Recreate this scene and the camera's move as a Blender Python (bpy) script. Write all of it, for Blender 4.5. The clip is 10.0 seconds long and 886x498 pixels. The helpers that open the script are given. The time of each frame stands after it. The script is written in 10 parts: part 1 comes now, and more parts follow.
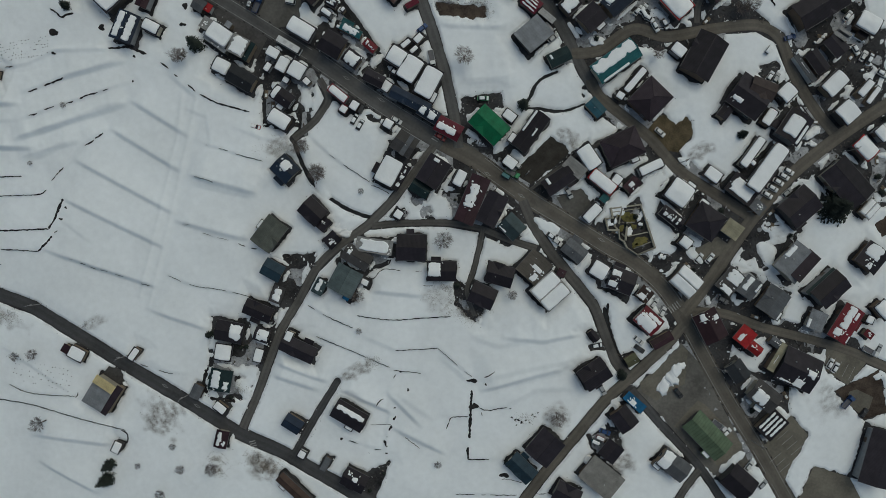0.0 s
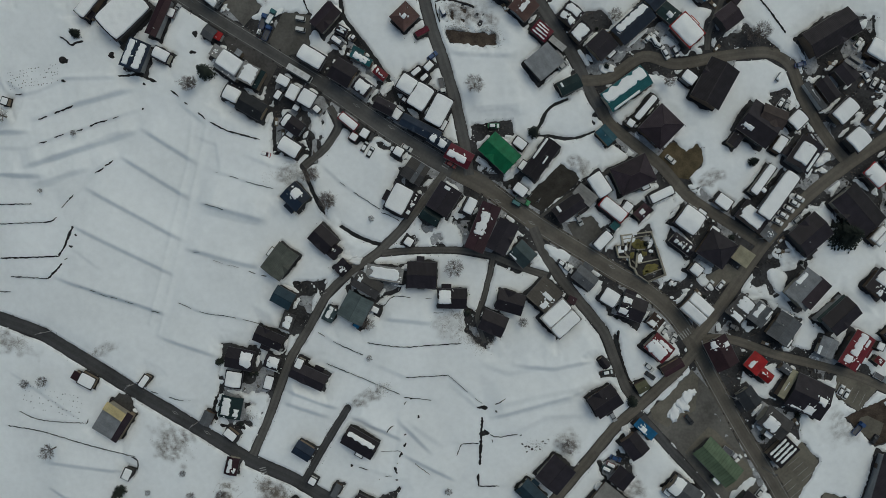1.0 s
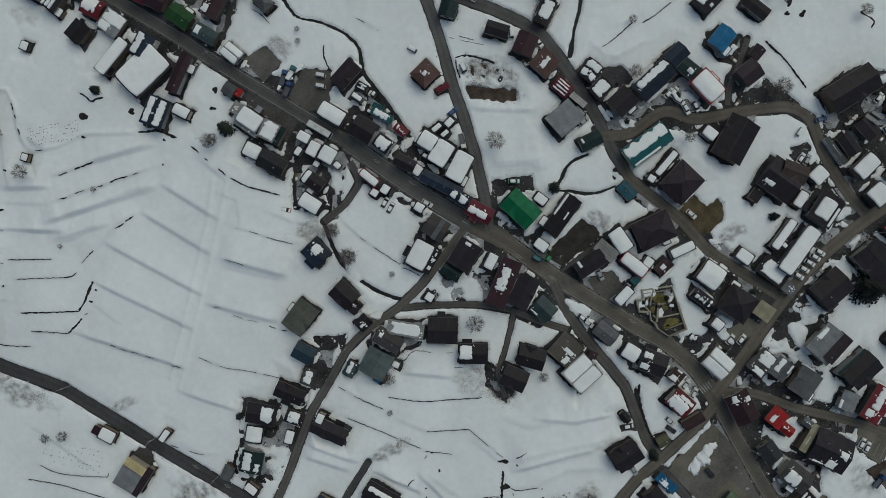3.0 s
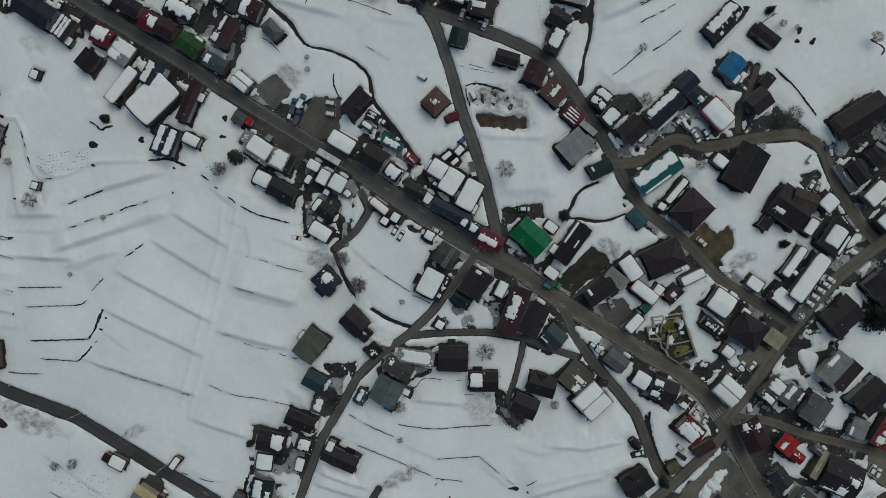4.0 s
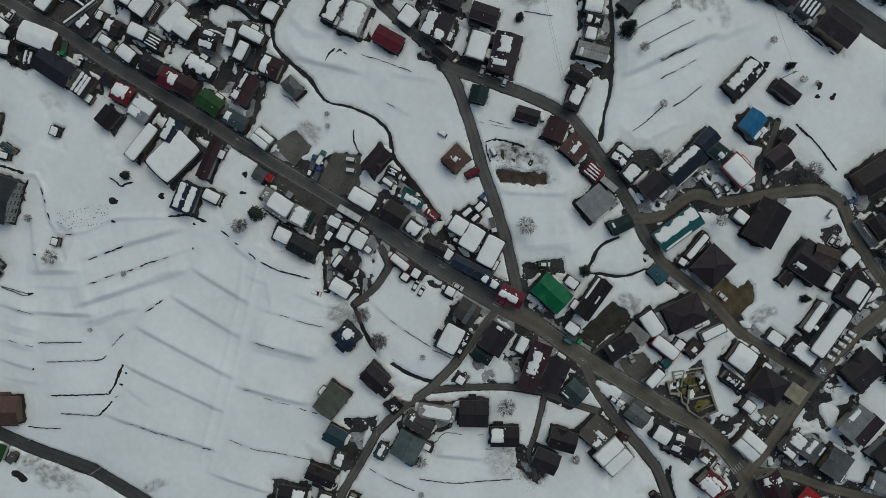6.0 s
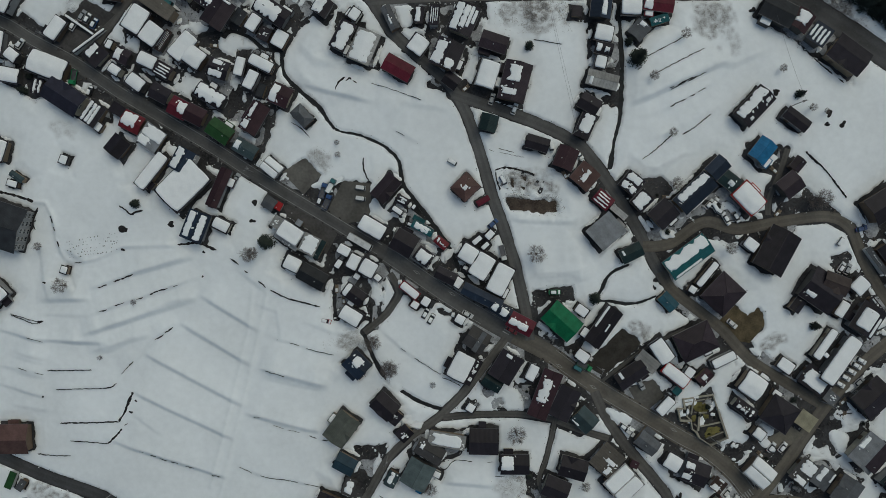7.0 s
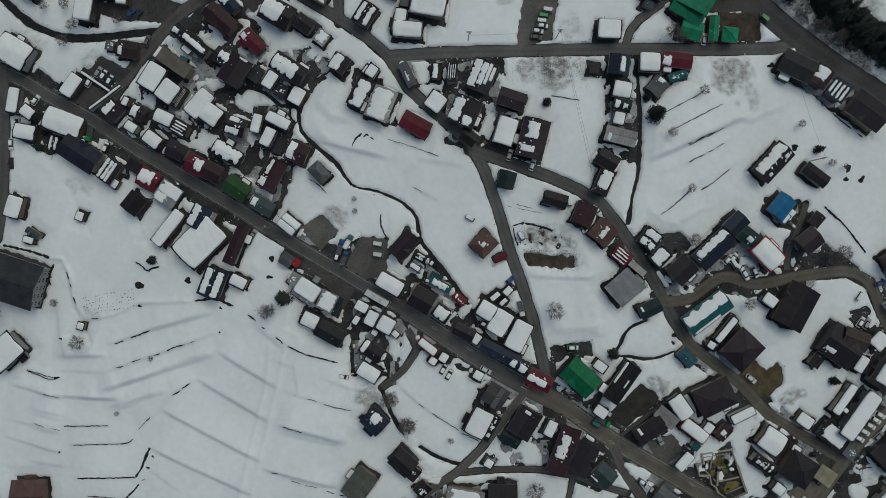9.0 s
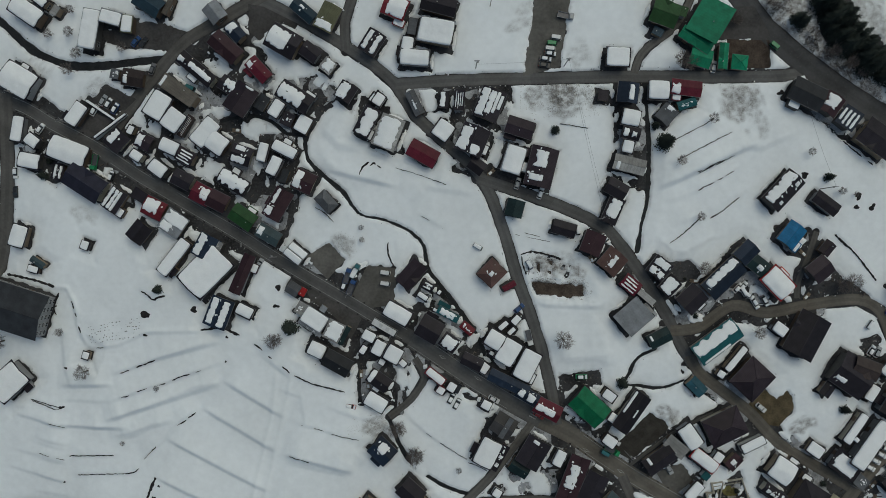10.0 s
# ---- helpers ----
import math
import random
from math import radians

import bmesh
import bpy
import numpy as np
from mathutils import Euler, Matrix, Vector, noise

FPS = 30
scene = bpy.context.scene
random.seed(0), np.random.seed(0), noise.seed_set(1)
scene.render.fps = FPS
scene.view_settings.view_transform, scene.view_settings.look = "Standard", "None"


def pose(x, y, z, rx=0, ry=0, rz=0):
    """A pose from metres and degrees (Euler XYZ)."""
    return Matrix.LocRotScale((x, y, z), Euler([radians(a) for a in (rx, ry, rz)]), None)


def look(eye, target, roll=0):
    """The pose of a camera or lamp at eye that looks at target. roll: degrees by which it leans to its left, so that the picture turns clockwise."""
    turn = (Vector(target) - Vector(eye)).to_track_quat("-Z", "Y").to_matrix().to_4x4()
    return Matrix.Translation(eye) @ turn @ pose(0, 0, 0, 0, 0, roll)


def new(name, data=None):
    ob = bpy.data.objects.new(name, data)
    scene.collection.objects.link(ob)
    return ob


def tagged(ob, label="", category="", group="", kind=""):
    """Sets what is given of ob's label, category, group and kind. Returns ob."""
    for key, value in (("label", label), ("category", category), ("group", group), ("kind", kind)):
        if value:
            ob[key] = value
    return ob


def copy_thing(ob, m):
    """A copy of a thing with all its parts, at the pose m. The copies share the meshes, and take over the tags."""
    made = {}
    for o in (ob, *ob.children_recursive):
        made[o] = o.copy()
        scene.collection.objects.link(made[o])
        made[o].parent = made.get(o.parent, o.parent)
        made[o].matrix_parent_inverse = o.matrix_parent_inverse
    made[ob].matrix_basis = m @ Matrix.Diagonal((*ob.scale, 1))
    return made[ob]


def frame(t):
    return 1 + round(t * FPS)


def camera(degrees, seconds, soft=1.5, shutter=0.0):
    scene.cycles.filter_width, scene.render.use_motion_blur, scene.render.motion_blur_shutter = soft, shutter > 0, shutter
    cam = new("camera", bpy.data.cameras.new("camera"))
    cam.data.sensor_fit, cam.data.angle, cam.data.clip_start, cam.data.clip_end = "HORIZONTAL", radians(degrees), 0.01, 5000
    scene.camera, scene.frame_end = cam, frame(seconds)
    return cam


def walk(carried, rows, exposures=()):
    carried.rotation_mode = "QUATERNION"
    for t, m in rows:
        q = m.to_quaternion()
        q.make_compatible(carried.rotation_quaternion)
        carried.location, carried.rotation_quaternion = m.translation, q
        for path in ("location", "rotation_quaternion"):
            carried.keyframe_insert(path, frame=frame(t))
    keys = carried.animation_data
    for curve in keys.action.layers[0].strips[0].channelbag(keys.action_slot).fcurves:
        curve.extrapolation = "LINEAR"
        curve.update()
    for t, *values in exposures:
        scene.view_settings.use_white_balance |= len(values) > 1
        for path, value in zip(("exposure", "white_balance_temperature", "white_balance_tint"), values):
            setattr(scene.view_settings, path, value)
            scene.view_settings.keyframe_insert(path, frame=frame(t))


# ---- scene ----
cam = camera(66.0, 10.0, 0.5)
ROWS = [
    (0.0, 0.00, -0.00, 245.00, -0.000),
    (0.5, -1.88, 4.87, 244.95, -0.043),
    (1.0, -3.73, 9.83, 244.90, -0.094),
    (1.5, -5.67, 14.78, 244.93, -0.143),
    (2.0, -7.49, 19.73, 244.90, -0.183),
    (2.5, -9.28, 24.68, 244.88, -0.234),
    (4.0, -14.65, 39.61, 244.81, -0.401),
    (4.5, -16.48, 44.60, 244.84, -0.453),
    (5.0, -18.29, 49.59, 244.86, -0.502),
    (5.5, -20.07, 54.55, 244.83, -0.546),
    (7.0, -25.15, 69.44, 244.77, -0.709),
    (7.5, -26.87, 74.51, 244.81, -0.763),
    (8.0, -28.39, 79.50, 244.82, -0.809),
    (8.5, -29.92, 84.51, 244.60, -0.857),
    (9.0, -31.15, 89.31, 244.07, -0.911),
    (9.5, -32.40, 94.38, 243.25, -0.970),
    (10.0, -33.66, 99.45, 242.41, -1.026),
]
walk(cam, [(t, pose(x, y, z, 0, 0, turn)) for t, x, y, z, turn in ROWS], [(0.0, -0.41, 6500, -5), (6.0, -0.40, 6500, -5), (10.0, -0.36, 6500, -5)])
GROUND_COEFF = (-2.5413952, 0.0245512, 0.0715247, -0.0001055, -0.0000520, -0.0000716)


# world, sun
world = bpy.data.worlds.new("overcast")
scene.world = world
world.use_nodes = True
wn = world.node_tree
sky = wn.nodes.new("ShaderNodeTexSky")
sky.sky_type = "NISHITA"
sky.sun_disc = False
sky.sun_elevation = radians(58)
sky.sun_rotation = radians(40)
sky.air_density, sky.dust_density, sky.ozone_density = 1.0, 4.0, 1.0
wn.links.new(sky.outputs[0], wn.nodes["Background"].inputs[0])
wn.nodes["Background"].inputs[1].default_value = 0.1
sun = new("sun", bpy.data.lights.new("sun", "SUN"))
sun.data.energy, sun.data.angle, sun.data.color = 0.45, radians(60), (1.0, 0.97, 0.92)
sun.matrix_world = look((0, 0, 0), (-math.sin(radians(40)), -math.cos(radians(40)), -math.tan(radians(58))))


# materials
def material(name, colour, rough=0.6, metal=0.0, vary=0.25, scale=0.6, fine=6.0, bump=0.15, per_object=0.12, spec=0.4):
    """A worn surface: two scales of variation, fine relief, and a slight shift from object to object."""
    m = bpy.data.materials.new(name)
    m.use_nodes = True
    nt = m.node_tree
    bsdf = nt.nodes["Principled BSDF"]
    tc = nt.nodes.new("ShaderNodeTexCoord")
    big = nt.nodes.new("ShaderNodeTexNoise")
    big.inputs["Scale"].default_value, big.inputs["Detail"].default_value = scale, 5
    small = nt.nodes.new("ShaderNodeTexNoise")
    small.inputs["Scale"].default_value, small.inputs["Detail"].default_value = fine, 3
    info = nt.nodes.new("ShaderNodeObjectInfo")
    for n in (big, small):
        nt.links.new(tc.outputs["Object"], n.inputs["Vector"])
    add = nt.nodes.new("ShaderNodeMath")
    add.operation = "MULTIPLY_ADD"
    nt.links.new(small.outputs[0], add.inputs[0])
    add.inputs[1].default_value = 0.5
    nt.links.new(big.outputs[0], add.inputs[2])
    ramp = nt.nodes.new("ShaderNodeMapRange")
    ramp.inputs[1].default_value, ramp.inputs[2].default_value = 0.5, 1.0
    ramp.inputs[3].default_value, ramp.inputs[4].default_value = 1 - vary, 1 + vary
    nt.links.new(add.outputs[0], ramp.inputs[0])
    each = nt.nodes.new("ShaderNodeMapRange")
    each.inputs[3].default_value, each.inputs[4].default_value = 1 - per_object, 1 + per_object
    nt.links.new(info.outputs["Random"], each.inputs[0])
    mul = nt.nodes.new("ShaderNodeMath")
    mul.operation = "MULTIPLY"
    nt.links.new(ramp.outputs[0], mul.inputs[0])
    nt.links.new(each.outputs[0], mul.inputs[1])
    mix = nt.nodes.new("ShaderNodeVectorMath")
    mix.operation = "SCALE"
    mix.inputs[0].default_value = colour
    nt.links.new(mul.outputs[0], mix.inputs["Scale"])
    nt.links.new(mix.outputs[0], bsdf.inputs["Base Color"])
    bsdf.inputs["Roughness"].default_value, bsdf.inputs["Metallic"].default_value = rough, metal
    bsdf.inputs["Specular IOR Level"].default_value = spec
    if bump:
        b = nt.nodes.new("ShaderNodeBump")
        b.inputs["Strength"].default_value, b.inputs["Distance"].default_value = bump, 0.1
        nt.links.new(add.outputs[0], b.inputs["Height"])
        nt.links.new(b.outputs[0], bsdf.inputs["Normal"])
    return m


def roof_material(name, colour, rough=0.45, seam=0.45, stripe=0.18):
    """Painted sheet-metal roof: seams across x, grime and faded patches."""
    m = material(name, colour, rough, 0.0, 0.3, 0.35, 4.0, 0.0, 0.3, 0.14)
    nt = m.node_tree
    bsdf = nt.nodes["Principled BSDF"]
    tc = nt.nodes.new("ShaderNodeTexCoord")
    wave = nt.nodes.new("ShaderNodeTexWave")
    wave.wave_type, wave.bands_direction, wave.wave_profile = "BANDS", "X", "SIN"
    wave.inputs["Scale"].default_value = 0.314 / seam
    nt.links.new(tc.outputs["Object"], wave.inputs["Vector"])
    sharp = nt.nodes.new("ShaderNodeMapRange")
    sharp.inputs[1].default_value, sharp.inputs[2].default_value = 0.86, 1.0
    sharp.inputs[3].default_value, sharp.inputs[4].default_value = 1.0, 1.0 + stripe
    nt.links.new(wave.outputs[1], sharp.inputs[0])
    old = bsdf.inputs["Base Color"].links[0].from_socket
    sc = nt.nodes.new("ShaderNodeVectorMath")
    sc.operation = "SCALE"
    nt.links.new(old, sc.inputs[0])
    nt.links.new(sharp.outputs[0], sc.inputs["Scale"])
    nt.links.new(sc.outputs[0], bsdf.inputs["Base Color"])
    b = nt.nodes.new("ShaderNodeBump")
    b.inputs["Strength"].default_value, b.inputs["Distance"].default_value = 0.3, 0.05
    nt.links.new(wave.outputs[1], b.inputs["Height"])
    nt.links.new(b.outputs[0], bsdf.inputs["Normal"])
    return m


def road_material(name, colour, rough, vary):
    """Asphalt with pale dry wheel tracks, grit along the edges, patches and stains."""
    m = material(name, colour, rough, 0, vary, 0.12, 1.2, 0.15, 0.1, 0.15)
    nt = m.node_tree
    bsdf = nt.nodes["Principled BSDF"]
    old = bsdf.inputs["Base Color"].links[0].from_socket
    across = nt.nodes.new("ShaderNodeAttribute")
    across.attribute_name = "across"
    side = nt.nodes.new("ShaderNodeMath")
    side.operation = "ABSOLUTE"
    nt.links.new(across.outputs["Fac"], side.inputs[0])
    wear = nt.nodes.new("ShaderNodeValToRGB")
    for at, value in ((0.2, 0.92), (0.4, 1.09), (0.62, 1.07), (0.82, 1.0)):
        wear.color_ramp.elements.new(at).color = (value, value, value, 1)
    wear.color_ramp.elements[0].color = (0.94, 0.94, 0.94, 1)
    wear.color_ramp.elements[-1].color = (0.86, 0.84, 0.82, 1)
    nt.links.new(side.outputs[0], wear.inputs[0])
    tc, patch = nt.nodes.new("ShaderNodeTexCoord"), nt.nodes.new("ShaderNodeTexVoronoi")
    patch.inputs["Scale"].default_value = 0.16
    nt.links.new(tc.outputs["Object"], patch.inputs["Vector"])
    tone = nt.nodes.new("ShaderNodeMapRange")
    tone.inputs[3].default_value, tone.inputs[4].default_value = 0.9, 1.1
    nt.links.new(patch.outputs["Color"], tone.inputs[0])
    last = old
    for source in (wear.outputs[0], tone.outputs[0]):
        mul = nt.nodes.new("ShaderNodeVectorMath")
        mul.operation = "MULTIPLY"
        nt.links.new(last, mul.inputs[0])
        nt.links.new(source, mul.inputs[1])
        last = mul.outputs[0]
    nt.links.new(last, bsdf.inputs["Base Color"])
    return m


def snow_material(name, colour, vary, scale, fine, bump):
    """Snow, with soil and straw on it where the mesh carries dirt."""
    m = material(name, colour, 0.75, 0.0, vary, scale, fine, bump, 0.03, 0.2)
    nt = m.node_tree
    bsdf = nt.nodes["Principled BSDF"]
    clean = bsdf.inputs["Base Color"].links[0].from_socket
    dirt, tc, grit = [nt.nodes.new(k) for k in ("ShaderNodeAttribute", "ShaderNodeTexCoord", "ShaderNodeTexNoise")]
    dirt.attribute_name = "dirt"
    grit.inputs["Scale"].default_value, grit.inputs["Detail"].default_value = 2.2, 6
    nt.links.new(tc.outputs["Object"], grit.inputs["Vector"])
    spread = nt.nodes.new("ShaderNodeMapRange")
    spread.inputs[1].default_value, spread.inputs[2].default_value = 0.32, 0.66
    spread.inputs[3].default_value, spread.inputs[4].default_value = 0.65, 1.2
    nt.links.new(grit.outputs[0], spread.inputs[0])
    fac = nt.nodes.new("ShaderNodeMath")
    fac.operation, fac.use_clamp = "MULTIPLY", True
    nt.links.new(dirt.outputs["Fac"], fac.inputs[0])
    nt.links.new(spread.outputs[0], fac.inputs[1])
    mix = nt.nodes.new("ShaderNodeMix")
    mix.data_type = "RGBA"
    nt.links.new(fac.outputs[0], mix.inputs[0])
    nt.links.new(clean, mix.inputs[6])
    mix.inputs[7].default_value = (0.17, 0.148, 0.13, 1)
    nt.links.new(mix.outputs[2], bsdf.inputs["Base Color"])
    return m


SNOW = snow_material("field_snow", (0.83, 0.85, 0.858), 0.075, 0.04, 0.5, 0.25)
ROOF_SNOW = snow_material("roof_snow", (0.86, 0.865, 0.865), 0.05, 0.28, 2.0, 0.12)
EARTH = material("bare_earth", (0.049, 0.048, 0.0495), 0.9, 0, 0.65, 0.12, 1.4, 0.5, 0, 0.08)
ASPHALT = road_material("wet_asphalt", (0.108, 0.105, 0.102), 0.75, 0.22)
# also for the northeast highway, with the shade on it put into its colour
DARK_SHADED_ASPHALT = road_material("dark_shaded_asphalt", (0.074, 0.073, 0.074), 0.7, 0.25)
PACKED_SNOW = material("packed_snow", (0.31, 0.315, 0.325), 0.8, 0, 0.55, 0.25, 1.6, 0.35, 0, 0.15)
# tan southern streets and lots: the warm cast there is put into their colour
WARM_CAST_ASPHALT = road_material("warm_cast_asphalt", (0.128, 0.115, 0.098), 0.8, 0.22)
TAN_LOT = material("tan_lot_asphalt", (0.150, 0.137, 0.113), 0.85, 0, 0.3, 0.12, 1.2, 0.2, 0.1, 0.1)
LANE = road_material("lane_asphalt", (0.106, 0.100, 0.093), 0.8, 0.25)
LOT = material("lot_asphalt", (0.122, 0.115, 0.104), 0.8, 0, 0.35, 0.12, 1.0, 0.2, 0.15, 0.15)
DARK_LOT = material("dark_lot_asphalt", (0.066, 0.062, 0.060), 0.8, 0, 0.4, 0.14, 1.2, 0.2, 0.15, 0.15)
SOIL = material("brown_soil", (0.074, 0.057, 0.046), 0.9, 0, 0.5, 0.3, 2.0, 0.5, 0.1, 0.08)
TURF = material("dry_turf", (0.106, 0.084, 0.052), 0.95, 0, 0.45, 0.35, 2.5, 0.5, 0, 0.05)
PLOUGHED = material("ploughed_earth", (0.046, 0.042, 0.037), 0.95, 0, 0.4, 0.3, 2.5, 0.5, 0, 0.05)
WATER = material("dark_water", (0.022, 0.023, 0.024), 0.55, 0, 0.4, 0.5, 3.0, 0.5, 0, 0.15)
BANK = material("bank_soil", (0.030, 0.028, 0.028), 0.9, 0, 0.5, 0.8, 4.0, 0.4, 0.1, 0.08)
PAINT = material("road_paint", (0.30, 0.30, 0.285), 0.7, 0, 0.5, 0.8, 8.0, 0.05, 0.1)
ROOFS = {
    "k": ("dark brown-black", roof_material("roof_black", (0.0225, 0.0195, 0.0245))),
    "n": ("navy blue", roof_material("roof_navy", (0.017, 0.026, 0.044))),
    "b": ("bright blue", roof_material("roof_blue", (0.020, 0.13, 0.27), 0.5, 0.9, 0.1)),
    "r": ("dark red", roof_material("roof_red", (0.135, 0.019, 0.026))),
    "c": ("crimson", roof_material("roof_crimson", (0.105, 0.016, 0.028))),
    "c2": ("red", roof_material("roof_bright_red", (0.27, 0.018, 0.020))),
    "p": ("dark purple", roof_material("roof_purple", (0.031, 0.023, 0.029))),
    "q": ("dark slate", roof_material("roof_slate", (0.028, 0.030, 0.034))),
    "y4": ("warm grey", roof_material("roof_warm_grey", (0.185, 0.178, 0.165), 0.6, 1.2, 0.03)),
    "v": ("dark violet-blue", roof_material("roof_violet", (0.024, 0.024, 0.038))),
    "m": ("dark maroon", roof_material("roof_maroon", (0.040, 0.021, 0.026))),
    "t": ("teal", roof_material("roof_teal", (0.020, 0.095, 0.105))),
    "t2": ("blue-grey", roof_material("roof_blue_grey", (0.045, 0.066, 0.072))),
    "t4": ("pale grey-teal", roof_material("roof_grey_teal", (0.078, 0.098, 0.100), 0.5, 0.8, 0.05)),
    "t3": ("dark teal", roof_material("roof_dark_teal", (0.016, 0.031, 0.033))),
    "n2": ("slate blue", roof_material("roof_slate_blue", (0.026, 0.048, 0.066))),
    "y3": ("smooth grey", roof_material("roof_smooth_grey", (0.215, 0.225, 0.24), 0.5, 0.9, 0.03)),
    "g3": ("pale green", roof_material("roof_pale_green", (0.12, 0.165, 0.105), 0.6, 1.1, -0.25)),
    "b2": ("faded blue", roof_material("roof_faded_blue", (0.042, 0.112, 0.145), 0.5, 0.9, 0.05)),
    "G": ("green", roof_material("roof_green", (0.012, 0.13, 0.058), 0.5, 0.9, 0.05)),
    "G2": ("bright green", roof_material("roof_bright_green", (0.016, 0.19, 0.10), 0.5, 0.9, 0.05)),
    "D": ("dark green", roof_material("roof_dark_green", (0.022, 0.062, 0.022))),
    "y": ("grey", roof_material("roof_grey", (0.10, 0.104, 0.112), 0.5, 0.9, 0.1)),
    "y2": ("dark grey", roof_material("roof_dark_grey", (0.055, 0.052, 0.052))),
    "l": ("light grey", roof_material("roof_light_grey", (0.30, 0.295, 0.285), 0.6, 1.1, -0.18)),
    "o": ("olive", roof_material("roof_olive", (0.105, 0.105, 0.062))),
    "o2": ("grey-olive", roof_material("roof_grey_olive", (0.098, 0.104, 0.090))),
    "w": ("brown", roof_material("roof_brown", (0.060, 0.040, 0.032))),
    "w2": ("grey-brown", roof_material("roof_grey_brown", (0.13, 0.115, 0.098), 0.6, 0.9, -0.15)),
    "w3": ("chocolate brown", roof_material("roof_chocolate", (0.050, 0.038, 0.036))),
    "w4": ("reddish brown", roof_material("roof_reddish_brown", (0.105, 0.062, 0.056))),
    "e": ("beige", roof_material("roof_beige", (0.235, 0.218, 0.155), 0.7, 0.9, 0.03)),
    "Y": ("pale yellow", roof_material("roof_yellow", (0.64, 0.53, 0.29), 0.6, 0.4, 0.02)),
}
WALLS = [material("wall_" + n, c, 0.8, 0, 0.15, 0.5, 5.0, 0.2, 0.2) for n, c in
         (("cream", (0.34, 0.31, 0.25)), ("grey", (0.24, 0.24, 0.24)), ("brown", (0.12, 0.085, 0.06)),
          ("white", (0.5, 0.5, 0.48)), ("dark", (0.07, 0.065, 0.06)), ("tan", (0.22, 0.17, 0.12)))]
GLASS = material("window_glass", (0.03, 0.035, 0.04), 0.1, 0, 0.2, 1, 4, 0, 0.2, 0.6)
FRAME = material("window_frame", (0.45, 0.45, 0.44), 0.5, 0, 0.1, 1, 4, 0, 0.1)
METAL = material("trim_metal", (0.10, 0.10, 0.11), 0.4, 0.3, 0.2, 1, 4, 0, 0.2)
DOOR = material("door_paint", (0.10, 0.07, 0.05), 0.5, 0, 0.2, 1, 4, 0, 0.3)
CONCRETE = material("concrete", (0.27, 0.26, 0.25), 0.85, 0, 0.25, 0.5, 4, 0.2, 0.1)
RUBBER = material("tyre_rubber", (0.015, 0.015, 0.016), 0.9, 0, 0.1, 2, 8, 0, 0)
LAMP_RED = material("tail_lamp", (0.35, 0.01, 0.01), 0.3, 0, 0.1, 2, 8, 0, 0)
LAMP_CLEAR = material("head_lamp", (0.6, 0.6, 0.58), 0.15, 0, 0.1, 2, 8, 0, 0)
BARK = material("bark", (0.085, 0.070, 0.058), 0.9, 0, 0.3, 1.5, 8, 0.4, 0.2)
TWIG = material("bare_twigs", (0.158, 0.132, 0.120), 0.9, 0, 0.3, 1, 6, 0, 0.2)
NEEDLE = material("conifer_needles", (0.036, 0.043, 0.037), 0.85, 0, 0.4, 1, 6, 0, 0.25, 0.08)
GRASS = material("dead_grass", (0.24, 0.215, 0.19), 0.95, 0, 0.4, 0.5, 4, 0, 0.1)
WOOD = material("pole_concrete", (0.23, 0.22, 0.21), 0.85, 0, 0.2, 1, 6, 0, 0.1)


# the ground: a gentle hillside that climbs to the north
def base_z(x, y):
    x, y = np.clip(x, -260, 220), np.clip(y, -150, 260)
    return GROUND_COEFF[0] + GROUND_COEFF[1] * x + GROUND_COEFF[2] * y + GROUND_COEFF[3] * x * x + GROUND_COEFF[4] * y * y + GROUND_COEFF[5] * x * y


TABLE = np.random.RandomState(7).rand(256, 256)


def value_noise(x, y, size, seed=0):
    """Smooth noise from 0 to 1 whose features are about size metres wide."""
    u, v = np.asarray(x) / size + 17.3 * seed, np.asarray(y) / size + 9.1 * seed
    i, j = np.floor(u).astype(int), np.floor(v).astype(int)
    fu, fv = u - i, v - j
    fu, fv = fu * fu * (3 - 2 * fu), fv * fv * (3 - 2 * fv)
    a, b = TABLE[i % 256, j % 256], TABLE[(i + 1) % 256, j % 256]
    c, d = TABLE[i % 256, (j + 1) % 256], TABLE[(i + 1) % 256, (j + 1) % 256]
    return (a * (1 - fu) + b * fu) * (1 - fv) + (c * (1 - fu) + d * fu) * fv


def grid_axis(lo, hi, step):
    inner = np.arange(lo, hi + step / 2, step)
    far = np.array([4, 10, 20, 40, 80, 160, 320, 640, 1200, 2000.0])
    return np.concatenate([lo - far[::-1], inner, inner[-1] + far])


GX, GY = grid_axis(-216, 178, 0.5), grid_axis(-106, 208, 0.5)
PX, PY = np.meshgrid(GX, GY, indexing="ij")
CLEAR = np.full(PX.shape, 6.0)   # metres to the nearest bare ground
BUILT = np.zeros(PX.shape, bool) # under houses and on streets
STEP = np.zeros(PX.shape)        # terrace banks in the snow
RAGGED = (value_noise(PX, PY, 0.9, 7) - 0.5) * 0.7 + (value_noise(PX, PY, 2.2, 1) - 0.5) * 1.1 + (value_noise(PX, PY, 6.0, 2) - 0.5) * 1.1
PATCH = 0.62 * value_noise(PX, PY, 5.0, 3) + 0.30 * value_noise(PX, PY, 2.3, 4) + 0.08 * value_noise(PX, PY, 0.9, 9)


DIRT = np.zeros(PX.shape)         # straw, soil and grit lying on the snow
PACKED = np.full(PX.shape, -2.0)  # trodden grey snow in the yards
TREAD = 0.62 * value_noise(PX, PY, 7.0, 13) + 0.3 * value_noise(PX, PY, 2.6, 14) + 0.08 * value_noise(PX, PY, 1.1, 15)
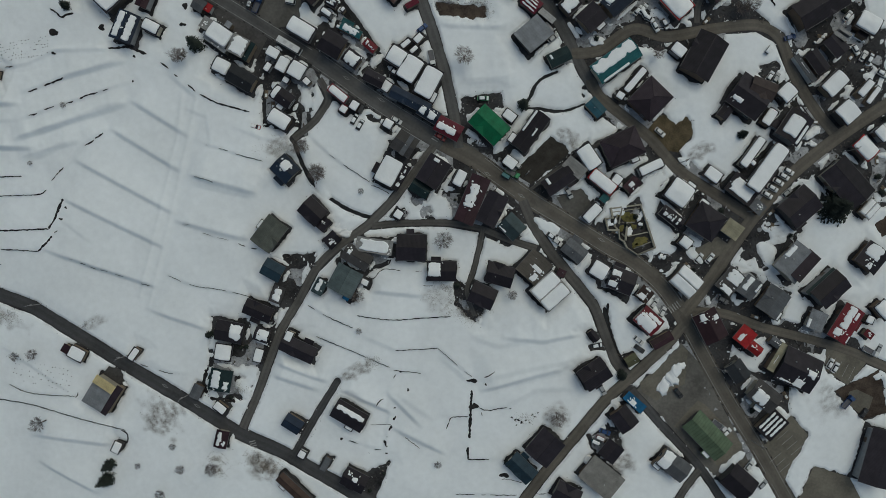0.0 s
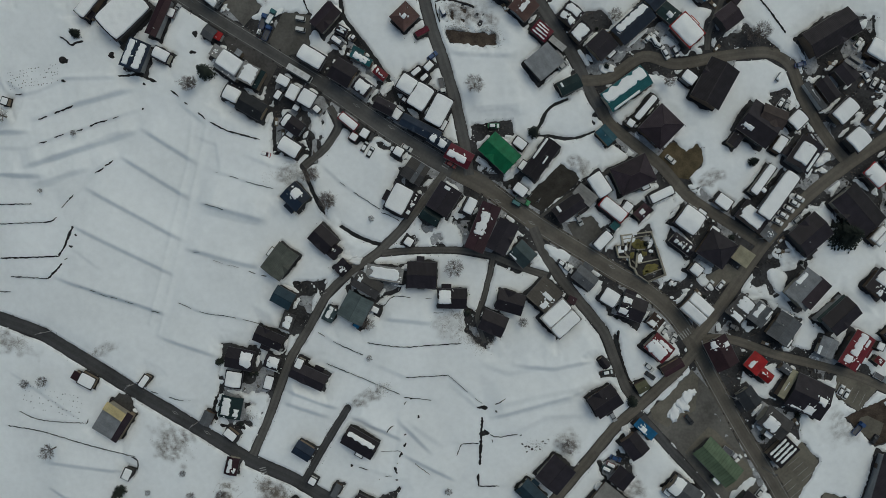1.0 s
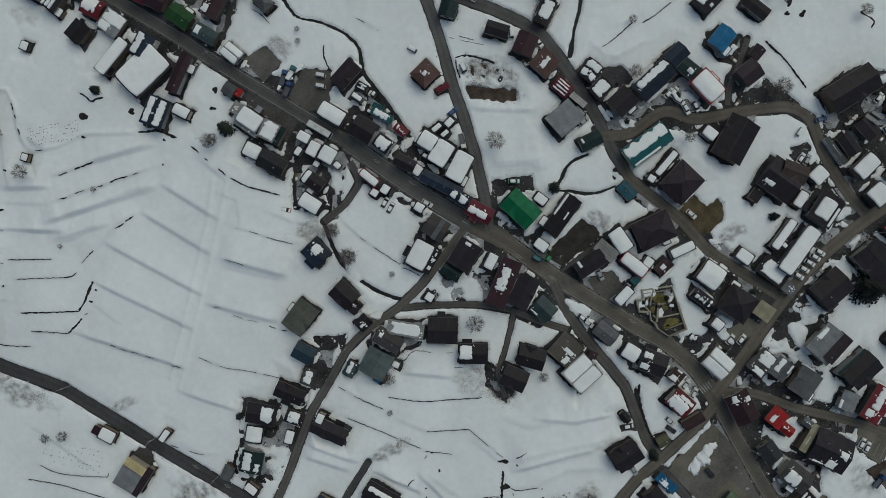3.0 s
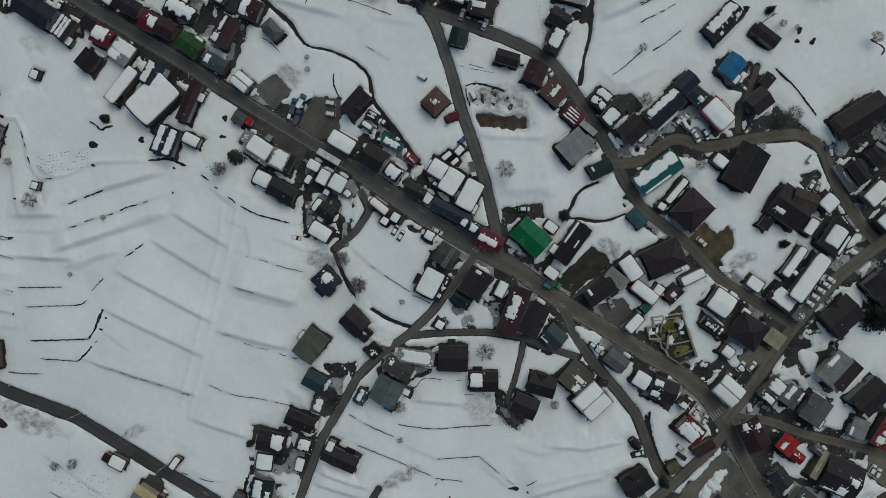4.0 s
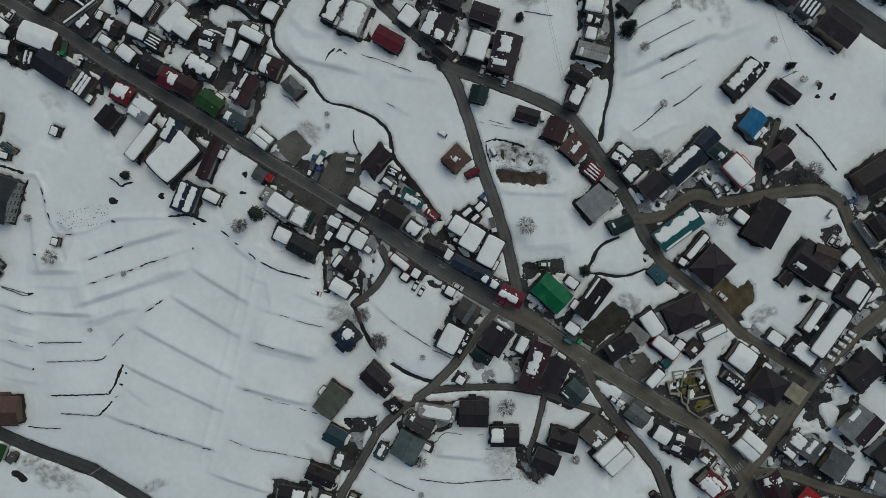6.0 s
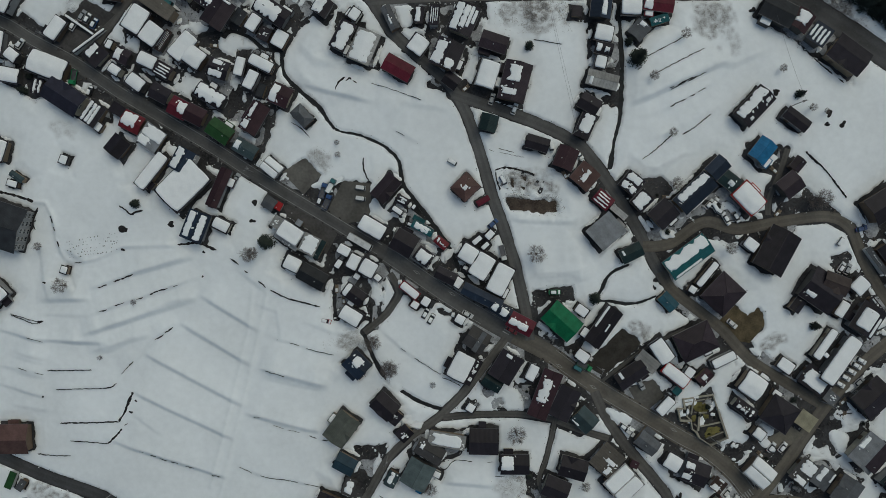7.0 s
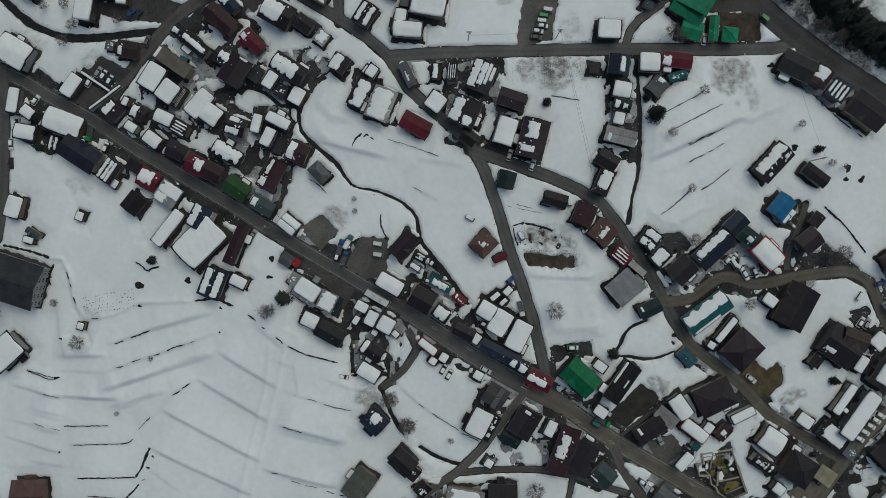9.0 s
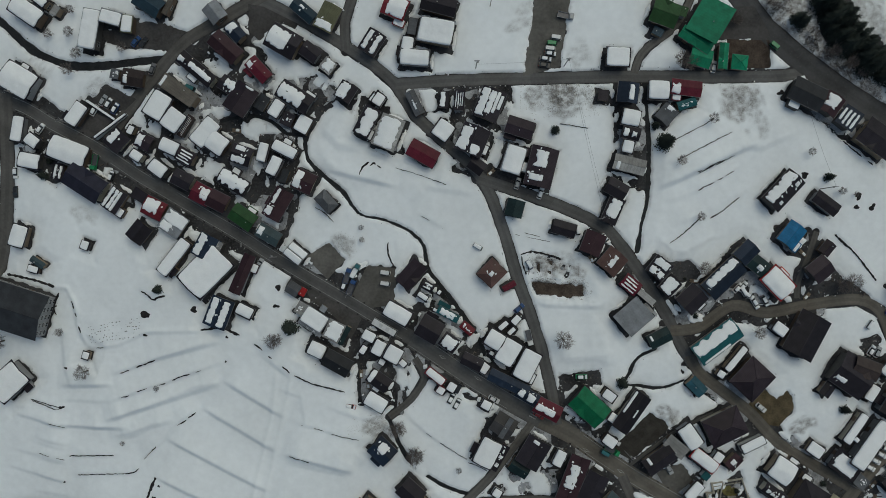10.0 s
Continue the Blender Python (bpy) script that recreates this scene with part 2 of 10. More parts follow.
TREAD_LEVEL = np.quantile(TREAD, 0.60)


def window(x0, x1, y0, y1, pad):
    i0, i1 = np.searchsorted(GX, (x0 - pad, x1 + pad))
    j0, j1 = np.searchsorted(GY, (y0 - pad, y1 + pad))
    return slice(i0, i1 + 1), slice(j0, j1 + 1)


def segment_distance(px, py, a, b):
    ex, ey = b[0] - a[0], b[1] - a[1]
    s = np.clip(((px - a[0]) * ex + (py - a[1]) * ey) / (ex * ex + ey * ey + 1e-9), 0, 1)
    return np.hypot(px - a[0] - s * ex, py - a[1] - s * ey)


def clear_line(points, half, rough=0.22):
    for a, b in zip(points, points[1:]):
        w = window(min(a[0], b[0]), max(a[0], b[0]), min(a[1], b[1]), max(a[1], b[1]), half + 6)
        CLEAR[w] = np.minimum(CLEAR[w], segment_distance(PX[w], PY[w], a, b) - half + RAGGED[w] * rough)


def clear_area(points, cover, kind):
    """Bare ground inside the outline, but for a share of snow that has stayed in patches."""
    xs, ys = [p[0] for p in points], [p[1] for p in points]
    w = window(min(xs), max(xs), min(ys), max(ys), 6)
    px, py = PX[w], PY[w]
    inside, edge = np.zeros(px.shape, bool), np.full(px.shape, 99.0)
    for a, b in zip(points, points[1:] + points[:1]):
        edge = np.minimum(edge, segment_distance(px, py, a, b))
        cross = (a[1] > py) != (b[1] > py)
        inside ^= cross & (px < (b[0] - a[0]) * (py - a[1]) / (b[1] - a[1] + 1e-9) + a[0])
    out = np.where(inside, -edge, edge)
    if cover > 0:
        level = np.quantile(PATCH, 1 - cover)
        out = np.maximum(out, np.where(inside, (PATCH[w] - level) * 9, out))
    if kind != "yard":
        BUILT[w] |= inside
    if cover > 0.06:
        PACKED[w] = np.where(inside, np.maximum(PACKED[w], (TREAD[w] - TREAD_LEVEL) * 1.2 - np.clip(1.8 - edge, 0, 2) * 0.22), PACKED[w])
    CLEAR[w] = np.minimum(CLEAR[w], out + RAGGED[w])


def clear_verge(points, half, cover):
    """Trodden ground beside a street, with a share of snow left in patches."""
    level = np.quantile(PATCH, 1 - cover)
    for a, b in zip(points, points[1:]):
        w = window(min(a[0], b[0]), max(a[0], b[0]), min(a[1], b[1]), max(a[1], b[1]), half + 6)
        far = segment_distance(PX[w], PY[w], a, b) - half
        if cover > 0.1:
            PACKED[w] = np.where(far < 0.5, np.maximum(PACKED[w], (TREAD[w] - TREAD_LEVEL) * 1.2), PACKED[w])
        CLEAR[w] = np.minimum(CLEAR[w], np.maximum(far, (PATCH[w] - level) * 9) + RAGGED[w])


def clear_house(x, y, w, d, rot, gap=0.25):
    r = math.hypot(w, d) / 2
    win = window(x - r, x + r, y - r, y + r, 6)
    c, s = math.cos(radians(rot)), math.sin(radians(rot))
    dx, dy = PX[win] - x, PY[win] - y
    u, v = np.abs(c * dx + s * dy) - w / 2, np.abs(-s * dx + c * dy) - d / 2
    BUILT[win] |= np.maximum(u, v) < 0.3
    CLEAR[win] = np.minimum(CLEAR[win], np.maximum(u, v) - gap + RAGGED[win] * 0.75)


def bank(points, drop=1.12, half=0.75):
    """A terrace bank: the snow steps down on the downhill side of the line."""
    for a, b in zip(points, points[1:]):
        e = Vector((b[0] - a[0], b[1] - a[1]))
        length = e.length
        e = e / length
        n = Vector((-e.y, e.x))
        mx, my = (a[0] + b[0]) / 2, (a[1] + b[1]) / 2
        if base_z(mx + n.x, my + n.y) < base_z(mx - n.x, my - n.y):
            n = -n
        w = window(min(a[0], b[0]), max(a[0], b[0]), min(a[1], b[1]), max(a[1], b[1]), 26)
        dx, dy = PX[w] - a[0], PY[w] - a[1]
        along, across = dx * e.x + dy * e.y, dx * n.x + dy * n.y
        up = np.clip((across + half) / (2 * half), 0, 1)
        ends = np.clip((along + 3) / 6, 0, 1) * np.clip((length + 3 - along) / 6, 0, 1)
        STEP[w] += drop * up * np.exp(-np.clip(across - half, 0, None) / 9) * ends


def stain(x, y, rx, ry, turn, strength=0.8):
    """Straw, twigs and soil smeared over the snow in an uneven patch with streaks along its length."""
    r = max(rx, ry) * 1.4
    w = window(x - r, x + r, y - r, y + r, 1)
    c, s = math.cos(radians(turn)), math.sin(radians(turn))
    dx, dy = PX[w] - x, PY[w] - y
    u, v = c * dx + s * dy, -s * dx + c * dy
    broad = value_noise(u, v, 2.6, 31)
    streak = 0.6 * value_noise(u / 2.2, v, 0.9, 33) + 0.4 * value_noise(PX[w], PY[w], 0.8, 34)
    out = np.hypot(u / rx, v / ry) + (broad - 0.5) * 0.9
    DIRT[w] = np.maximum(DIRT[w], np.clip((1.15 - out) * 1.5, 0, 1) * np.clip(streak * 1.6 - 0.12, 0, 1) * strength)


def berm(points, high, half):
    """A low rounded ridge under the snow, the bank of a field or a path."""
    best = np.full(PX.shape, 99.0)
    for a, b in zip(points, points[1:]):
        w = window(min(a[0], b[0]), max(a[0], b[0]), min(a[1], b[1]), max(a[1], b[1]), half * 4)
        best[w] = np.minimum(best[w], segment_distance(PX[w], PY[w], a, b))
    STEP[:] += high * np.exp(-(best / half) ** 2)


def drift(points):
    """Snow that has stayed on ground otherwise cleared."""
    keep = CLEAR.copy()
    CLEAR[:] = 6.0
    clear_area(points, 0, "yard")
    inside = -CLEAR
    CLEAR[:] = np.where(inside > -0.8, np.maximum(keep, np.where(inside > 0, inside, np.minimum(inside, 0.0))), keep)


def snow_heights():
    depth = np.clip(CLEAR * 0.7, -0.5, 0.45)
    calm = np.clip((CLEAR - 0.4) / 4, 0, 1)
    roll = (value_noise(PX, PY, 26, 5) - 0.5) * 0.9 + (value_noise(PX, PY, 9, 6) - 0.5) * 0.36 + (value_noise(PX, PY, 3, 8) - 0.5) * 0.10
    return base_z(PX, PY) + depth + calm * (roll + 0.35 + STEP)


def snow_z(x, y):
    i, j = int(np.clip(np.searchsorted(GX, x), 1, len(GX) - 1)), int(np.clip(np.searchsorted(GY, y), 1, len(GY) - 1))
    return float(max(SNOW_Z[i, j], SNOW_Z[i - 1, j - 1]))


def sheet(name, xs, ys, zs, mat, keep=None, dirt=None):
    nx, ny = len(xs), len(ys)
    X, Y = np.meshgrid(xs, ys, indexing="ij")
    verts = np.stack([X, Y, zs], -1).reshape(-1, 3)
    k = np.arange(nx * ny).reshape(nx, ny)
    faces = np.stack([k[:-1, :-1], k[1:, :-1], k[1:, 1:], k[:-1, 1:]], -1).reshape(-1, 4)
    if keep is not None:
        faces = faces[keep.reshape(-1)[faces].any(axis=1)]
        used, index = np.unique(faces, return_inverse=True)
        verts, faces = verts[used], index.reshape(-1, 4)
    me = bpy.data.meshes.new(name)
    me.vertices.add(len(verts))
    me.vertices.foreach_set("co", verts.astype(np.float32).ravel())
    me.loops.add(faces.size)
    me.loops.foreach_set("vertex_index", faces.astype(np.int32).ravel())
    me.polygons.add(len(faces))
    me.polygons.foreach_set("loop_start", np.arange(0, faces.size, 4, dtype=np.int32))
    me.polygons.foreach_set("use_smooth", np.ones(len(faces), bool))
    me.update(calc_edges=True)
    if dirt is not None:
        me.attributes.new("dirt", "FLOAT", "POINT").data.foreach_set("value", dirt.astype(np.float32).ravel())
    me.materials.append(mat)
    return new(name, me)


def part(name, bm, mat, parent=None, label=""):
    """Links a bmesh as one mesh object under a thing or part."""
    me = bpy.data.meshes.new(name)
    bm.to_mesh(me)
    bm.free()
    me.materials.append(mat)
    ob = new(name, me)
    if parent is not None:
        ob.parent = parent
    if label:
        tagged(ob, label)
    return ob


def shared(name, me, parent, m):
    ob = new(name, me)
    ob.parent, ob.matrix_basis = parent, m
    return ob


def box(bm, x0, x1, y0, y1, z0, z1, bevel=0.0):
    vs = [bm.verts.new((x, y, z)) for z in (z0, z1) for x, y in ((x0, y0), (x1, y0), (x1, y1), (x0, y1))]
    fs = [bm.faces.new([vs[i] for i in f]) for f in ((3, 2, 1, 0), (4, 5, 6, 7), (0, 1, 5, 4), (1, 2, 6, 5), (2, 3, 7, 6), (3, 0, 4, 7))]
    if bevel:
        bmesh.ops.bevel(bm, geom=list({e for f in fs for e in f.edges}), offset=bevel, segments=2, affect="EDGES", profile=0.6)
    return bm


def spline(points, step=2.0):
    out = []
    n = len(points)
    for i in range(n - 1):
        p = [Vector(points[max(0, min(n - 1, i + k))]) for k in (-1, 0, 1, 2)]
        m = max(2, int((p[2] - p[1]).length / step))
        for j in range(m):
            t = j / m
            out.append(0.5 * ((2 * p[1]) + (p[2] - p[0]) * t + (2 * p[0] - 5 * p[1] + 4 * p[2] - p[3]) * t * t + (3 * p[1] - p[0] - 3 * p[2] + p[3]) * t ** 3))
    out.append(Vector(points[-1]))
    return out


ACROSS = (-1, -0.86, -0.62, -0.42, -0.2, 0, 0.2, 0.42, 0.62, 0.86, 1)


def ribbon(name, points, width, lift, mat, uneven=0.0):
    """A strip that follows a line over the ground."""
    bm = bmesh.new()
    pts = spline(points)
    rows = []
    for i, p in enumerate(pts):
        d = (pts[min(i + 1, len(pts) - 1)] - pts[max(i - 1, 0)]).normalized()
        n = Vector((-d.y, d.x))
        row = []
        for k in ACROSS:
            w = width / 2 * k * (1 + uneven * random.uniform(-1, 1))
            q = p + n * w
            row.append(bm.verts.new((q.x, q.y, float(base_z(q.x, q.y)) + lift)))
        rows.append(row)
    for r, s in zip(rows, rows[1:]):
        for k in range(len(ACROSS) - 1):
            bm.faces.new((r[k], r[k + 1], s[k + 1], s[k]))
    bmesh.ops.recalc_face_normals(bm, faces=bm.faces)
    for f in bm.faces:
        f.smooth = True
        if f.normal.z < 0:
            f.normal_flip()
    ob = part(name, bm, mat)
    ob.data.attributes.new("across", "FLOAT", "POINT").data.foreach_set("value", np.tile(np.array(ACROSS, np.float32), len(rows)))
    return ob


WARM_STREETS = []
ROADS, STREAMS, YARDS, EDGES, HOUSES, VERGES = [], [], [], [], [], []


def road(width, points, lane=False, dark=False, warm_cast=False):
    ROADS.append((width, points, lane, dark))
    WARM_STREETS.append(warm_cast)


def verge(half, cover, points):
    VERGES.append((half, points, cover))


def stream(width, points):
    STREAMS.append((width, points))


def yard(cover, kind, points):
    YARDS.append((cover, kind, points))


def edge(width, dashed, points):
    EDGES.append((width, dashed, points))


def house(x, y, w, d, rot, h, colour, snow, shape="g"):
    HOUSES.append((x, y, w, d, rot, h, colour, snow, shape, []))


def snow_bed(u0, u1, v0, v1):
    """A bed of snow on the roof of the house named last, in its own axes."""
    HOUSES[-1][9].append((u0, u1, v0, v1))

# roads, streams, field edges
road(5.3, [(-201.5, 161.5), (-189.4, 155.8), (-179.4, 151.4), (-170.5, 145.8), (-158.1, 139.0), (-149.6, 133.5), (-139.8, 126.7), (-129.9, 120.7), (-120.0, 114.6), (-110.1, 108.6), (-102.3, 103.7), (-94.8, 98.6), (-79.6, 89.1), (-66.8, 81.3), (-55.9, 74.5), (-45.0, 67.9)])
road(6.7, [(-45.3, 67.9), (-37.2, 62.3), (-23.1, 52.4), (-8.9, 43.6), (3.2, 36.7), (11.8, 32.7)])
road(6.3, [(0.2, 38.3), (11.8, 31.9), (20.5, 25.6), (32.8, 17.1), (47.1, 8.4), (60.4, 0.2), (68.6, -4.3), (79.0, -13.1), (87.4, -24.4)], False, False, True)
road(5.7, [(85.3, -21.3), (93.9, -36.9), (104.7, -55.7), (116.7, -74.7), (127.8, -93.9), (135.6, -106.8)], False, False, True)
road(3.7, [(5.6, 36.3), (4.2, 46.9), (0.8, 62.1), (-3.1, 75.3), (-7.9, 89.3), (-11.7, 103.2), (-16.4, 117.1), (-22.2, 126.9), (-31.8, 135.9), (-42.4, 145.8), (-49.1, 156.6), (-56.7, 163.5), (-68.3, 171.5), (-79.8, 178.5), (-91.4, 184.6), (-103.1, 189.7)])
road(3.2, [(-66.0, 168.6), (-66.1, 178.1), (-63.6, 185.7), (-61.9, 193.3)])
road(3.9, [(-49.1, 156.6), (-29.5, 157.5), (-0.3, 157.6), (28.8, 157.6), (57.9, 156.9), (85.2, 157.0), (92.9, 159.2)])
# highway: darker asphalt stands for the shade on it
road(7.5, [(61.8, 194.4), (70.3, 182.8), (78.3, 172.8), (88.4, 163.9), (99.2, 155.6), (107.7, 149.7), (118.6, 142.8), (134.5, 131.9)], False, True)
road(3.9, [(-21.2, 124.0), (-6.6, 118.8), (7.1, 113.7), (16.9, 109.2), (24.7, 104.1), (30.6, 96.5), (38.5, 84.5), (44.4, 74.5), (49.4, 64.4), (53.4, 57.3)])
road(3.9, [(52.5, 60.5), (55.5, 54.5), (62.7, 48.6), (73.9, 39.6), (84.2, 28.5), (96.5, 20.5), (112.0, 10.8)], False, False, True)
road(3.9, [(45.7, 69.4), (55.3, 70.4), (67.2, 77.8), (79.2, 75.2), (95.2, 77.8), (111.2, 79.2), (119.3, 74.7), (123.6, 64.4), (127.9, 56.5), (134.2, 47.6), (141.0, 40.2)], False, False, True)
road(4.5, [(87.4, -23.4), (97.3, -10.0), (111.0, 10.4), (124.8, 26.5), (140.6, 39.6), (158.4, 51.6), (172.3, 60.6)], False, False, True)
road(3.2, [(90.5, -22.8), (101.8, -23.4), (116.3, -28.5), (132.8, -32.7), (147.4, -36.9), (161.7, -43.1), (176.9, -49.4)], False, False, True)
road(3.7, [(87.5, -27.5), (81.5, -34.8), (69.5, -46.3), (59.3, -55.8), (49.2, -68.5), (38.9, -81.4), (28.6, -95.5), (22.4, -103.2)], False, False, True)
road(3.4, [(28.7, 17.5), (32.8, 8.4), (38.0, 0.2), (46.3, -10.0), (54.6, -20.3), (58.9, -30.7), (63.2, -41.1), (67.4, -46.3)], True)
road(2.8, [(-3.2, 37.1), (-11.0, 26.7), (-19.2, 16.6), (-27.5, 8.4), (-37.9, 1.2), (-46.3, -7.0), (-52.7, -18.5), (-59.2, -29.0), (-63.6, -39.5), (-69.2, -54.5), (-74.9, -67.1)], True)
road(2.2, [(-25.8, 8.4), (-13.1, 9.4), (1.2, 9.4), (13.5, 7.4), (23.7, 3.3), (33.9, 0.2)], True)
road(4.7, [(-226.9, 4.5), (-207.1, -1.1), (-191.4, -7.0), (-179.2, -12.5), (-166.2, -17.2), (-153.3, -22.0), (-134.2, -33.7), (-117.3, -44.2), (-96.1, -56.9), (-77.1, -68.6), (-60.1, -76.0), (-47.4, -83.4), (-30.5, -93.0), (-17.8, -100.5)], False, True)
road(2.2, [(-39.1, -48.9), (-47.1, -61.8), (-55.8, -77.0)], False, True)
road(2.4, [(-44.3, 61.0), (-41.0, 54.0), (-45.6, 46.6), (-53.9, 39.8)], True)
road(2.8, [(69.1, -51.5), (79.7, -64.0), (93.8, -79.2), (102.9, -92.2), (108.1, -99.3)], True, True)
road(2.4, [(94.7, -81.5), (90.1, -87.6), (85.1, -96.2)], True)
road(4.1, [(-151.3, 140.0), (-138.4, 156.0), (-129.4, 166.0), (-120.9, 173.9), (-110.0, 179.7), (-96.7, 186.6), (-87.3, 191.1)], True)
road(4.9, [(-187.3, 157.3), (-188.2, 130.6), (-190.3, 110.6), (-193.4, 96.4), (-202.7, 86.3)], True)
road(2.0, [(96.4, 103.2), (93.2, 93.4), (90.1, 85.6), (89.8, 80.0)], True)
road(2.4, [(33.1, 158.7), (34.7, 163.5), (37.8, 167.4), (45.9, 173.0), (50.6, 179.4), (53.1, 185.0)], True)
road(1.6, [(14.5, 7.4), (13.1, 0.2), (11.1, -8.0), (8.6, -15.2), (11.6, -24.5)], True)
road(1.2, [(31.2, 21.2), (39.8, 27.8), (46.8, 33.0), (55.8, 37.5), (60.9, 39.8)], True)
stream(2.2, [(-191.6, 185.8), (-183.9, 178.7), (-176.1, 171.7), (-164.2, 166.4), (-152.0, 165.7), (-139.9, 166.7), (-129.8, 167.4)])
stream(0.75, [(-110.7, 145.5), (-100.6, 147.2), (-92.8, 145.1), (-87.0, 140.4), (-81.4, 139.9), (-80.5, 131.7), (-73.5, 124.5), (-67.7, 119.6), (-63.1, 112.5), (-53.7, 109.9), (-44.8, 105.6), (-40.2, 100.2), (-39.3, 93.0), (-35.1, 87.0), (-28.9, 78.7), (-22.0, 68.5), (-18.8, 57.4)])
stream(1.0, [(36.6, 154.8), (38.1, 135.5), (37.5, 116.0), (35.5, 106.3), (34.1, 97.5)])
stream(0.7, [(40.7, 63.1), (36.6, 61.4), (33.3, 58.9), (31.3, 54.9), (29.1, 50.9)])
stream(0.35, [(29.9, 50.2), (34.1, 50.1), (40.2, 49.1), (45.2, 49.7), (50.6, 51.8)])
stream(0.9, [(-53.9, 39.0), (-50.9, 30.9), (-46.9, 23.8), (-39.8, 17.6), (-32.6, 13.5), (-26.4, 11.5)])
stream(1.0, [(58.7, -21.4), (60.5, -30.7), (61.5, -36.9)])
# dark hedge line beside a house, built as two terrace edges
edge(1.5, False, [(-88.1, -44.8), (-89.0, -49.1), (-88.2, -53.9)])
edge(1.8, False, [(-86.9, -55.5), (-82.1, -56.6), (-77.3, -56.7)])
edge(0.9, False, [(135.2, 111.9), (137.6, 110.7), (140.4, 108.7), (139.3, 106.4)])
edge(0.8, False, [(-121.0, -68.2), (-119.3, -69.0), (-118.7, -70.8), (-119.5, -74.0)])
edge(0.7, False, [(-138.0, -55.8), (-137.3, -54.9), (-137.0, -53.7)])
edge(1.0, False, [(-6.6, 96.9), (-3.3, 97.8), (2.2, 97.0), (7.5, 95.1)])
edge(0.8, False, [(-6.2, 96.5), (-5.8, 93.3), (-4.7, 89.9)])
edge(0.35, True, [(-9.1, 105.1), (-5.2, 104.6), (0.2, 103.0)])
edge(0.3, True, [(-8.5, 104.1), (-3.8, 103.0), (3.7, 101.3)])
edge(0.9, False, [(-52.8, 102.1), (-53.0, 99.1), (-52.2, 96.1), (-51.0, 93.9)])
edge(0.5, False, [(-78.3, 114.8), (-75.0, 112.8), (-71.8, 109.5)])
edge(1.1, False, [(-62.2, 125.7), (-61.5, 127.6), (-59.8, 129.4), (-58.7, 130.0)])
edge(0.9, False, [(-58.5, 128.7), (-57.3, 129.6), (-56.4, 129.3)])
edge(0.9, False, [(-56.0, 128.8), (-54.5, 127.9)])
edge(0.30, True, [(-101.0, -9.8), (-92.6, -13.3), (-82.1, -14.8)])
bank([(-101.0, -9.8), (-92.6, -13.3), (-82.1, -14.8)], 0.35)
edge(0.32, True, [(-87.0, 38.0), (-78.8, 35.7), (-72.7, 33.6), (-64.9, 31.7)])
bank([(-87.0, 38.0), (-78.8, 35.7), (-72.7, 33.6), (-64.9, 31.7)], 0.35)
edge(0.32, False, [(-89.9, 26.3), (-86.4, 25.2), (-82.9, 24.1)])
bank([(-89.9, 26.3), (-86.4, 25.2), (-82.9, 24.1)], 0.35)
edge(0.32, True, [(-82.1, -14.8), (-71.6, -17.5), (-60.1, -22.3)])
bank([(-82.1, -14.8), (-71.6, -17.5), (-60.1, -22.3)], 0.35)
edge(0.34, True, [(-40.9, 33.9), (-35.4, 30.0), (-30.4, 26.8), (-26.5, 24.1)])
bank([(-40.9, 33.9), (-35.4, 30.0), (-30.4, 26.8), (-26.5, 24.1)], 0.35)
edge(0.45, False, [(-26.1, 23.1), (-22.3, 21.6), (-19.2, 19.9)])
bank([(-26.1, 23.1), (-22.3, 21.6), (-19.2, 19.9)], 0.35)
bank([(-49.3, 41.0), (-44.5, 37.3), (-40.5, 33.7)], 0.4, 0.6)
edge(0.49, False, [(-31.5, -24.3), (-19.5, -25.9), (-7.0, -25.2), (2.9, -24.6)])
bank([(-31.5, -24.3), (-19.5, -25.9), (-7.0, -25.2), (2.9, -24.6)], 0.35)
edge(0.41, False, [(-17.4, -37.2), (-1.9, -36.3)])
bank([(-17.4, -37.2), (-1.9, -36.3)], 0.35)
edge(0.30, True, [(-1.9, -36.3), (10.6, -46.9)])
bank([(-1.9, -36.3), (10.6, -46.9)], 0.35)
edge(0.37, True, [(-18.1, -44.6), (-8.1, -45.6)])
bank([(-18.1, -44.6), (-8.1, -45.6)], 0.35)
edge(1.4, False, [(10.6, -51.8), (10.2, -60.3), (9.8, -69.9)])
bank([(10.6, -51.8), (10.2, -60.3), (9.8, -69.9)], 0.35)
edge(0.5, False, [(1.2, -66.4), (2.2, -64.0), (3.2, -62.1), (6.2, -61.7), (9.3, -61.7)])
bank([(1.3, -62.0), (10.0, -62.0)], 0.35)
edge(1.3, False, [(9.2, -73.1), (9.2, -77.8)])
bank([(9.2, -73.1), (9.2, -77.8)], 0.35)
edge(0.6, False, [(9.2, -77.8), (17.0, -77.7)])
bank([(9.2, -77.8), (17.0, -77.7)], 0.35)
edge(0.55, False, [(13.3, -58.2), (15.1, -59.1), (17.3, -59.3), (20.1, -58.8), (23.6, -58.2)])
edge(0.5, False, [(14.2, -60.0), (14.4, -61.4)])
bank([(11.2, -55.0), (14.2, -58.5), (23.1, -58.5)], 0.35)
edge(0.39, True, [(-49.6, -20.5), (-42.4, -24.7), (-33.0, -28.9)])
bank([(-49.6, -20.5), (-42.4, -24.7), (-33.0, -28.9)], 0.35)
edge(0.32, True, [(-46.6, -32.1), (-34.1, -37.3), (-19.6, -43.5)])
bank([(-46.6, -32.1), (-34.1, -37.3), (-19.6, -43.5)], 0.35)
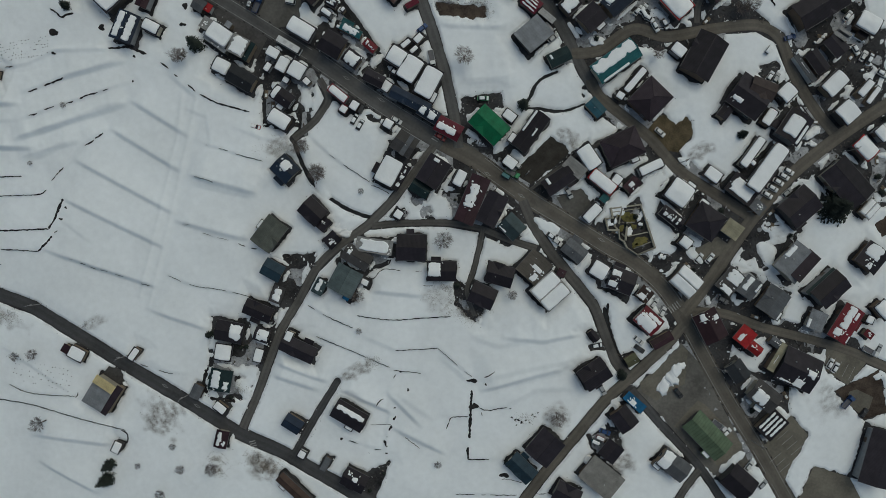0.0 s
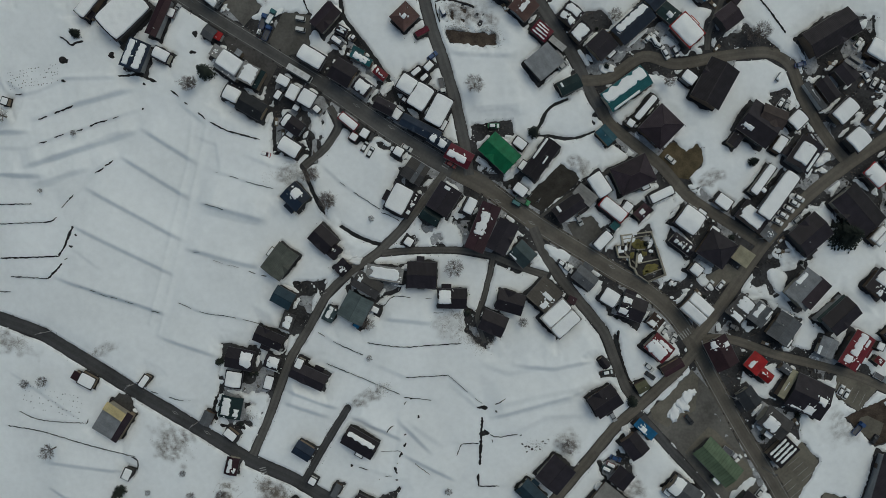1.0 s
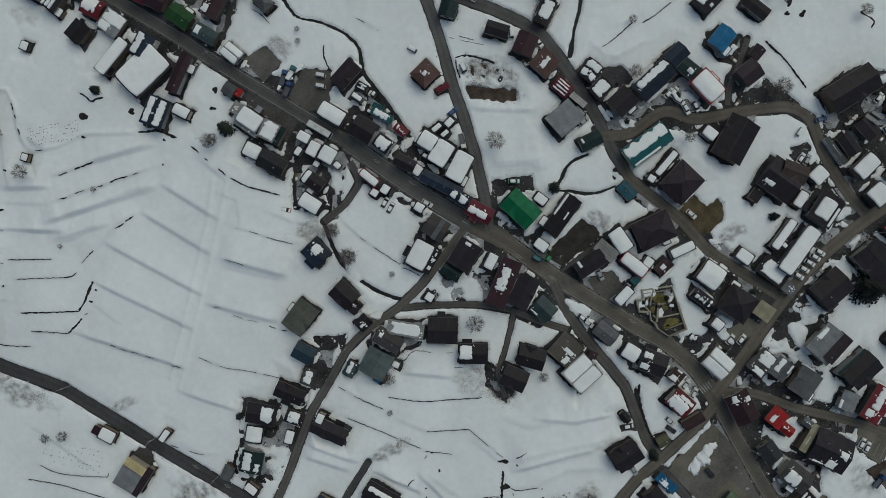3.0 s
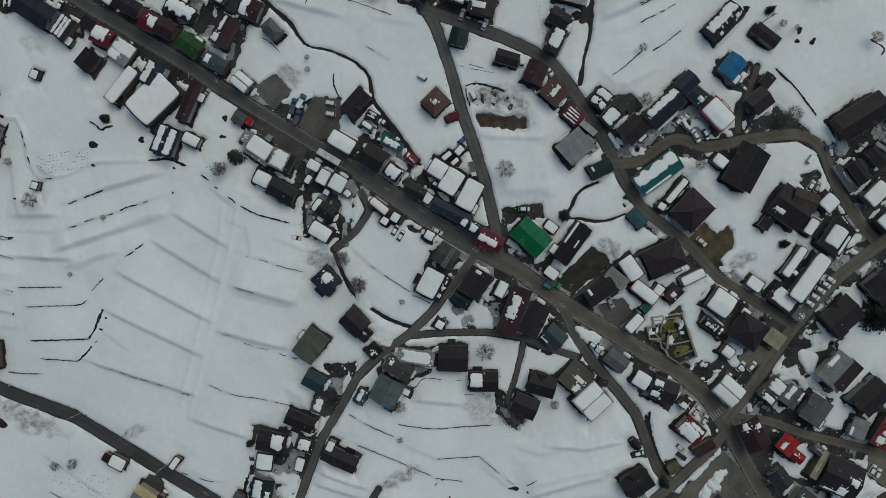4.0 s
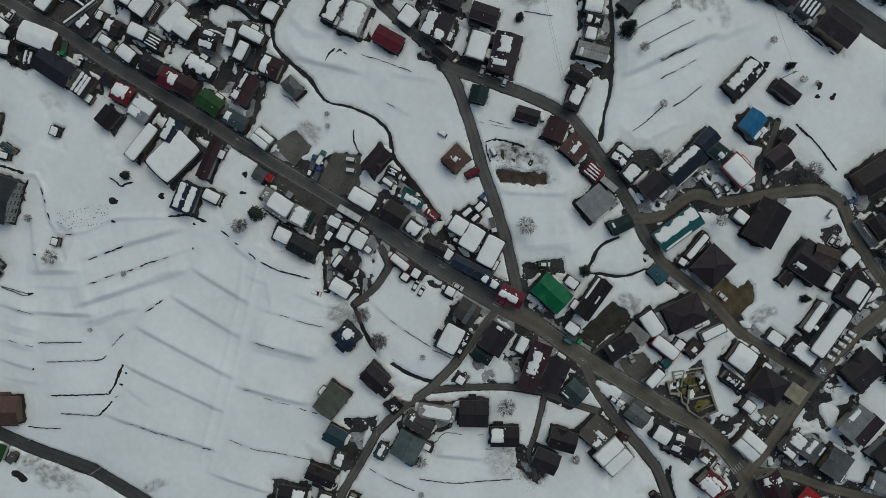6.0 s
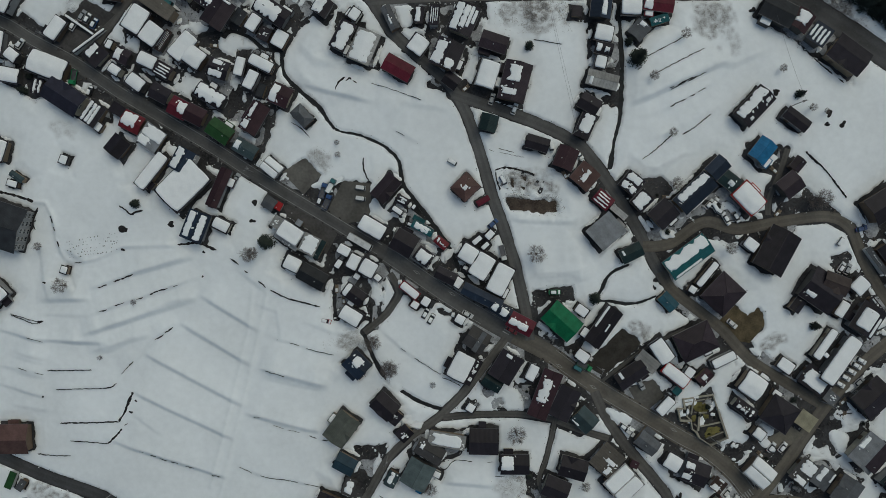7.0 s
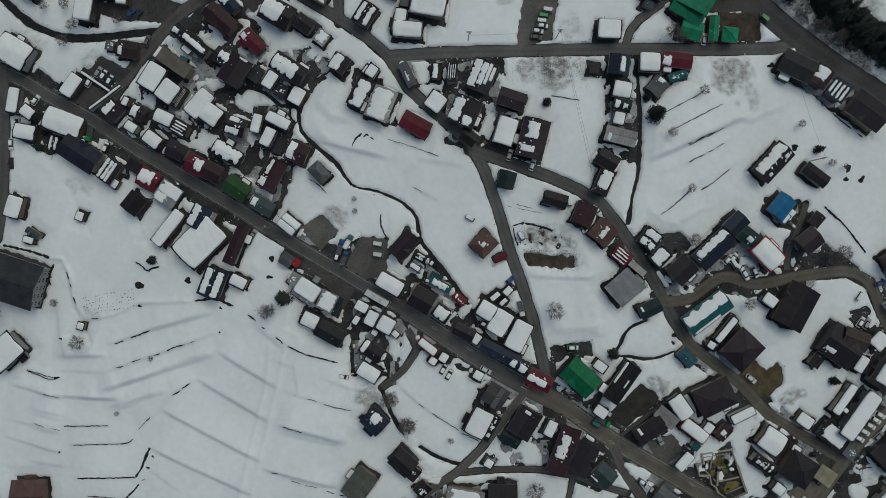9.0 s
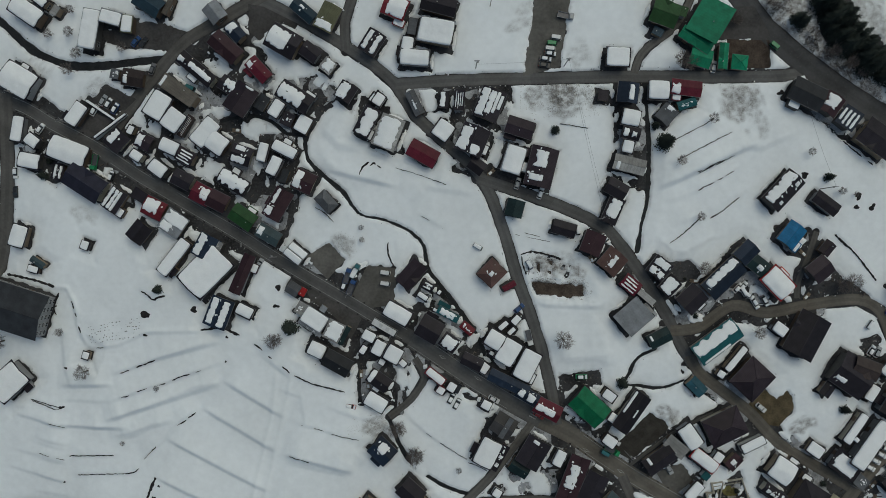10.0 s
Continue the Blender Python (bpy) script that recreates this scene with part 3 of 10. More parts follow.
edge(0.6, False, [(-24.5, -57.9), (-23.9, -56.6), (-23.0, -55.7), (-21.7, -55.2)])
edge(0.5, False, [(15.1, -46.8), (17.2, -45.9), (19.0, -44.6)])
edge(0.3, False, [(-14.2, -69.5), (-11.4, -71.7), (-8.6, -73.9)])
edge(0.22, True, [(-26.9, -65.2), (-23.3, -64.9), (-19.2, -64.8)])
bank([(-20.0, -52.0), (-20.5, -62.6), (-21.9, -75.5)], 0.35)
edge(0.45, False, [(-35.1, -71.2), (-33.3, -71.6), (-31.5, -72.2)])
edge(0.3, False, [(-25.4, -74.4), (-22.9, -74.3)])
edge(0.5, False, [(-18.2, -47.6), (-17.4, -46.0)])
edge(0.3, False, [(21.7, -85.1), (25.3, -85.5), (29.3, -86.6)])
bank([(-38.7, -69.2), (-30.3, -72.4), (-21.9, -75.1)], 0.35)
edge(0.45, False, [(-168.6, -56.8), (-155.3, -58.8), (-135.6, -64.0), (-119.3, -68.1)])
bank([(-168.6, -56.8), (-155.3, -58.8), (-135.6, -64.0), (-119.3, -68.1)], 0.35)
edge(0.37, False, [(-163.8, -51.2), (-155.0, -54.4), (-137.8, -55.3)])
bank([(-163.8, -51.2), (-155.0, -54.4), (-137.8, -55.3)], 0.35)
edge(0.37, True, [(-112.9, -43.1), (-102.2, -46.2), (-94.7, -46.6)])
bank([(-112.9, -43.1), (-102.2, -46.2), (-94.7, -46.6)], 0.35)
edge(0.32, True, [(45.3, -90.0), (28.6, -91.2), (3.4, -91.0)])
bank([(45.3, -90.0), (28.6, -91.2), (3.4, -91.0)], 0.35)
edge(0.45, False, [(46.3, 135.3), (59.9, 142.2)])
bank([(46.3, 135.3), (59.9, 142.2)], 0.35)
edge(0.45, False, [(47.3, 128.5), (56.0, 132.8), (66.2, 137.9)])
bank([(47.3, 128.5), (56.0, 132.8), (66.2, 137.9)], 0.35)
edge(0.39, True, [(54.7, 123.9), (69.7, 131.0)])
bank([(54.7, 123.9), (69.7, 131.0)], 0.35)
edge(0.30, False, [(-49.7, 127.9), (-41.9, 125.4), (-32.1, 121.7)])
bank([(-49.7, 127.9), (-41.9, 125.4), (-32.1, 121.7)], 0.35)
edge(0.30, True, [(-41.2, 111.2), (-33.5, 106.6)])
bank([(-41.2, 111.2), (-33.5, 106.6)], 0.35)
edge(0.39, False, [(7.3, 141.9), (17.1, 140.1)])
bank([(7.3, 141.9), (17.1, 140.1)], 0.35)
edge(0.83, False, [(102.4, 102.1), (109.4, 95.1), (117.0, 85.7)])
bank([(102.4, 102.1), (109.4, 95.1), (117.0, 85.7)], 0.35)
edge(0.65, True, [(104.9, 134.3), (110.9, 129.3), (116.8, 124.8)])
bank([(104.9, 134.3), (110.9, 129.3), (116.8, 124.8)], 0.35)
edge(1.3, False, [(-190.5, 93.3), (-181.1, 91.1), (-172.9, 88.5)])
bank([(-190.5, 93.3), (-181.1, 91.1), (-172.9, 88.5)], 0.35)
edge(0.39, False, [(-184.0, 47.7), (-172.5, 44.5)])
bank([(-184.0, 47.7), (-172.5, 44.5)], 0.35)
edge(0.30, True, [(-181.3, 40.3), (-171.9, 37.1)])
bank([(-181.3, 40.3), (-171.9, 37.1)], 0.35)
edge(0.30, True, [(-182.2, 27.6), (-172.7, 25.0)])
bank([(-182.2, 27.6), (-172.7, 25.0)], 0.35)
bank([(-50.3, 101.9), (-49.4, 96.0), (-51.5, 93.0)], 0.35)
bank([(-111.6, 52.5), (-93.5, 41.2)])
bank([(-119.3, 42.4), (-96.6, 28.6)])
bank([(-132.8, 31.3), (-100.2, 13.7)])
bank([(-137.9, 17.5), (-104.0, 1.0)])
bank([(-106.8, -23.5), (-84.6, -30.8)])
bank([(-153.4, 40.1), (-135.0, 46.0), (-116.8, 51.5)])
bank([(-142.5, -2.3), (-107.9, -13.6)])
bank([(-90.4, 25.9), (-69.7, 20.4)])
bank([(-96.1, 9.5), (-69.0, 2.3)])
bank([(-163.2, 37.1), (-150.3, 36.5)])
bank([(-171.0, 52.1), (-156.0, 52.5)])
bank([(-136.8, 61.8), (-117.3, 67.2)])
bank([(24.0, -32.8), (36.3, -33.9), (52.7, -30.7)])
bank([(15.8, -51.8), (34.4, -46.4), (54.9, -41.1)])
bank([(-72.2, -43.9), (-46.9, -52.2)])
bank([(-74.2, -37.5), (-40.6, -50.0)])
bank([(-38.5, -52.1), (-19.7, -60.5)])
bank([(-17.6, -66.9), (-0.8, -75.3)])
bank([(-19.6, -54.1), (-9.2, -64.7)])
bank([(-29.8, -15.3), (-9.1, -17.3)])
bank([(-77.4, 128.1), (-51.8, 121.7)])
bank([(44.3, 119.8), (73.6, 132.9)])
bank([(-1.1, 79.2), (20.7, 77.9)])
bank([(44.4, 92.3), (60.1, 101.9)], 0.4, 0.8)
bank([(-153.7, -70.8), (-120.7, -74.7)])
bank([(-152.1, -81.9), (-132.5, -92.6)])
verge(6.9, 0.2, [(-79.1, 89.0), (-51.3, 71.9), (-37.2, 62.3), (-23.1, 52.4)])
verge(6.1, 0.12, [(-23.1, 52.4), (-8.9, 43.6), (3.2, 36.7), (11.8, 31.9), (20.5, 25.6), (32.8, 17.1), (47.1, 8.4), (60.4, 0.2), (68.6, -4.3)])
verge(6.1, 0.15, [(68.6, -4.3), (79.0, -13.1), (87.4, -24.4), (93.9, -36.9), (104.7, -55.7), (116.7, -74.7)])
verge(6.1, 0.06, [(-189.4, 155.8), (-179.4, 151.4), (-170.5, 145.8), (-158.1, 139.0), (-149.6, 133.5), (-139.8, 126.7), (-129.9, 120.7), (-120.0, 114.6), (-110.1, 108.6), (-102.3, 103.7)])
verge(5.3, 0.25, [(87.4, -23.4), (97.3, -10.0), (111.0, 10.4), (124.8, 26.5), (140.6, 39.6), (158.0, 51.6)])
verge(4.9, 0.25, [(90.5, -22.8), (116.3, -28.5), (132.8, -32.7), (147.4, -36.9)])
verge(4.9, 0.3, [(45.7, 69.4), (55.3, 70.4), (67.2, 77.8), (79.2, 75.2), (95.2, 77.8)])
verge(4.5, 0.3, [(53.5, 56.5), (62.7, 48.6), (73.9, 39.6), (84.2, 28.5), (96.5, 20.5)])
bank([(-170.3, 53.2), (-155.5, 52.4)], 0.4, 0.6)
bank([(-170.6, 47.0), (-155.9, 46.4)], 0.4, 0.6)
bank([(-171.2, 37.6), (-156.4, 36.7)], 0.4, 0.6)
bank([(-183.0, 25.6), (-174.4, 23.7)], 0.4, 0.6)
bank([(-183.4, 19.3), (-174.8, 16.9)], 0.4, 0.6)
bank([(-183.8, 12.9), (-173.0, 11.2)], 0.4, 0.6)
bank([(-182.6, 31.3), (-174.1, 29.2)], 0.4, 0.6)
bank([(-153.3, 33.7), (-133.9, 38.6)], 0.4, 0.6)
bank([(-182.1, 39.5), (-173.6, 37.2)], 0.4, 0.6)
bank([(-166.8, 85.8), (-163.4, 71.4), (-156.4, 66.8), (-142.6, 71.2), (-132.2, 72.5), (-118.8, 72.3)], 0.4, 0.6)
bank([(-171.8, 71.5), (-170.9, 59.1), (-168.8, 52.8)], 0.4, 0.6)
bank([(-167.3, -36.1), (-141.7, -53.1)], 0.4, 0.6)
edge(1.32, False, [(-120.3, 72.1), (-116.8, 72.5), (-113.7, 72.8), (-110.6, 71.8), (-106.5, 70.1)])
bank([(-120.3, 72.1), (-116.8, 72.5), (-113.7, 72.8), (-110.6, 71.8), (-106.5, 70.1)], 0.35)
edge(0.81, False, [(-101.3, 67.0), (-98.4, 64.6)])
bank([(-101.3, 67.0), (-98.4, 64.6)], 0.35)
edge(0.81, False, [(-96.4, 62.5), (-95.0, 61.7)])
bank([(-96.4, 62.5), (-95.0, 61.7)], 0.35)
edge(0.81, False, [(-91.4, 58.8), (-88.6, 56.5)])
bank([(-91.4, 58.8), (-88.6, 56.5)], 0.35)
edge(0.81, False, [(-87.2, 55.5), (-83.3, 53.4), (-79.2, 51.8), (-76.2, 51.1), (-69.4, 49.2)])
bank([(-87.2, 55.5), (-83.3, 53.4), (-79.2, 51.8), (-76.2, 51.1), (-69.4, 49.2)], 0.35)
edge(0.81, False, [(-167.6, 6.7), (-155.8, 7.0), (-145.0, 7.4)])
bank([(-167.6, 6.7), (-155.8, 7.0), (-145.0, 7.4)], 0.35)
edge(1.62, False, [(-145.0, 7.4), (-142.7, 11.2), (-140.3, 16.5), (-139.3, 18.4)])
bank([(-145.0, 7.4), (-142.7, 11.2), (-140.3, 16.5), (-139.3, 18.4)], 0.35)
edge(0.61, False, [(-164.3, -0.1), (-156.3, -0.5), (-149.8, -0.9)])
bank([(-164.3, -0.1), (-156.3, -0.5), (-149.8, -0.9)], 0.35)
edge(1.01, False, [(-149.8, -0.9), (-147.0, 1.6), (-144.1, 4.8)])
bank([(-149.8, -0.9), (-147.0, 1.6), (-144.1, 4.8)], 0.35)
edge(0.81, False, [(-143.0, 5.9), (-141.8, 6.8)])
bank([(-143.0, 5.9), (-141.8, 6.8)], 0.35)
edge(0.41, False, [(-168.6, 19.3), (-150.8, 19.9)])
bank([(-168.6, 19.3), (-150.8, 19.9)], 0.35)
edge(0.65, False, [(-150.8, 19.9), (-147.6, 20.3), (-145.4, 21.7)])
bank([(-150.8, 19.9), (-147.6, 20.3), (-145.4, 21.7)], 0.35)
edge(0.61, False, [(-171.2, 26.5), (-154.6, 26.6)])
bank([(-171.2, 26.5), (-154.6, 26.6)], 0.35)
edge(0.65, False, [(-150.2, 56.9), (-146.8, 58.1)])
bank([(-150.2, 56.9), (-146.8, 58.1)], 0.35)
edge(0.65, False, [(-144.2, 59.1), (-136.9, 61.7)])
bank([(-144.2, 59.1), (-136.9, 61.7)], 0.35)
edge(0.57, False, [(-149.8, 48.3), (-146.8, 49.1)])
bank([(-149.8, 48.3), (-146.8, 49.1)], 0.35)
edge(0.57, False, [(-144.0, 50.3), (-140.3, 51.5)])
bank([(-144.0, 50.3), (-140.3, 51.5)], 0.35)
edge(0.61, False, [(-136.0, 52.5), (-133.5, 53.3)])
bank([(-136.0, 52.5), (-133.5, 53.3)], 0.35)
edge(0.65, False, [(-131.1, 54.3), (-127.9, 55.7), (-124.5, 56.5)])
bank([(-131.1, 54.3), (-127.9, 55.7), (-124.5, 56.5)], 0.35)
edge(0.45, False, [(-122.6, 57.1), (-120.5, 57.7)])
bank([(-122.6, 57.1), (-120.5, 57.7)], 0.35)
edge(0.73, False, [(-130.4, 37.6), (-127.1, 39.6)])
bank([(-130.4, 37.6), (-127.1, 39.6)], 0.35)
edge(0.73, False, [(-126.5, 40.2), (-123.6, 42.3)])
bank([(-126.5, 40.2), (-123.6, 42.3)], 0.35)
edge(0.65, False, [(-140.6, 28.0), (-138.6, 29.9)])
bank([(-140.6, 28.0), (-138.6, 29.9)], 0.35)
edge(0.37, False, [(-143.5, 25.1), (-140.6, 28.0)])
bank([(-143.5, 25.1), (-140.6, 28.0)], 0.35)
edge(0.18, False, [(-138.1, -4.1), (-136.3, -3.9)])
bank([(-138.1, -4.1), (-136.3, -3.9)], 0.35)
edge(0.20, False, [(-134.0, -5.1), (-131.7, -5.8)])
bank([(-134.0, -5.1), (-131.7, -5.8)], 0.35)
edge(0.18, False, [(-130.7, -6.6), (-127.5, -7.5)])
bank([(-130.7, -6.6), (-127.5, -7.5)], 0.35)
edge(0.18, False, [(-126.4, -7.7), (-123.7, -8.3)])
bank([(-126.4, -7.7), (-123.7, -8.3)], 0.35)
edge(0.23, False, [(-120.9, -9.4), (-117.8, -10.2)])
bank([(-120.9, -9.4), (-117.8, -10.2)], 0.35)
edge(0.24, False, [(-111.3, -12.8), (-108.1, -13.6)])
bank([(-111.3, -12.8), (-108.1, -13.6)], 0.35)
edge(0.20, False, [(-95.1, 8.8), (-92.3, 8.8)])
bank([(-95.1, 8.8), (-92.3, 8.8)], 0.35)
edge(0.20, False, [(-87.8, 5.9), (-84.1, 4.6)])
bank([(-87.8, 5.9), (-84.1, 4.6)], 0.35)
edge(0.18, False, [(-82.6, 4.2), (-78.1, 3.2)])
bank([(-82.6, 4.2), (-78.1, 3.2)], 0.35)
edge(0.61, False, [(-74.8, 1.9), (-72.1, 1.0)])
bank([(-74.8, 1.9), (-72.1, 1.0)], 0.35)
edge(0.61, False, [(-70.2, 0.4), (-67.9, -0.0)])
bank([(-70.2, 0.4), (-67.9, -0.0)], 0.35)
edge(0.81, False, [(-166.8, 83.1), (-165.9, 80.5)])
bank([(-166.8, 83.1), (-165.9, 80.5)], 0.35)
edge(0.65, False, [(-165.8, 79.0), (-165.2, 77.6)])
bank([(-165.8, 79.0), (-165.2, 77.6)], 0.35)
edge(0.81, False, [(-164.8, 74.1), (-163.9, 71.7)])
bank([(-164.8, 74.1), (-163.9, 71.7)], 0.35)
edge(0.91, False, [(-171.6, 86.2), (-172.9, 84.4), (-173.9, 81.8)])
bank([(-171.6, 86.2), (-172.9, 84.4), (-173.9, 81.8)], 0.35)
edge(0.61, False, [(-174.4, 80.4), (-173.1, 78.3)])
bank([(-174.4, 80.4), (-173.1, 78.3)], 0.35)
edge(0.49, False, [(-158.9, 66.1), (-155.9, 66.2)])
bank([(-158.9, 66.1), (-155.9, 66.2)], 0.35)
edge(0.91, False, [(-141.2, 86.4), (-138.8, 84.9), (-137.0, 83.3), (-135.0, 84.1), (-132.5, 84.6)])
bank([(-141.2, 86.4), (-138.8, 84.9), (-137.0, 83.3), (-135.0, 84.1), (-132.5, 84.6)], 0.35)
edge(0.41, False, [(-27.5, -9.9), (-25.4, -10.8), (-21.7, -7.4), (-15.5, -7.8)])
bank([(-27.5, -9.9), (-25.4, -10.8), (-21.7, -7.4), (-15.5, -7.8)], 0.35)
edge(0.32, False, [(-10.2, -8.1), (-7.7, -8.1)])
bank([(-10.2, -8.1), (-7.7, -8.1)], 0.35)
edge(0.37, False, [(-7.3, -13.5), (-3.6, -13.3)])
bank([(-7.3, -13.5), (-3.6, -13.3)], 0.35)
edge(0.45, False, [(54.1, 124.3), (55.7, 124.8)])
bank([(54.1, 124.3), (55.7, 124.8)], 0.35)
edge(0.53, False, [(56.6, 125.2), (60.0, 126.9), (63.1, 128.2)])
bank([(56.6, 125.2), (60.0, 126.9), (63.1, 128.2)], 0.35)
edge(0.49, False, [(54.7, 118.0), (57.1, 119.5), (60.2, 120.7)])
bank([(54.7, 118.0), (57.1, 119.5), (60.2, 120.7)], 0.35)
edge(0.45, False, [(61.2, 121.4), (63.4, 122.4)])
bank([(61.2, 121.4), (63.4, 122.4)], 0.35)
edge(0.53, False, [(64.2, 122.9), (67.1, 124.5)])
bank([(64.2, 122.9), (67.1, 124.5)], 0.35)
edge(0.53, False, [(59.1, 108.5), (63.1, 110.8), (66.0, 113.1), (69.2, 115.4)])
bank([(59.1, 108.5), (63.1, 110.8), (66.0, 113.1), (69.2, 115.4)], 0.35)
edge(0.57, False, [(44.9, 100.0), (47.9, 101.9), (51.2, 104.7), (55.9, 108.9)])
bank([(44.9, 100.0), (47.9, 101.9), (51.2, 104.7), (55.9, 108.9)], 0.35)
bank([(52.9, 93.2), (55.2, 97.5), (59.2, 101.0), (62.5, 101.5)], 0.4, 0.6)
bank([(67.1, 101.3), (71.0, 104.8), (74.0, 104.4)], 0.4, 0.6)
# ditches along both sides of the lane, built as terrace edges
edge(1.01, False, [(49.6, -13.8), (52.1, -18.4), (55.0, -22.5), (57.0, -27.3), (57.8, -32.1)])
bank([(49.6, -13.8), (52.1, -18.4), (55.0, -22.5), (57.0, -27.3), (57.8, -32.1)], 0.35)
edge(1.22, False, [(59.7, -19.6), (60.0, -24.6), (61.5, -30.9), (63.5, -36.7), (66.6, -42.0)])
bank([(59.7, -19.6), (60.0, -24.6), (61.5, -30.9), (63.5, -36.7), (66.6, -42.0)], 0.35)
edge(0.49, False, [(-177.5, -5.2), (-169.9, -5.8), (-164.6, -5.8)])
bank([(-177.5, -5.2), (-169.9, -5.8), (-164.6, -5.8)], 0.35)
edge(0.53, False, [(-183.6, 47.2), (-178.8, 45.5), (-174.6, 44.0), (-172.7, 44.5)])
bank([(-183.6, 47.2), (-178.8, 45.5), (-174.6, 44.0), (-172.7, 44.5)], 0.35)
bank([(-193.4, 22.2), (-183.8, 19.5), (-174.3, 16.5)], 0.4, 0.6)
bank([(-190.1, 28.4), (-181.2, 26.3), (-173.8, 24.0)], 0.4, 0.6)

stain(69.2, 147.5, 9, 6, -60.0)
stain(71.6, 149.9, 6, 4, -30.0)
stain(67.3, 150.4, 5, 3, -20.0)
stain(9.3, 150.5, 8, 6, -0.0)
stain(6.5, 153.1, 6, 3, -0.0)
stain(-1.3, 151.7, 3, 4, -0.0)
stain(6.0, 92.0, 6, 3, -0.0)
stain(10.9, 90.9, 6, 2.5, -10.0)
stain(-105.2, -62.8, 9.5, 7, -50.0, 0.85)
stain(41.6, -61.4, 5.5, 4.5, 0.0, 0.6)
stain(-67.7, -80.9, 8, 5, -30.0)
stain(60.7, -74.9, 4, 3, -0.0)
stain(66.0, -79.1, 5, 4, -0.0)
stain(44.6, 39.4, 5, 3, -40.0)
stain(92.0, 34.8, 6, 2.5, 25.0)
stain(-176.1, -17.6, 6, 2.5, 25.0)
stain(76.5, 140.5, 6, 2.2, -75, 0.45)
stain(-58.5, 36.5, 7, 4.5, 10, 0.55)
stain(-3, -17.5, 5.5, 5, 0, 0.35)
stain(9.5, -20, 5.5, 5.5, 30, 0.75)
stain(-129.5, -27.5, 5, 2, 25, 0.5)
stain(-170.5, -23.5, 13, 4.5, -22, 0.75)
stain(-32.2, -45.2, 10, 2.4, 24, 0.8)
stain(9, 150.5, 11, 6.5, 0, 0.7)
stain(33.5, 45.5, 3.5, 2, -40, 0.4)
stain(142.7, -55.2, 9, 6, 50, 0.5)
stain(124, 4, 7, 4, 0, 0.3)
stain(-6.1, 175.7, 7, 2, 20, 0.4)
stain(-3.1, 181.4, 5, 2, 25, 0.35)
stain(14.1, 164.8, 4, 5, 0, 0.35)
stain(-174.3, 167.7, 8, 5, 40, 0.3)
stain(-68.8, 101.3, 5.5, 3.5, -40, 0.6)
stain(-153.5, 157.4, 6, 4, 30, 0.4)
stain(-161.0, 114.0, 6, 3, -20, 0.3)
stain(3.5, 94.5, 8, 2.6, -8, 0.6)
stain(9.0, 95.5, 6, 2.0, -10, 0.35)
bank([(7.5, 60.0), (15.5, 60.3), (21.4, 60.6), (26.6, 62.5)], 0.3, 0.4)
bank([(7.5, 58.7), (15.5, 59.0), (21.4, 59.3), (26.6, 61.2)], 0.3, 0.4)
bank([(7.5, 57.4), (15.4, 57.7), (21.4, 58.0), (26.6, 59.9)], 0.3, 0.4)
bank([(7.5, 56.1), (15.4, 56.4), (21.4, 56.7), (26.6, 58.6)], 0.3, 0.4)
bank([(11.6, -32.9), (19.9, -35.8), (30.1, -33.9)], 0.5, 0.9)
bank([(-27.8, -33.0), (-17.5, -37.4)], 0.5, 0.9)
bank([(15.4, -48.0), (30.2, -44.3), (46.7, -41.1)], 0.5, 0.9)
bank([(16.2, -51.8), (32.3, -47.9), (47.8, -44.3)], 0.5, 0.9)
bank([(24.1, -57.4), (34.5, -51.9), (47.3, -51.4)], 0.5, 0.9)
bank([(-16.5, -54.1), (-5.0, -62.5)], 0.5, 0.9)
bank([(-0.8, -40.3), (9.1, -48.6)], 0.5, 0.9)
bank([(-38.5, -52.1), (-28.0, -57.4)], 0.5, 0.9)
stain(76.3, 180.8, 8.8, 3.8, -50, 0.88)
stain(81.5, 177.9, 10.0, 6.0, -48, 0.96)
stain(87.0, 169.2, 10.0, 4.5, -45, 0.88)
stain(90.9, 178.7, 7.5, 7.5, 0, 0.88)
stain(94.9, 164.3, 11.2, 5.2, -40, 1.00)
stain(100.7, 161.4, 11.2, 6.0, -40, 1.00)
stain(106.6, 156.5, 12.5, 5.2, -35, 0.96)
stain(113.6, 151.5, 11.2, 4.5, -35, 0.88)
stain(93.8, 171.0, 7.5, 6.0, 0, 0.88)
stain(86.0, 180.7, 7.5, 4.5, -40, 0.70)
stain(113.3, 178.4, 7.5, 4.5, -40, 0.61)
stain(117.2, 173.6, 7.5, 4.5, -40, 0.61)
stain(3.1, 92.6, 5, 3, -10, 1.0)
stain(0.1, 92.7, 2, 2, 0, 1.0)
stain(0.5, -19.0, 7, 5, 0, 0.3)
berm([(-177.2, 88.2), (-168.7, 88.0), (-165.8, 82.9), (-165.2, 74.8), (-162.4, 67.6), (-159.3, 66.1), (-150.7, 67.5), (-140.0, 71.8), (-119.1, 72.1), (-108.8, 71.0)], 0.5, 0.8)
berm([(-88.7, 53.5), (-92.2, 39.3), (-97.0, 20.7), (-102.9, -0.3), (-109.0, -21.5)], 0.28, 0.9)
berm([(-93.8, 54.6), (-95.2, 43.4), (-100.4, 23.8), (-105.9, 4.0), (-112.1, -17.3)], 0.28, 0.9)
bank([(-152.3, 56.6), (-136.2, 61.8), (-122.5, 65.1), (-115.1, 67.0)], 0.6, 0.7)
bank([(-152.8, 46.9), (-141.0, 50.9), (-128.1, 54.9), (-114.4, 59.9)], 0.6, 0.7)
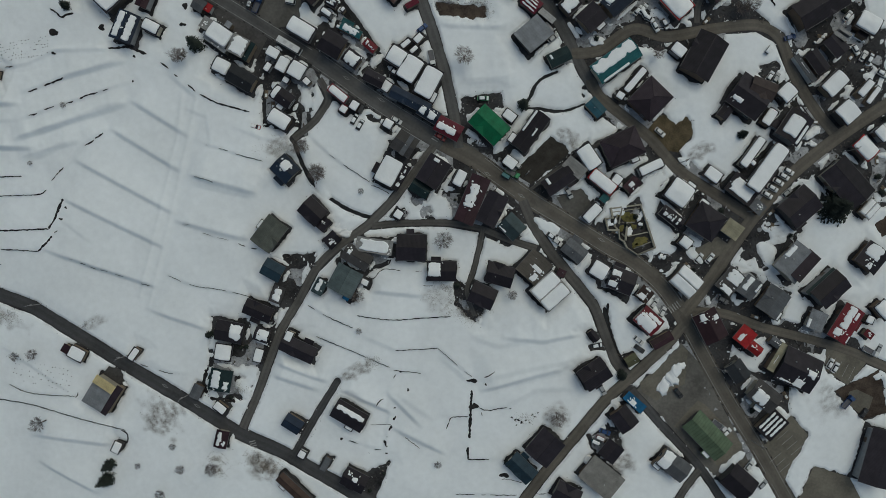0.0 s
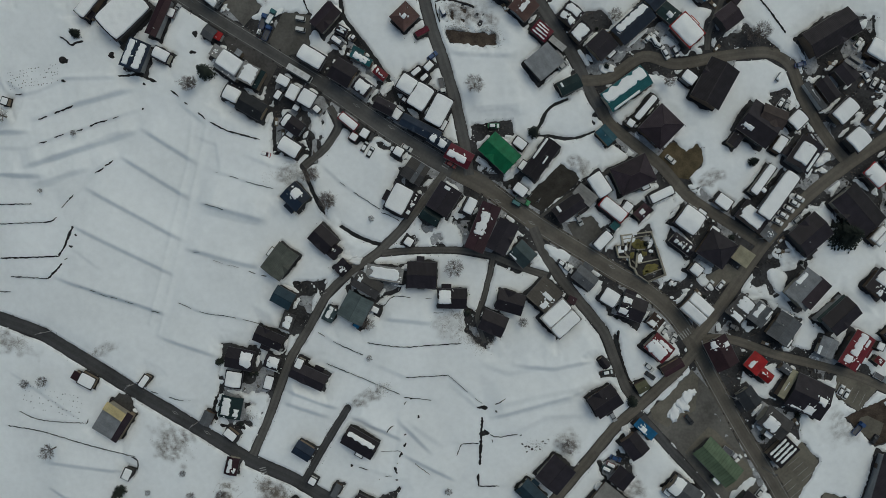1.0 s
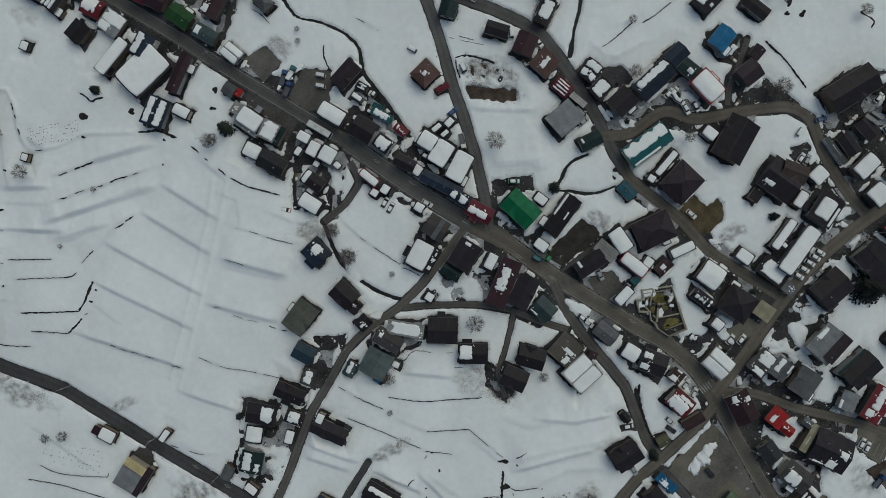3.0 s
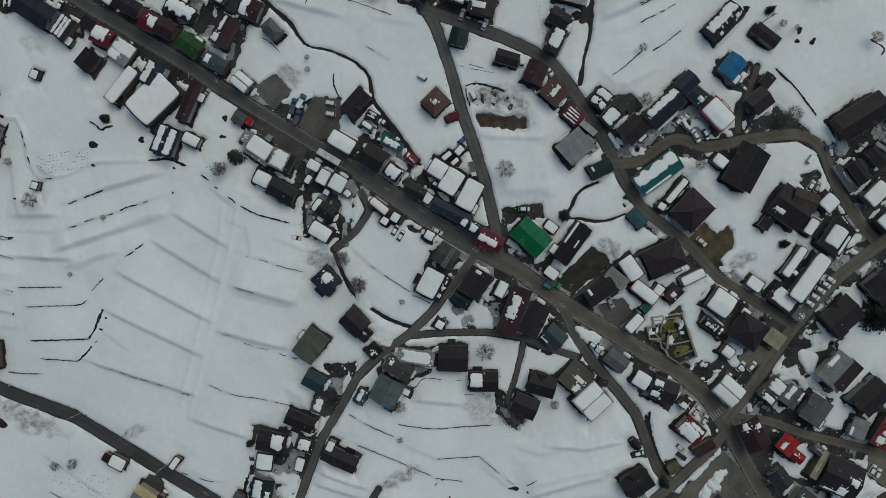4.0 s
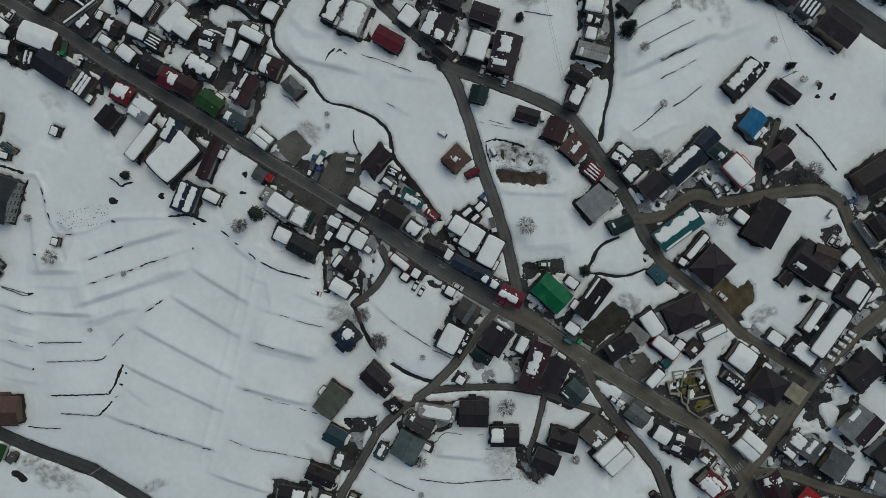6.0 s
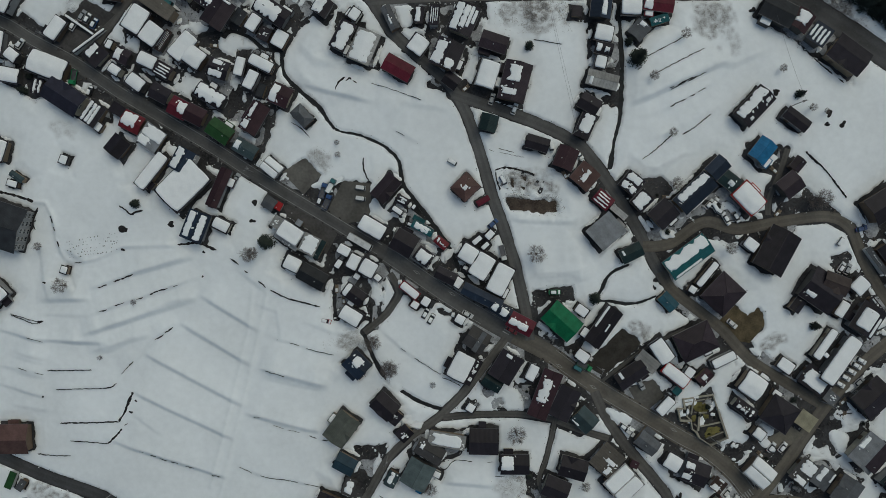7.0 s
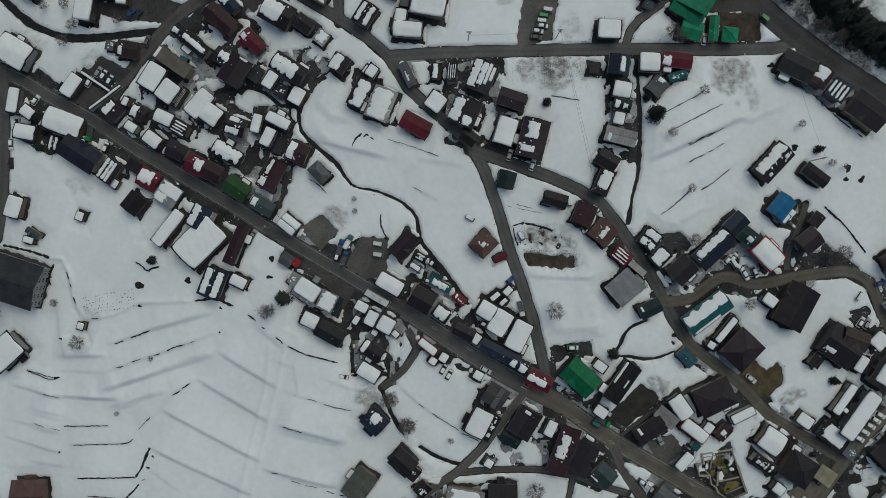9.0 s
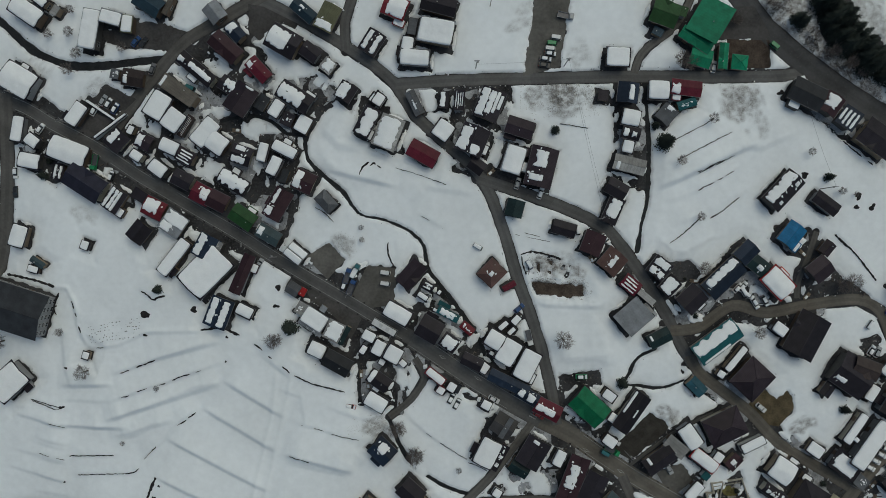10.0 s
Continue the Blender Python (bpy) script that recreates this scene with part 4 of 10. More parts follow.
bank([(-145.6, 42.7), (-133.8, 46.8), (-123.1, 51.2), (-115.7, 52.4)], 0.7, 0.8)
bank([(-97.7, 61.8), (-89.0, 54.6)], 0.6, 0.7)
bank([(-90.6, 23.8), (-75.1, 20.2), (-68.9, 19.5), (-65.4, 24.7), (-64.1, 31.5)], 0.8, 1.2)
bank([(-74.5, 43.2), (-66.3, 40.1), (-56.1, 38.0)], 0.4, 0.7)
bank([(-91.9, 49.9), (-85.5, 47.4), (-84.5, 39.2)], 0.4, 0.6)
bank([(-173.8, 37.3), (-180.2, 39.4), (-190, 42)], 0.6, 0.6)
bank([(-171.6, 37.7), (-156.6, 36.4)], 0.6, 0.6)
bank([(-180.6, 32.5), (-173.7, 30.8)], 0.6, 0.6)
bank([(-155.4, 39.7), (-146.7, 42.7), (-141.3, 44.1)], 0.6, 0.7)
bank([(-152.5, 33.0), (-147.1, 34.0), (-139.5, 37.5), (-134.1, 38.7)], 0.8, 1.0)
bank([(-138.7, 9.2), (-130.4, 2.9)], 0.4, 0.6)
bank([(-149.9, 0.7), (-141.4, -2.9)], 0.4, 0.6)
bank([(-123.4, 43.2), (-131.0, 37.4), (-139.9, 28.1)], 0.6, 0.8)
bank([(38.5, 118.0), (48.2, 121.7), (60.9, 128.3), (70.1, 132.4), (76.6, 131.7), (86.3, 136.0)], 0.6, 0.9)
bank([(44.3, 114.0), (56.1, 118.0), (69.7, 125.6)], 0.25, 0.8)
bank([(48.3, 106.0), (58.1, 110.8), (73.7, 118.3)], 0.25, 0.8)
bank([(-76.9, 143.3), (-69.3, 135.3), (-51.6, 132.4)], 0.6, 1.2)
bank([(-66.8, 118.0), (-61.7, 121.9), (-53.7, 126.6)], 0.5, 0.9)
bank([(-42.0, 116.6), (-38.0, 120.4), (-24.3, 118.2)], 0.5, 0.9)

# yards and lots: share of snow left, kind, outline
yard(0, "lot", [(71.0, -51.6), (86.7, -34.2), (93.0, -41.0), (107.1, -66.2), (113.8, -81.1), (105.6, -85.4), (99.5, -83.5), (86.0, -68.2), (78.0, -59.0)])
yard(0.05, "yard", [(-76.6, -28.7), (-71.3, -29.7), (-67.8, -35.6), (-67.9, -42.5), (-75.7, -42.3), (-77.4, -35.1)])
yard(0.03, "dark_lot", [(-82.3, 85.5), (-77.8, 86.1), (-65.4, 78.7), (-62.9, 75.2), (-65.7, 70.2), (-67.1, 67.7), (-69.6, 73.4), (-74.5, 77.8), (-80.4, 81.7)])
yard(0.05, "yard", [(75.5, -2.5), (78.6, -1.5), (82.1, -3.1), (82.9, -6.2), (80.7, -9.3), (77.7, -8.8), (75.6, -6.2)])
yard(0.05, "yard", [(81.2, 105.7), (82.5, 98.4), (86.5, 95.7), (91.2, 93.8), (87.6, 85.1), (92.1, 84.4), (95.0, 90.8), (98.4, 97.7), (96.2, 102.2), (93.0, 103.9)])
yard(0, "tan_lot", [(84.9, -65.1), (93.4, -55.3), (96.3, -57.2), (110.2, -71.9), (109.2, -74.6), (101.1, -79.9), (94.7, -74.1)])
yard(0, "earth", [(38.5, 40.3), (42.0, 38.3), (45.5, 35.0), (40.8, 30.4), (35.8, 26.3), (31.7, 23.3), (28.5, 25.1), (25.5, 27.4), (29.7, 32.0), (34.2, 36.5)])
yard(0.05, "lot", [(40.9, 18.5), (49.9, 22.1), (53.7, 15.5), (46.1, 9.0)])
yard(0.14, "yard", [(57.2, 10.4), (70.3, 18.5), (76.3, 0.2), (66.6, -3.5)])
yard(0, "turf", [(72.7, 42.2), (76.7, 47.0), (78.7, 47.8), (83.3, 44.5), (86.6, 47.3), (88.4, 45.2), (89.5, 41.1), (84.0, 34.5), (80.0, 35.2)])
yard(0.10, "yard", [(111.2, 62.4), (124.0, 64.8), (124.2, 57.5), (115.8, 58.1)])
yard(0.21, "yard", [(123.3, 76.3), (157.1, 78.3), (158.1, 48.6), (142.6, 40.6), (124.6, 64.4)])
yard(0.21, "yard", [(78.3, 22.5), (91.3, 28.5), (112.0, 12.4), (97.7, -8.0), (77.5, 12.4)])
yard(0.45, "yard", [(-85.5, -24.9), (-61.2, -25.8), (-72.5, -55.6), (-88.5, -55.8)])
yard(0.28, "yard", [(-65.2, 73.1), (-45.4, 62.0), (-48.7, 40.0), (-64.5, 44.7)])
yard(0.14, "yard", [(-45.2, 76.8), (-37.0, 86.6), (-19.0, 66.7), (-16.0, 56.8), (-25.1, 58.8)])
yard(0.21, "yard", [(104.3, -41.0), (126.2, -49.4), (126.8, -67.2), (115.4, -68.3)])
yard(0, "tan_lot", [(117.7, -72.6), (127.6, -60.9), (134.1, -68.3), (125.4, -86.4)])
yard(0.08, "soil", [(143.4, -51.9), (159.1, -44.1), (162.8, -59.9), (154.6, -62.4)])
yard(0, "tan_lot", [(148.7, -52.1), (151.3, -51.3), (157.4, -54.2), (156.2, -58.4), (153.7, -61.0), (150.3, -58.4), (147.3, -55.2)])
yard(0.02, "tan_lot", [(139.5, -34.8), (154.8, -41.0), (147.9, -49.8), (139.4, -44.1)])
yard(0.02, "lot", [(-60.4, 94.2), (-50.5, 93.0), (-50.4, 80.0), (-59.8, 79.1), (-66.3, 83.3)])
yard(0, "lot", [(-82.3, 97.5), (-73.2, 102.7), (-68.0, 96.3), (-74.6, 89.4)])
yard(0.36, "yard", [(-134.2, 158.8), (-103.9, 165.7), (-78.5, 159.2), (-84.9, 143.9), (-81.6, 122.3), (-90.3, 100.7), (-113.9, 116.0), (-139.5, 131.4)])
yard(0, "lot", [(0.0, 189.9), (12.6, 189.6), (7.5, 161.1), (-5.2, 158.5)])
yard(0, "soil", [(64.9, 170.0), (79.6, 169.3), (79.7, 159.6), (65.7, 159.8)])
yard(0.45, "yard", [(95.8, 193.8), (95.9, 182.4), (96.4, 172.5), (101.1, 166.3), (120.0, 153.0), (138.1, 139.6), (137.9, 153.1), (119.8, 166.8), (114.3, 172.3), (108.8, 175.0), (106.3, 193.7)])
yard(0, "soil", [(-2.8, 87.6), (5.4, 86.5), (14.9, 86.0), (15.8, 82.2), (9.4, 81.4), (-1.0, 83.2)])
yard(0.35, "soil", [(-0.9, 95.5), (4.6, 94.6), (4.2, 89.9), (-0.6, 90.7)])
yard(0.07, "yard", [(80.7, 100.6), (95.4, 105.2), (95.5, 96.4), (85.7, 95.9)])
yard(0.17, "yard", [(90.1, 89.5), (95.5, 97.3), (105.5, 87.3), (115.6, 79.6), (95.7, 79.1)])
yard(0.14, "yard", [(62.1, 86.1), (76.8, 91.8), (85.5, 77.7), (64.5, 77.7)])
yard(0.21, "yard", [(-30.5, 155.2), (-9.1, 155.7), (-5.6, 120.8), (-30.0, 126.1)])
yard(0.24, "yard", [(26.5, 156.9), (38.5, 156.7), (37.5, 119.0), (25.7, 120.2)])
yard(0.32, "yard", [(-39.9, 2.3), (-17.2, 4.3), (-19.3, -6.0), (-38.0, -12.2)])
yard(0.35, "yard", [(3.3, -9.0), (15.6, -18.3), (13.6, -27.7), (4.3, -20.4)])
yard(0.14, "yard", [(53.3, -68.5), (62.5, -63.2), (66.9, -74.8), (55.5, -77.5)])
yard(0.05, "yard", [(-35.7, -86.5), (-19.8, -79.4), (-25.2, -94.0)])
yard(0, "dark_lot", [(-151.4, 177.7), (-139.3, 177.9), (-122.4, 176.2), (-127.7, 169.8), (-137.6, 170.9), (-149.6, 173.2)])
yard(0.10, "yard", [(-157.9, 150.6), (-150.4, 158.2), (-141.6, 152.1), (-148.8, 148.4)])
yard(0.21, "yard", [(-184.0, 144.4), (-171.7, 142.1), (-168.3, 130.1), (-182.8, 130.5)])
yard(0.17, "yard", [(-66.5, 92.3), (-60.4, 95.2), (-61.7, 84.2), (-70.6, 86.3)])
yard(0.21, "yard", [(90.4, -21.3), (105.9, -24.4), (104.3, -41.0), (93.9, -36.9)])
yard(0.17, "yard", [(52.3, 0.2), (68.8, -10.0), (66.9, -20.3), (56.6, -14.1)])
yard(0.21, "yard", [(-19.1, 38.8), (-2.8, 34.7), (-11.0, 20.6), (-19.2, 24.7)])
yard(0.75, "yard", [(-13.1, 20.6), (15.5, 22.6), (19.6, 9.4), (-17.2, 10.4)])
yard(0.21, "yard", [(-70.5, 92.3), (-62.8, 78.2), (-46.9, 75.9), (-38.6, 87.8), (-32.9, 75.7), (-39.2, 59.7)])
yard(0.17, "yard", [(16.9, 106.6), (38.5, 86.5), (32.5, 82.6), (14.9, 96.8)])
yard(0.21, "yard", [(38.5, 92.4), (52.2, 94.2), (66.1, 80.1), (50.3, 72.4)])
yard(0.17, "yard", [(11.4, 22.6), (33.9, 8.4), (23.7, 0.2), (9.4, 8.4)])
yard(0.21, "yard", [(99.3, -8.0), (126.1, -16.2), (122.3, -26.5), (95.5, -20.3)])
yard(0.21, "yard", [(84.8, 0.2), (93.1, -5.9), (81.2, -18.2), (74.9, -12.1)])
yard(0.75, "yard", [(-49.1, 156.6), (-13.9, 155.8), (-31.6, 146.6), (-41.4, 147.7)])
yard(0.17, "yard", [(86.1, 155.8), (120.2, 139.9), (118.8, 124.3), (87.2, 148.1)])
yard(0.8, "yard", [(-2.9, 98.1), (10.9, 92.9), (8.9, 87.0), (-3.9, 91.2)])
yard(0.24, "yard", [(-170.1, 134.2), (-141.7, 129.5), (-142.4, 115.6), (-168.3, 130.1)])
yard(0.21, "yard", [(-60.9, 153.0), (-51.2, 148.9), (-45.7, 131.3), (-63.2, 139.5)])
yard(0, "tan_lot", [(90.6, -0.4), (99.0, 4.5), (104.0, 0.8), (95.6, -5.3)])
yard(0, "tan_lot", [(136.6, -79.8), (149.9, -84.2), (155.3, -93.9), (130.9, -93.9)])
yard(0.1, "soil", [(154.9, 9.4), (159.5, 12.4), (166.2, 8.4), (158.2, 4.3)])
yard(0, "dark_lot", [(-162.1, 141.9), (-155.9, 149.6), (-148.9, 147.0), (-155.8, 141.1)])
yard(0, "dark_lot", [(60.2, 170.1), (68.0, 180.6), (74.4, 180.5), (79.6, 171.3), (79.6, 169.0), (65.7, 169.6)])
yard(0.05, "yard", [(6.8, 54.9), (15.0, 55.3), (20.5, 55.5), (21.7, 51.0), (19.9, 48.9), (15.0, 50.3), (12.0, 50.0), (9.0, 47.5), (8.2, 41.5), (20.1, 34.1), (25.6, 40.8), (29.1, 43.8), (26.1, 36.2), (22.1, 31.7), (12.0, 35.3), (5.9, 42.5)])
yard(0.34, "yard", [(-127.8, 166.4), (-118.5, 173.8), (-93.6, 178.9), (-95.1, 136.3), (-122.6, 148.7)])
yard(0.2, "yard", [(96.6, -21.3), (105.4, -5.9), (117.7, -10.0), (114.1, -26.5)])
yard(0.25, "yard", [(124.0, 52.5), (133.9, 58.5), (140.5, 40.6), (132.6, 36.6), (124.3, 42.6)])
yard(0.25, "yard", [(100.5, 22.5), (124.3, 42.6), (126.8, 26.5), (110.9, 14.4)])
yard(0.2, "yard", [(-177.8, 143.3), (-159.9, 131.9), (-170.7, 124.2), (-182.6, 132.5)])
yard(0.2, "yard", [(-57.7, -2.9), (-46.2, -1.4), (-48.8, -11.8), (-53.8, -20.6), (-59.1, -21.6)])
yard(0.15, "yard", [(122.2, 79.2), (126.1, 85.1), (130.9, 92.0), (149.0, 92.1), (149.3, 80.3), (139.6, 69.4), (128.5, 71.3)])
yard(0.03, "yard", [(112.6, 64.8), (118.5, 67.2), (122.3, 62.0), (119.8, 57.3), (114.1, 60.1)])
yard(0.1, "yard", [(150.8, 36.2), (164.9, 40.6), (165.9, 16.5), (155.3, 15.4), (153.0, 22.5)])
yard(0.4, "yard", [(117.8, 13.2), (125.2, 12.4), (129.5, 6.3), (123.5, 2.2), (116.2, 8.3)])
yard(0, "dark_lot", [(-155.4, 154.3), (-150.7, 159.2), (-140.1, 153.9), (-144.5, 150.0), (-147.8, 150.9)])
yard(0.05, "tan_lot", [(71.9, -48.9), (87.0, -35.7), (89.3, -37.1), (88.4, -49.3), (83.3, -51.8), (78.2, -55.6), (73.0, -52.5)])
yard(0, "dark_lot", [(52.8, -35.0), (58.3, -33.8), (59.2, -37.1), (53.2, -38.2)])
yard(0.05, "yard", [(-71.7, 80.6), (-64.7, 77.5), (-62.8, 70.5), (-65.0, 61.5), (-68.1, 61.5), (-66.8, 72.5)])
yard(0.45, "yard", [(106.8, -2.3), (112.7, 6.9), (126.9, 9.5), (128.8, 0.0), (115.2, -9.6)])
yard(0.12, "yard", [(140.9, 34.6), (149.2, 29.6), (158.9, 28.6), (159.2, 18.5), (150.8, 14.4), (144.6, 16.5), (136.4, 17.5), (134.7, 23.5)])
yard(0, "dark_lot", [(-125.3, -44.0), (-121.0, -45.0), (-119.2, -49.6), (-123.0, -50.8), (-128.3, -47.6)])
yard(0.03, "dark_lot", [(-99.4, 185.3), (-94.0, 184.1), (-82.4, 178.1), (-83.0, 175.7), (-87.8, 179.2), (-91.8, 176.9), (-95.4, 172.2), (-99.2, 175.7)])
yard(0.25, "yard", [(-81.1, 157.4), (-77.0, 161.6), (-71.2, 158.1), (-68.4, 154.2), (-71.9, 149.4), (-76.5, 145.6), (-80.2, 152.5)])
yard(0, "dark_lot", [(-141.8, 178.8), (-139.2, 180.7), (-131.2, 180.0), (-121.4, 176.3), (-125.0, 174.5), (-128.6, 170.7), (-133.2, 170.4), (-140.5, 173.5), (-148.6, 173.7)])
yard(0.05, "yard", [(-82.3, 85.5), (-72.4, 81.3), (-64.5, 76.2), (-62.6, 73.1), (-65.8, 66.1), (-68.6, 73.2), (-74.5, 78.4), (-79.4, 81.5)])
yard(0.6, "yard", [(-99.3, 174.2), (-86.5, 172.0), (-82.8, 165.1), (-87.0, 158.5), (-91.8, 161.5), (-98.5, 169.4)])
DRIFTS = [
    [(-81.7, -42.2), (-69.0, -43.9), (-68.8, -48.3), (-78.1, -47.1)],
    [(-46.4, 24.1), (-42.2, 25.3), (-39.7, 18.7), (-43.4, 16.6)],
    [(113.0, 1.4), (117.1, 3.2), (121.0, -0.0), (119.5, -5.0), (123.5, -8.9), (120.0, -9.6), (115.3, -5.5)],
    [(-98.4, 172.3), (-92.8, 175.8), (-86.2, 166.7), (-81.3, 165.6), (-75.5, 163.2), (-77.0, 161.3), (-86.9, 159.0), (-91.2, 163.4), (-95.5, 169.8)],
    [(-90.7, 165.8), (-82.9, 163.2), (-89.0, 157.6), (-90.9, 158.6)],
    [(-67.6, 115.3), (-66.0, 114.4), (-61.3, 111.4), (-62.4, 110.9), (-67.0, 113.5)],
    [(-55.4, 110.5), (-49.5, 107.9), (-50.2, 106.9), (-56.1, 109.4)],
    [(29.6, 49.3), (31.2, 48.3), (20.1, 35.2), (18.1, 34.5), (19.1, 36.7), (22.6, 41.3)],
    [(32.2, 11.9), (35.2, 11.6), (42.3, 7.3), (41.3, 5.8), (37.8, 5.3), (34.7, 6.8), (32.6, 9.9)],
    [(101.6, -82.2), (103.1, -80.0), (109.1, -74.2), (111.2, -75.2), (110.8, -77.9), (104.2, -83.2)],
]

# houses: place, length, depth, turn, eaves, roof colour, snow, form
house(-128.3, -54.9, 8.1, 8.2, -121, 4.4, "y3", "N", "f")
house(-125.1, -50.0, 3.3, 8.4, -124, 4.7, "Y", "N", "f")
# dark side wall of the yellow and grey house, built as a flat-roofed box
house(-122.9, -56.2, 12.0, 2.6, -123, 4.0, "p", "N", "f")
house(-140.1, -37.2, 3.3, 3.2, -30, 2.6, "m", "N", "f")
house(-136.2, -38.9, 6.3, 4.9, -28, 2.8, "k", "F", "f")
house(-114.5, -38.9, 5.2, 2.9, -125, 2.6, "k", "F", "f")
house(-122.4, -74.4, 4.6, 3.5, -115, 2.6, "k", "F", "f")
house(-91.1, -52.7, 5.4, 4.0, -115, 2.8, "y", "N", "g")
house(-82.4, -58.8, 3.6, 5.0, -128, 3.0, "k", "F", "f")
house(-81.5, -48.0, 8.1, 8.1, -101, 4.2, "t3", "M", "g")
house(-61.4, -7.6, 6.3, 7.7, -119, 4.2, "n2", "N", "g")
house(-60.3, -16.5, 6.4, 4.5, -110, 3.0, "y2", "X", "f")
snow_bed(-2.2, 2.3, -1.4, 1.5)
house(-67.0, -22.4, 10.7, 5.6, -23, 4.2, "k", "N", "g")
house(-77.8, -30.1, 7.4, 10.1, -101, 4.2, "k", "X", "g")
snow_bed(0.1, 4.5, -2.6, 3.0)
house(-66.1, -31.4, 4.8, 5.6, -109, 3.4, "k", "X", "g")
snow_bed(-1.7, 2.5, -2.0, 2.4)
house(-80.5, -37.8, 6.4, 6.4, -99, 3.4, "k", "F", "g")
house(-67.7, -39.1, 5.4, 3.5, -105, 2.6, "k", "F", "f")
house(-35.2, -11.3, 9.9, 9.8, -118, 4.7, "t4", "N", "g")
house(-33.9, -15.9, 5.7, 2.3, -121, 3.6, "b", "N", "s")
house(-44.7, -13.6, 5.8, 4.2, -118, 3.0, "t2", "X", "g")
snow_bed(-3.2, 1.7, -1.2, 0.5)
house(-30.8, -2.9, 6.1, 10.4, -121, 4.2, "y2", "X", "g")
snow_bed(-4.0, -2.5, -0.7, 1.2)
house(-24.6, 1.1, 5.3, 13.3, -99, 3.8, "l", "X", "s")
snow_bed(-1.9, 2.0, -5.4, 5.2)
house(-28.3, -12.0, 2.5, 3.1, -115, 2.4, "y", "F", "f")
house(-11.4, 0.5, 9.3, 10.5, -92, 4.2, "k", "N", "g")
house(-0.4, -7.9, 10.3, 7.1, 179, 4.2, "k", "X", "g")
snow_bed(0.5, 5.1, -3.0, 2.1)
house(-52.7, -36.3, 6.2, 13.3, -115, 4.2, "k", "N", "g")
house(-56.0, -31.8, 4.1, 3.1, -115, 4.2, "k", "F", "f")
house(-13.2, 72.3, 4.2, 2.4, -140, 2.8, "k", "F", "f")
house(-8.7, 74.3, 4.0, 2.8, -134, 2.6, "k", "F", "f")
house(-10.3, 70.3, 3.5, 2.1, -138, 2.6, "k", "F", "f")
house(-82.0, -70.4, 6.6, 4.7, -103, 3.5, "m", "M", "g")
house(-55.1, -64.1, 5.3, 7.1, -122, 4.2, "n", "N", "g")
house(-34.2, -61.0, 7.1, 12.9, -120, 3.8, "k", "H", "g")
house(-52.3, -76.2, 3.2, 3.2, -119, 2.5, "k", "F", "f")
house(-43.5, -79.7, 5.4, 2.5, -119, 2.5, "y", "N", "f")
house(-32.6, -85.1, 7.0, 9.1, -117, 4.2, "k", "P", "g")
house(-55.0, -89.3, 4.1, 15.5, -133, 3.8, "w", "N", "g")
house(20.3, -9.2, 7.4, 9.8, -106, 4.7, "k", "N", "g")
house(14.2, -16.7, 7.6, 9.2, -113, 4.7, "k", "N", "g")
house(32.5, -6.5, 9.8, 9.2, -132, 4.2, "w2", "X", "g")
snow_bed(1.4, 4.3, 1.1, 3.3)
snow_bed(-1.0, 0.6, -1.1, 3.2)
house(38.2, -15.0, 11.0, 10.4, -138, 4.7, "l", "F", "g")
house(55.7, -7.4, 5.9, 6.2, -122, 4.2, "k", "F", "g")
house(63.8, -11.3, 8.1, 9.3, -112, 4.2, "k", "X", "g")
snow_bed(-4.6, -1.1, 0.6, 3.0)
snow_bed(-4.8, -1.3, -3.3, -1.2)
house(46.9, -0.6, 5.7, 8.4, -129, 3.4, "y", "N", "g")
house(72.2, -16.2, 5.0, 4.9, -129, 3.4, "w", "X", "g")
snow_bed(0.1, 2.2, -1.8, 0.9)
snow_bed(-2.5, -1.6, -1.2, 0.9)
house(73.4, -25.6, 7.2, 8.8, -133, 4.7, "r", "X", "g")
snow_bed(-4.1, 3.3, -3.5, 1.2)
snow_bed(-1.9, 3.8, 1.2, 2.8)
house(78.9, -32.9, 8.1, 3.7, -150, 3.0, "m", "N", "g")
house(68.2, -40.1, 4.6, 3.8, -150, 2.8, "o", "N", "g")
house(54.5, -45.0, 10.4, 8.4, -146, 4.7, "k", "N", "g")
house(54.4, -31.4, 2.3, 4.4, -141, 2.6, "k", "N", "g")
house(65.3, -61.4, 7.4, 8.2, -142, 4.7, "k", "N", "g")
house(69.5, -55.6, 3.6, 8.6, -131, 3.0, "b", "X", "f")
snow_bed(-0.4, 1.7, -1.8, 0.9)
house(61.0, -73.4, 7.0, 6.8, -129, 4.2, "k", "N", "g")
house(57.5, -83.1, 10.1, 13.7, -129, 4.2, "y4", "N", "s")
house(37.0, -72.1, 11.0, 10.2, -130, 4.7, "k", "N", "g")
house(28.6, -79.9, 6.5, 10.9, -134, 4.2, "n2", "N", "g")
house(45.3, -89.7, 7.2, 9.5, -118, 4.2, "k", "N", "g")
house(83.8, -78.4, 7.4, 11.5, -128, 4.2, "y", "X", "g")
snow_bed(-5.7, -1.4, -3.9, 3.5)
house(86.7, -11.6, 8.4, 9.6, -132, 4.2, "l", "F", "g")
house(102.5, -11.6, 9.3, 6.8, -131, 3.8, "y2", "X", "g")
snow_bed(-4.6, 0.2, -2.4, 3.0)
snow_bed(2.1, 4.7, -1.8, 3.1)
house(109.3, -13.8, 7.6, 6.4, -128, 3.8, "y", "X", "g")
snow_bed(-3.9, 1.8, -2.3, -0.5)
snow_bed(-3.9, 0.1, 2.0, 3.3)
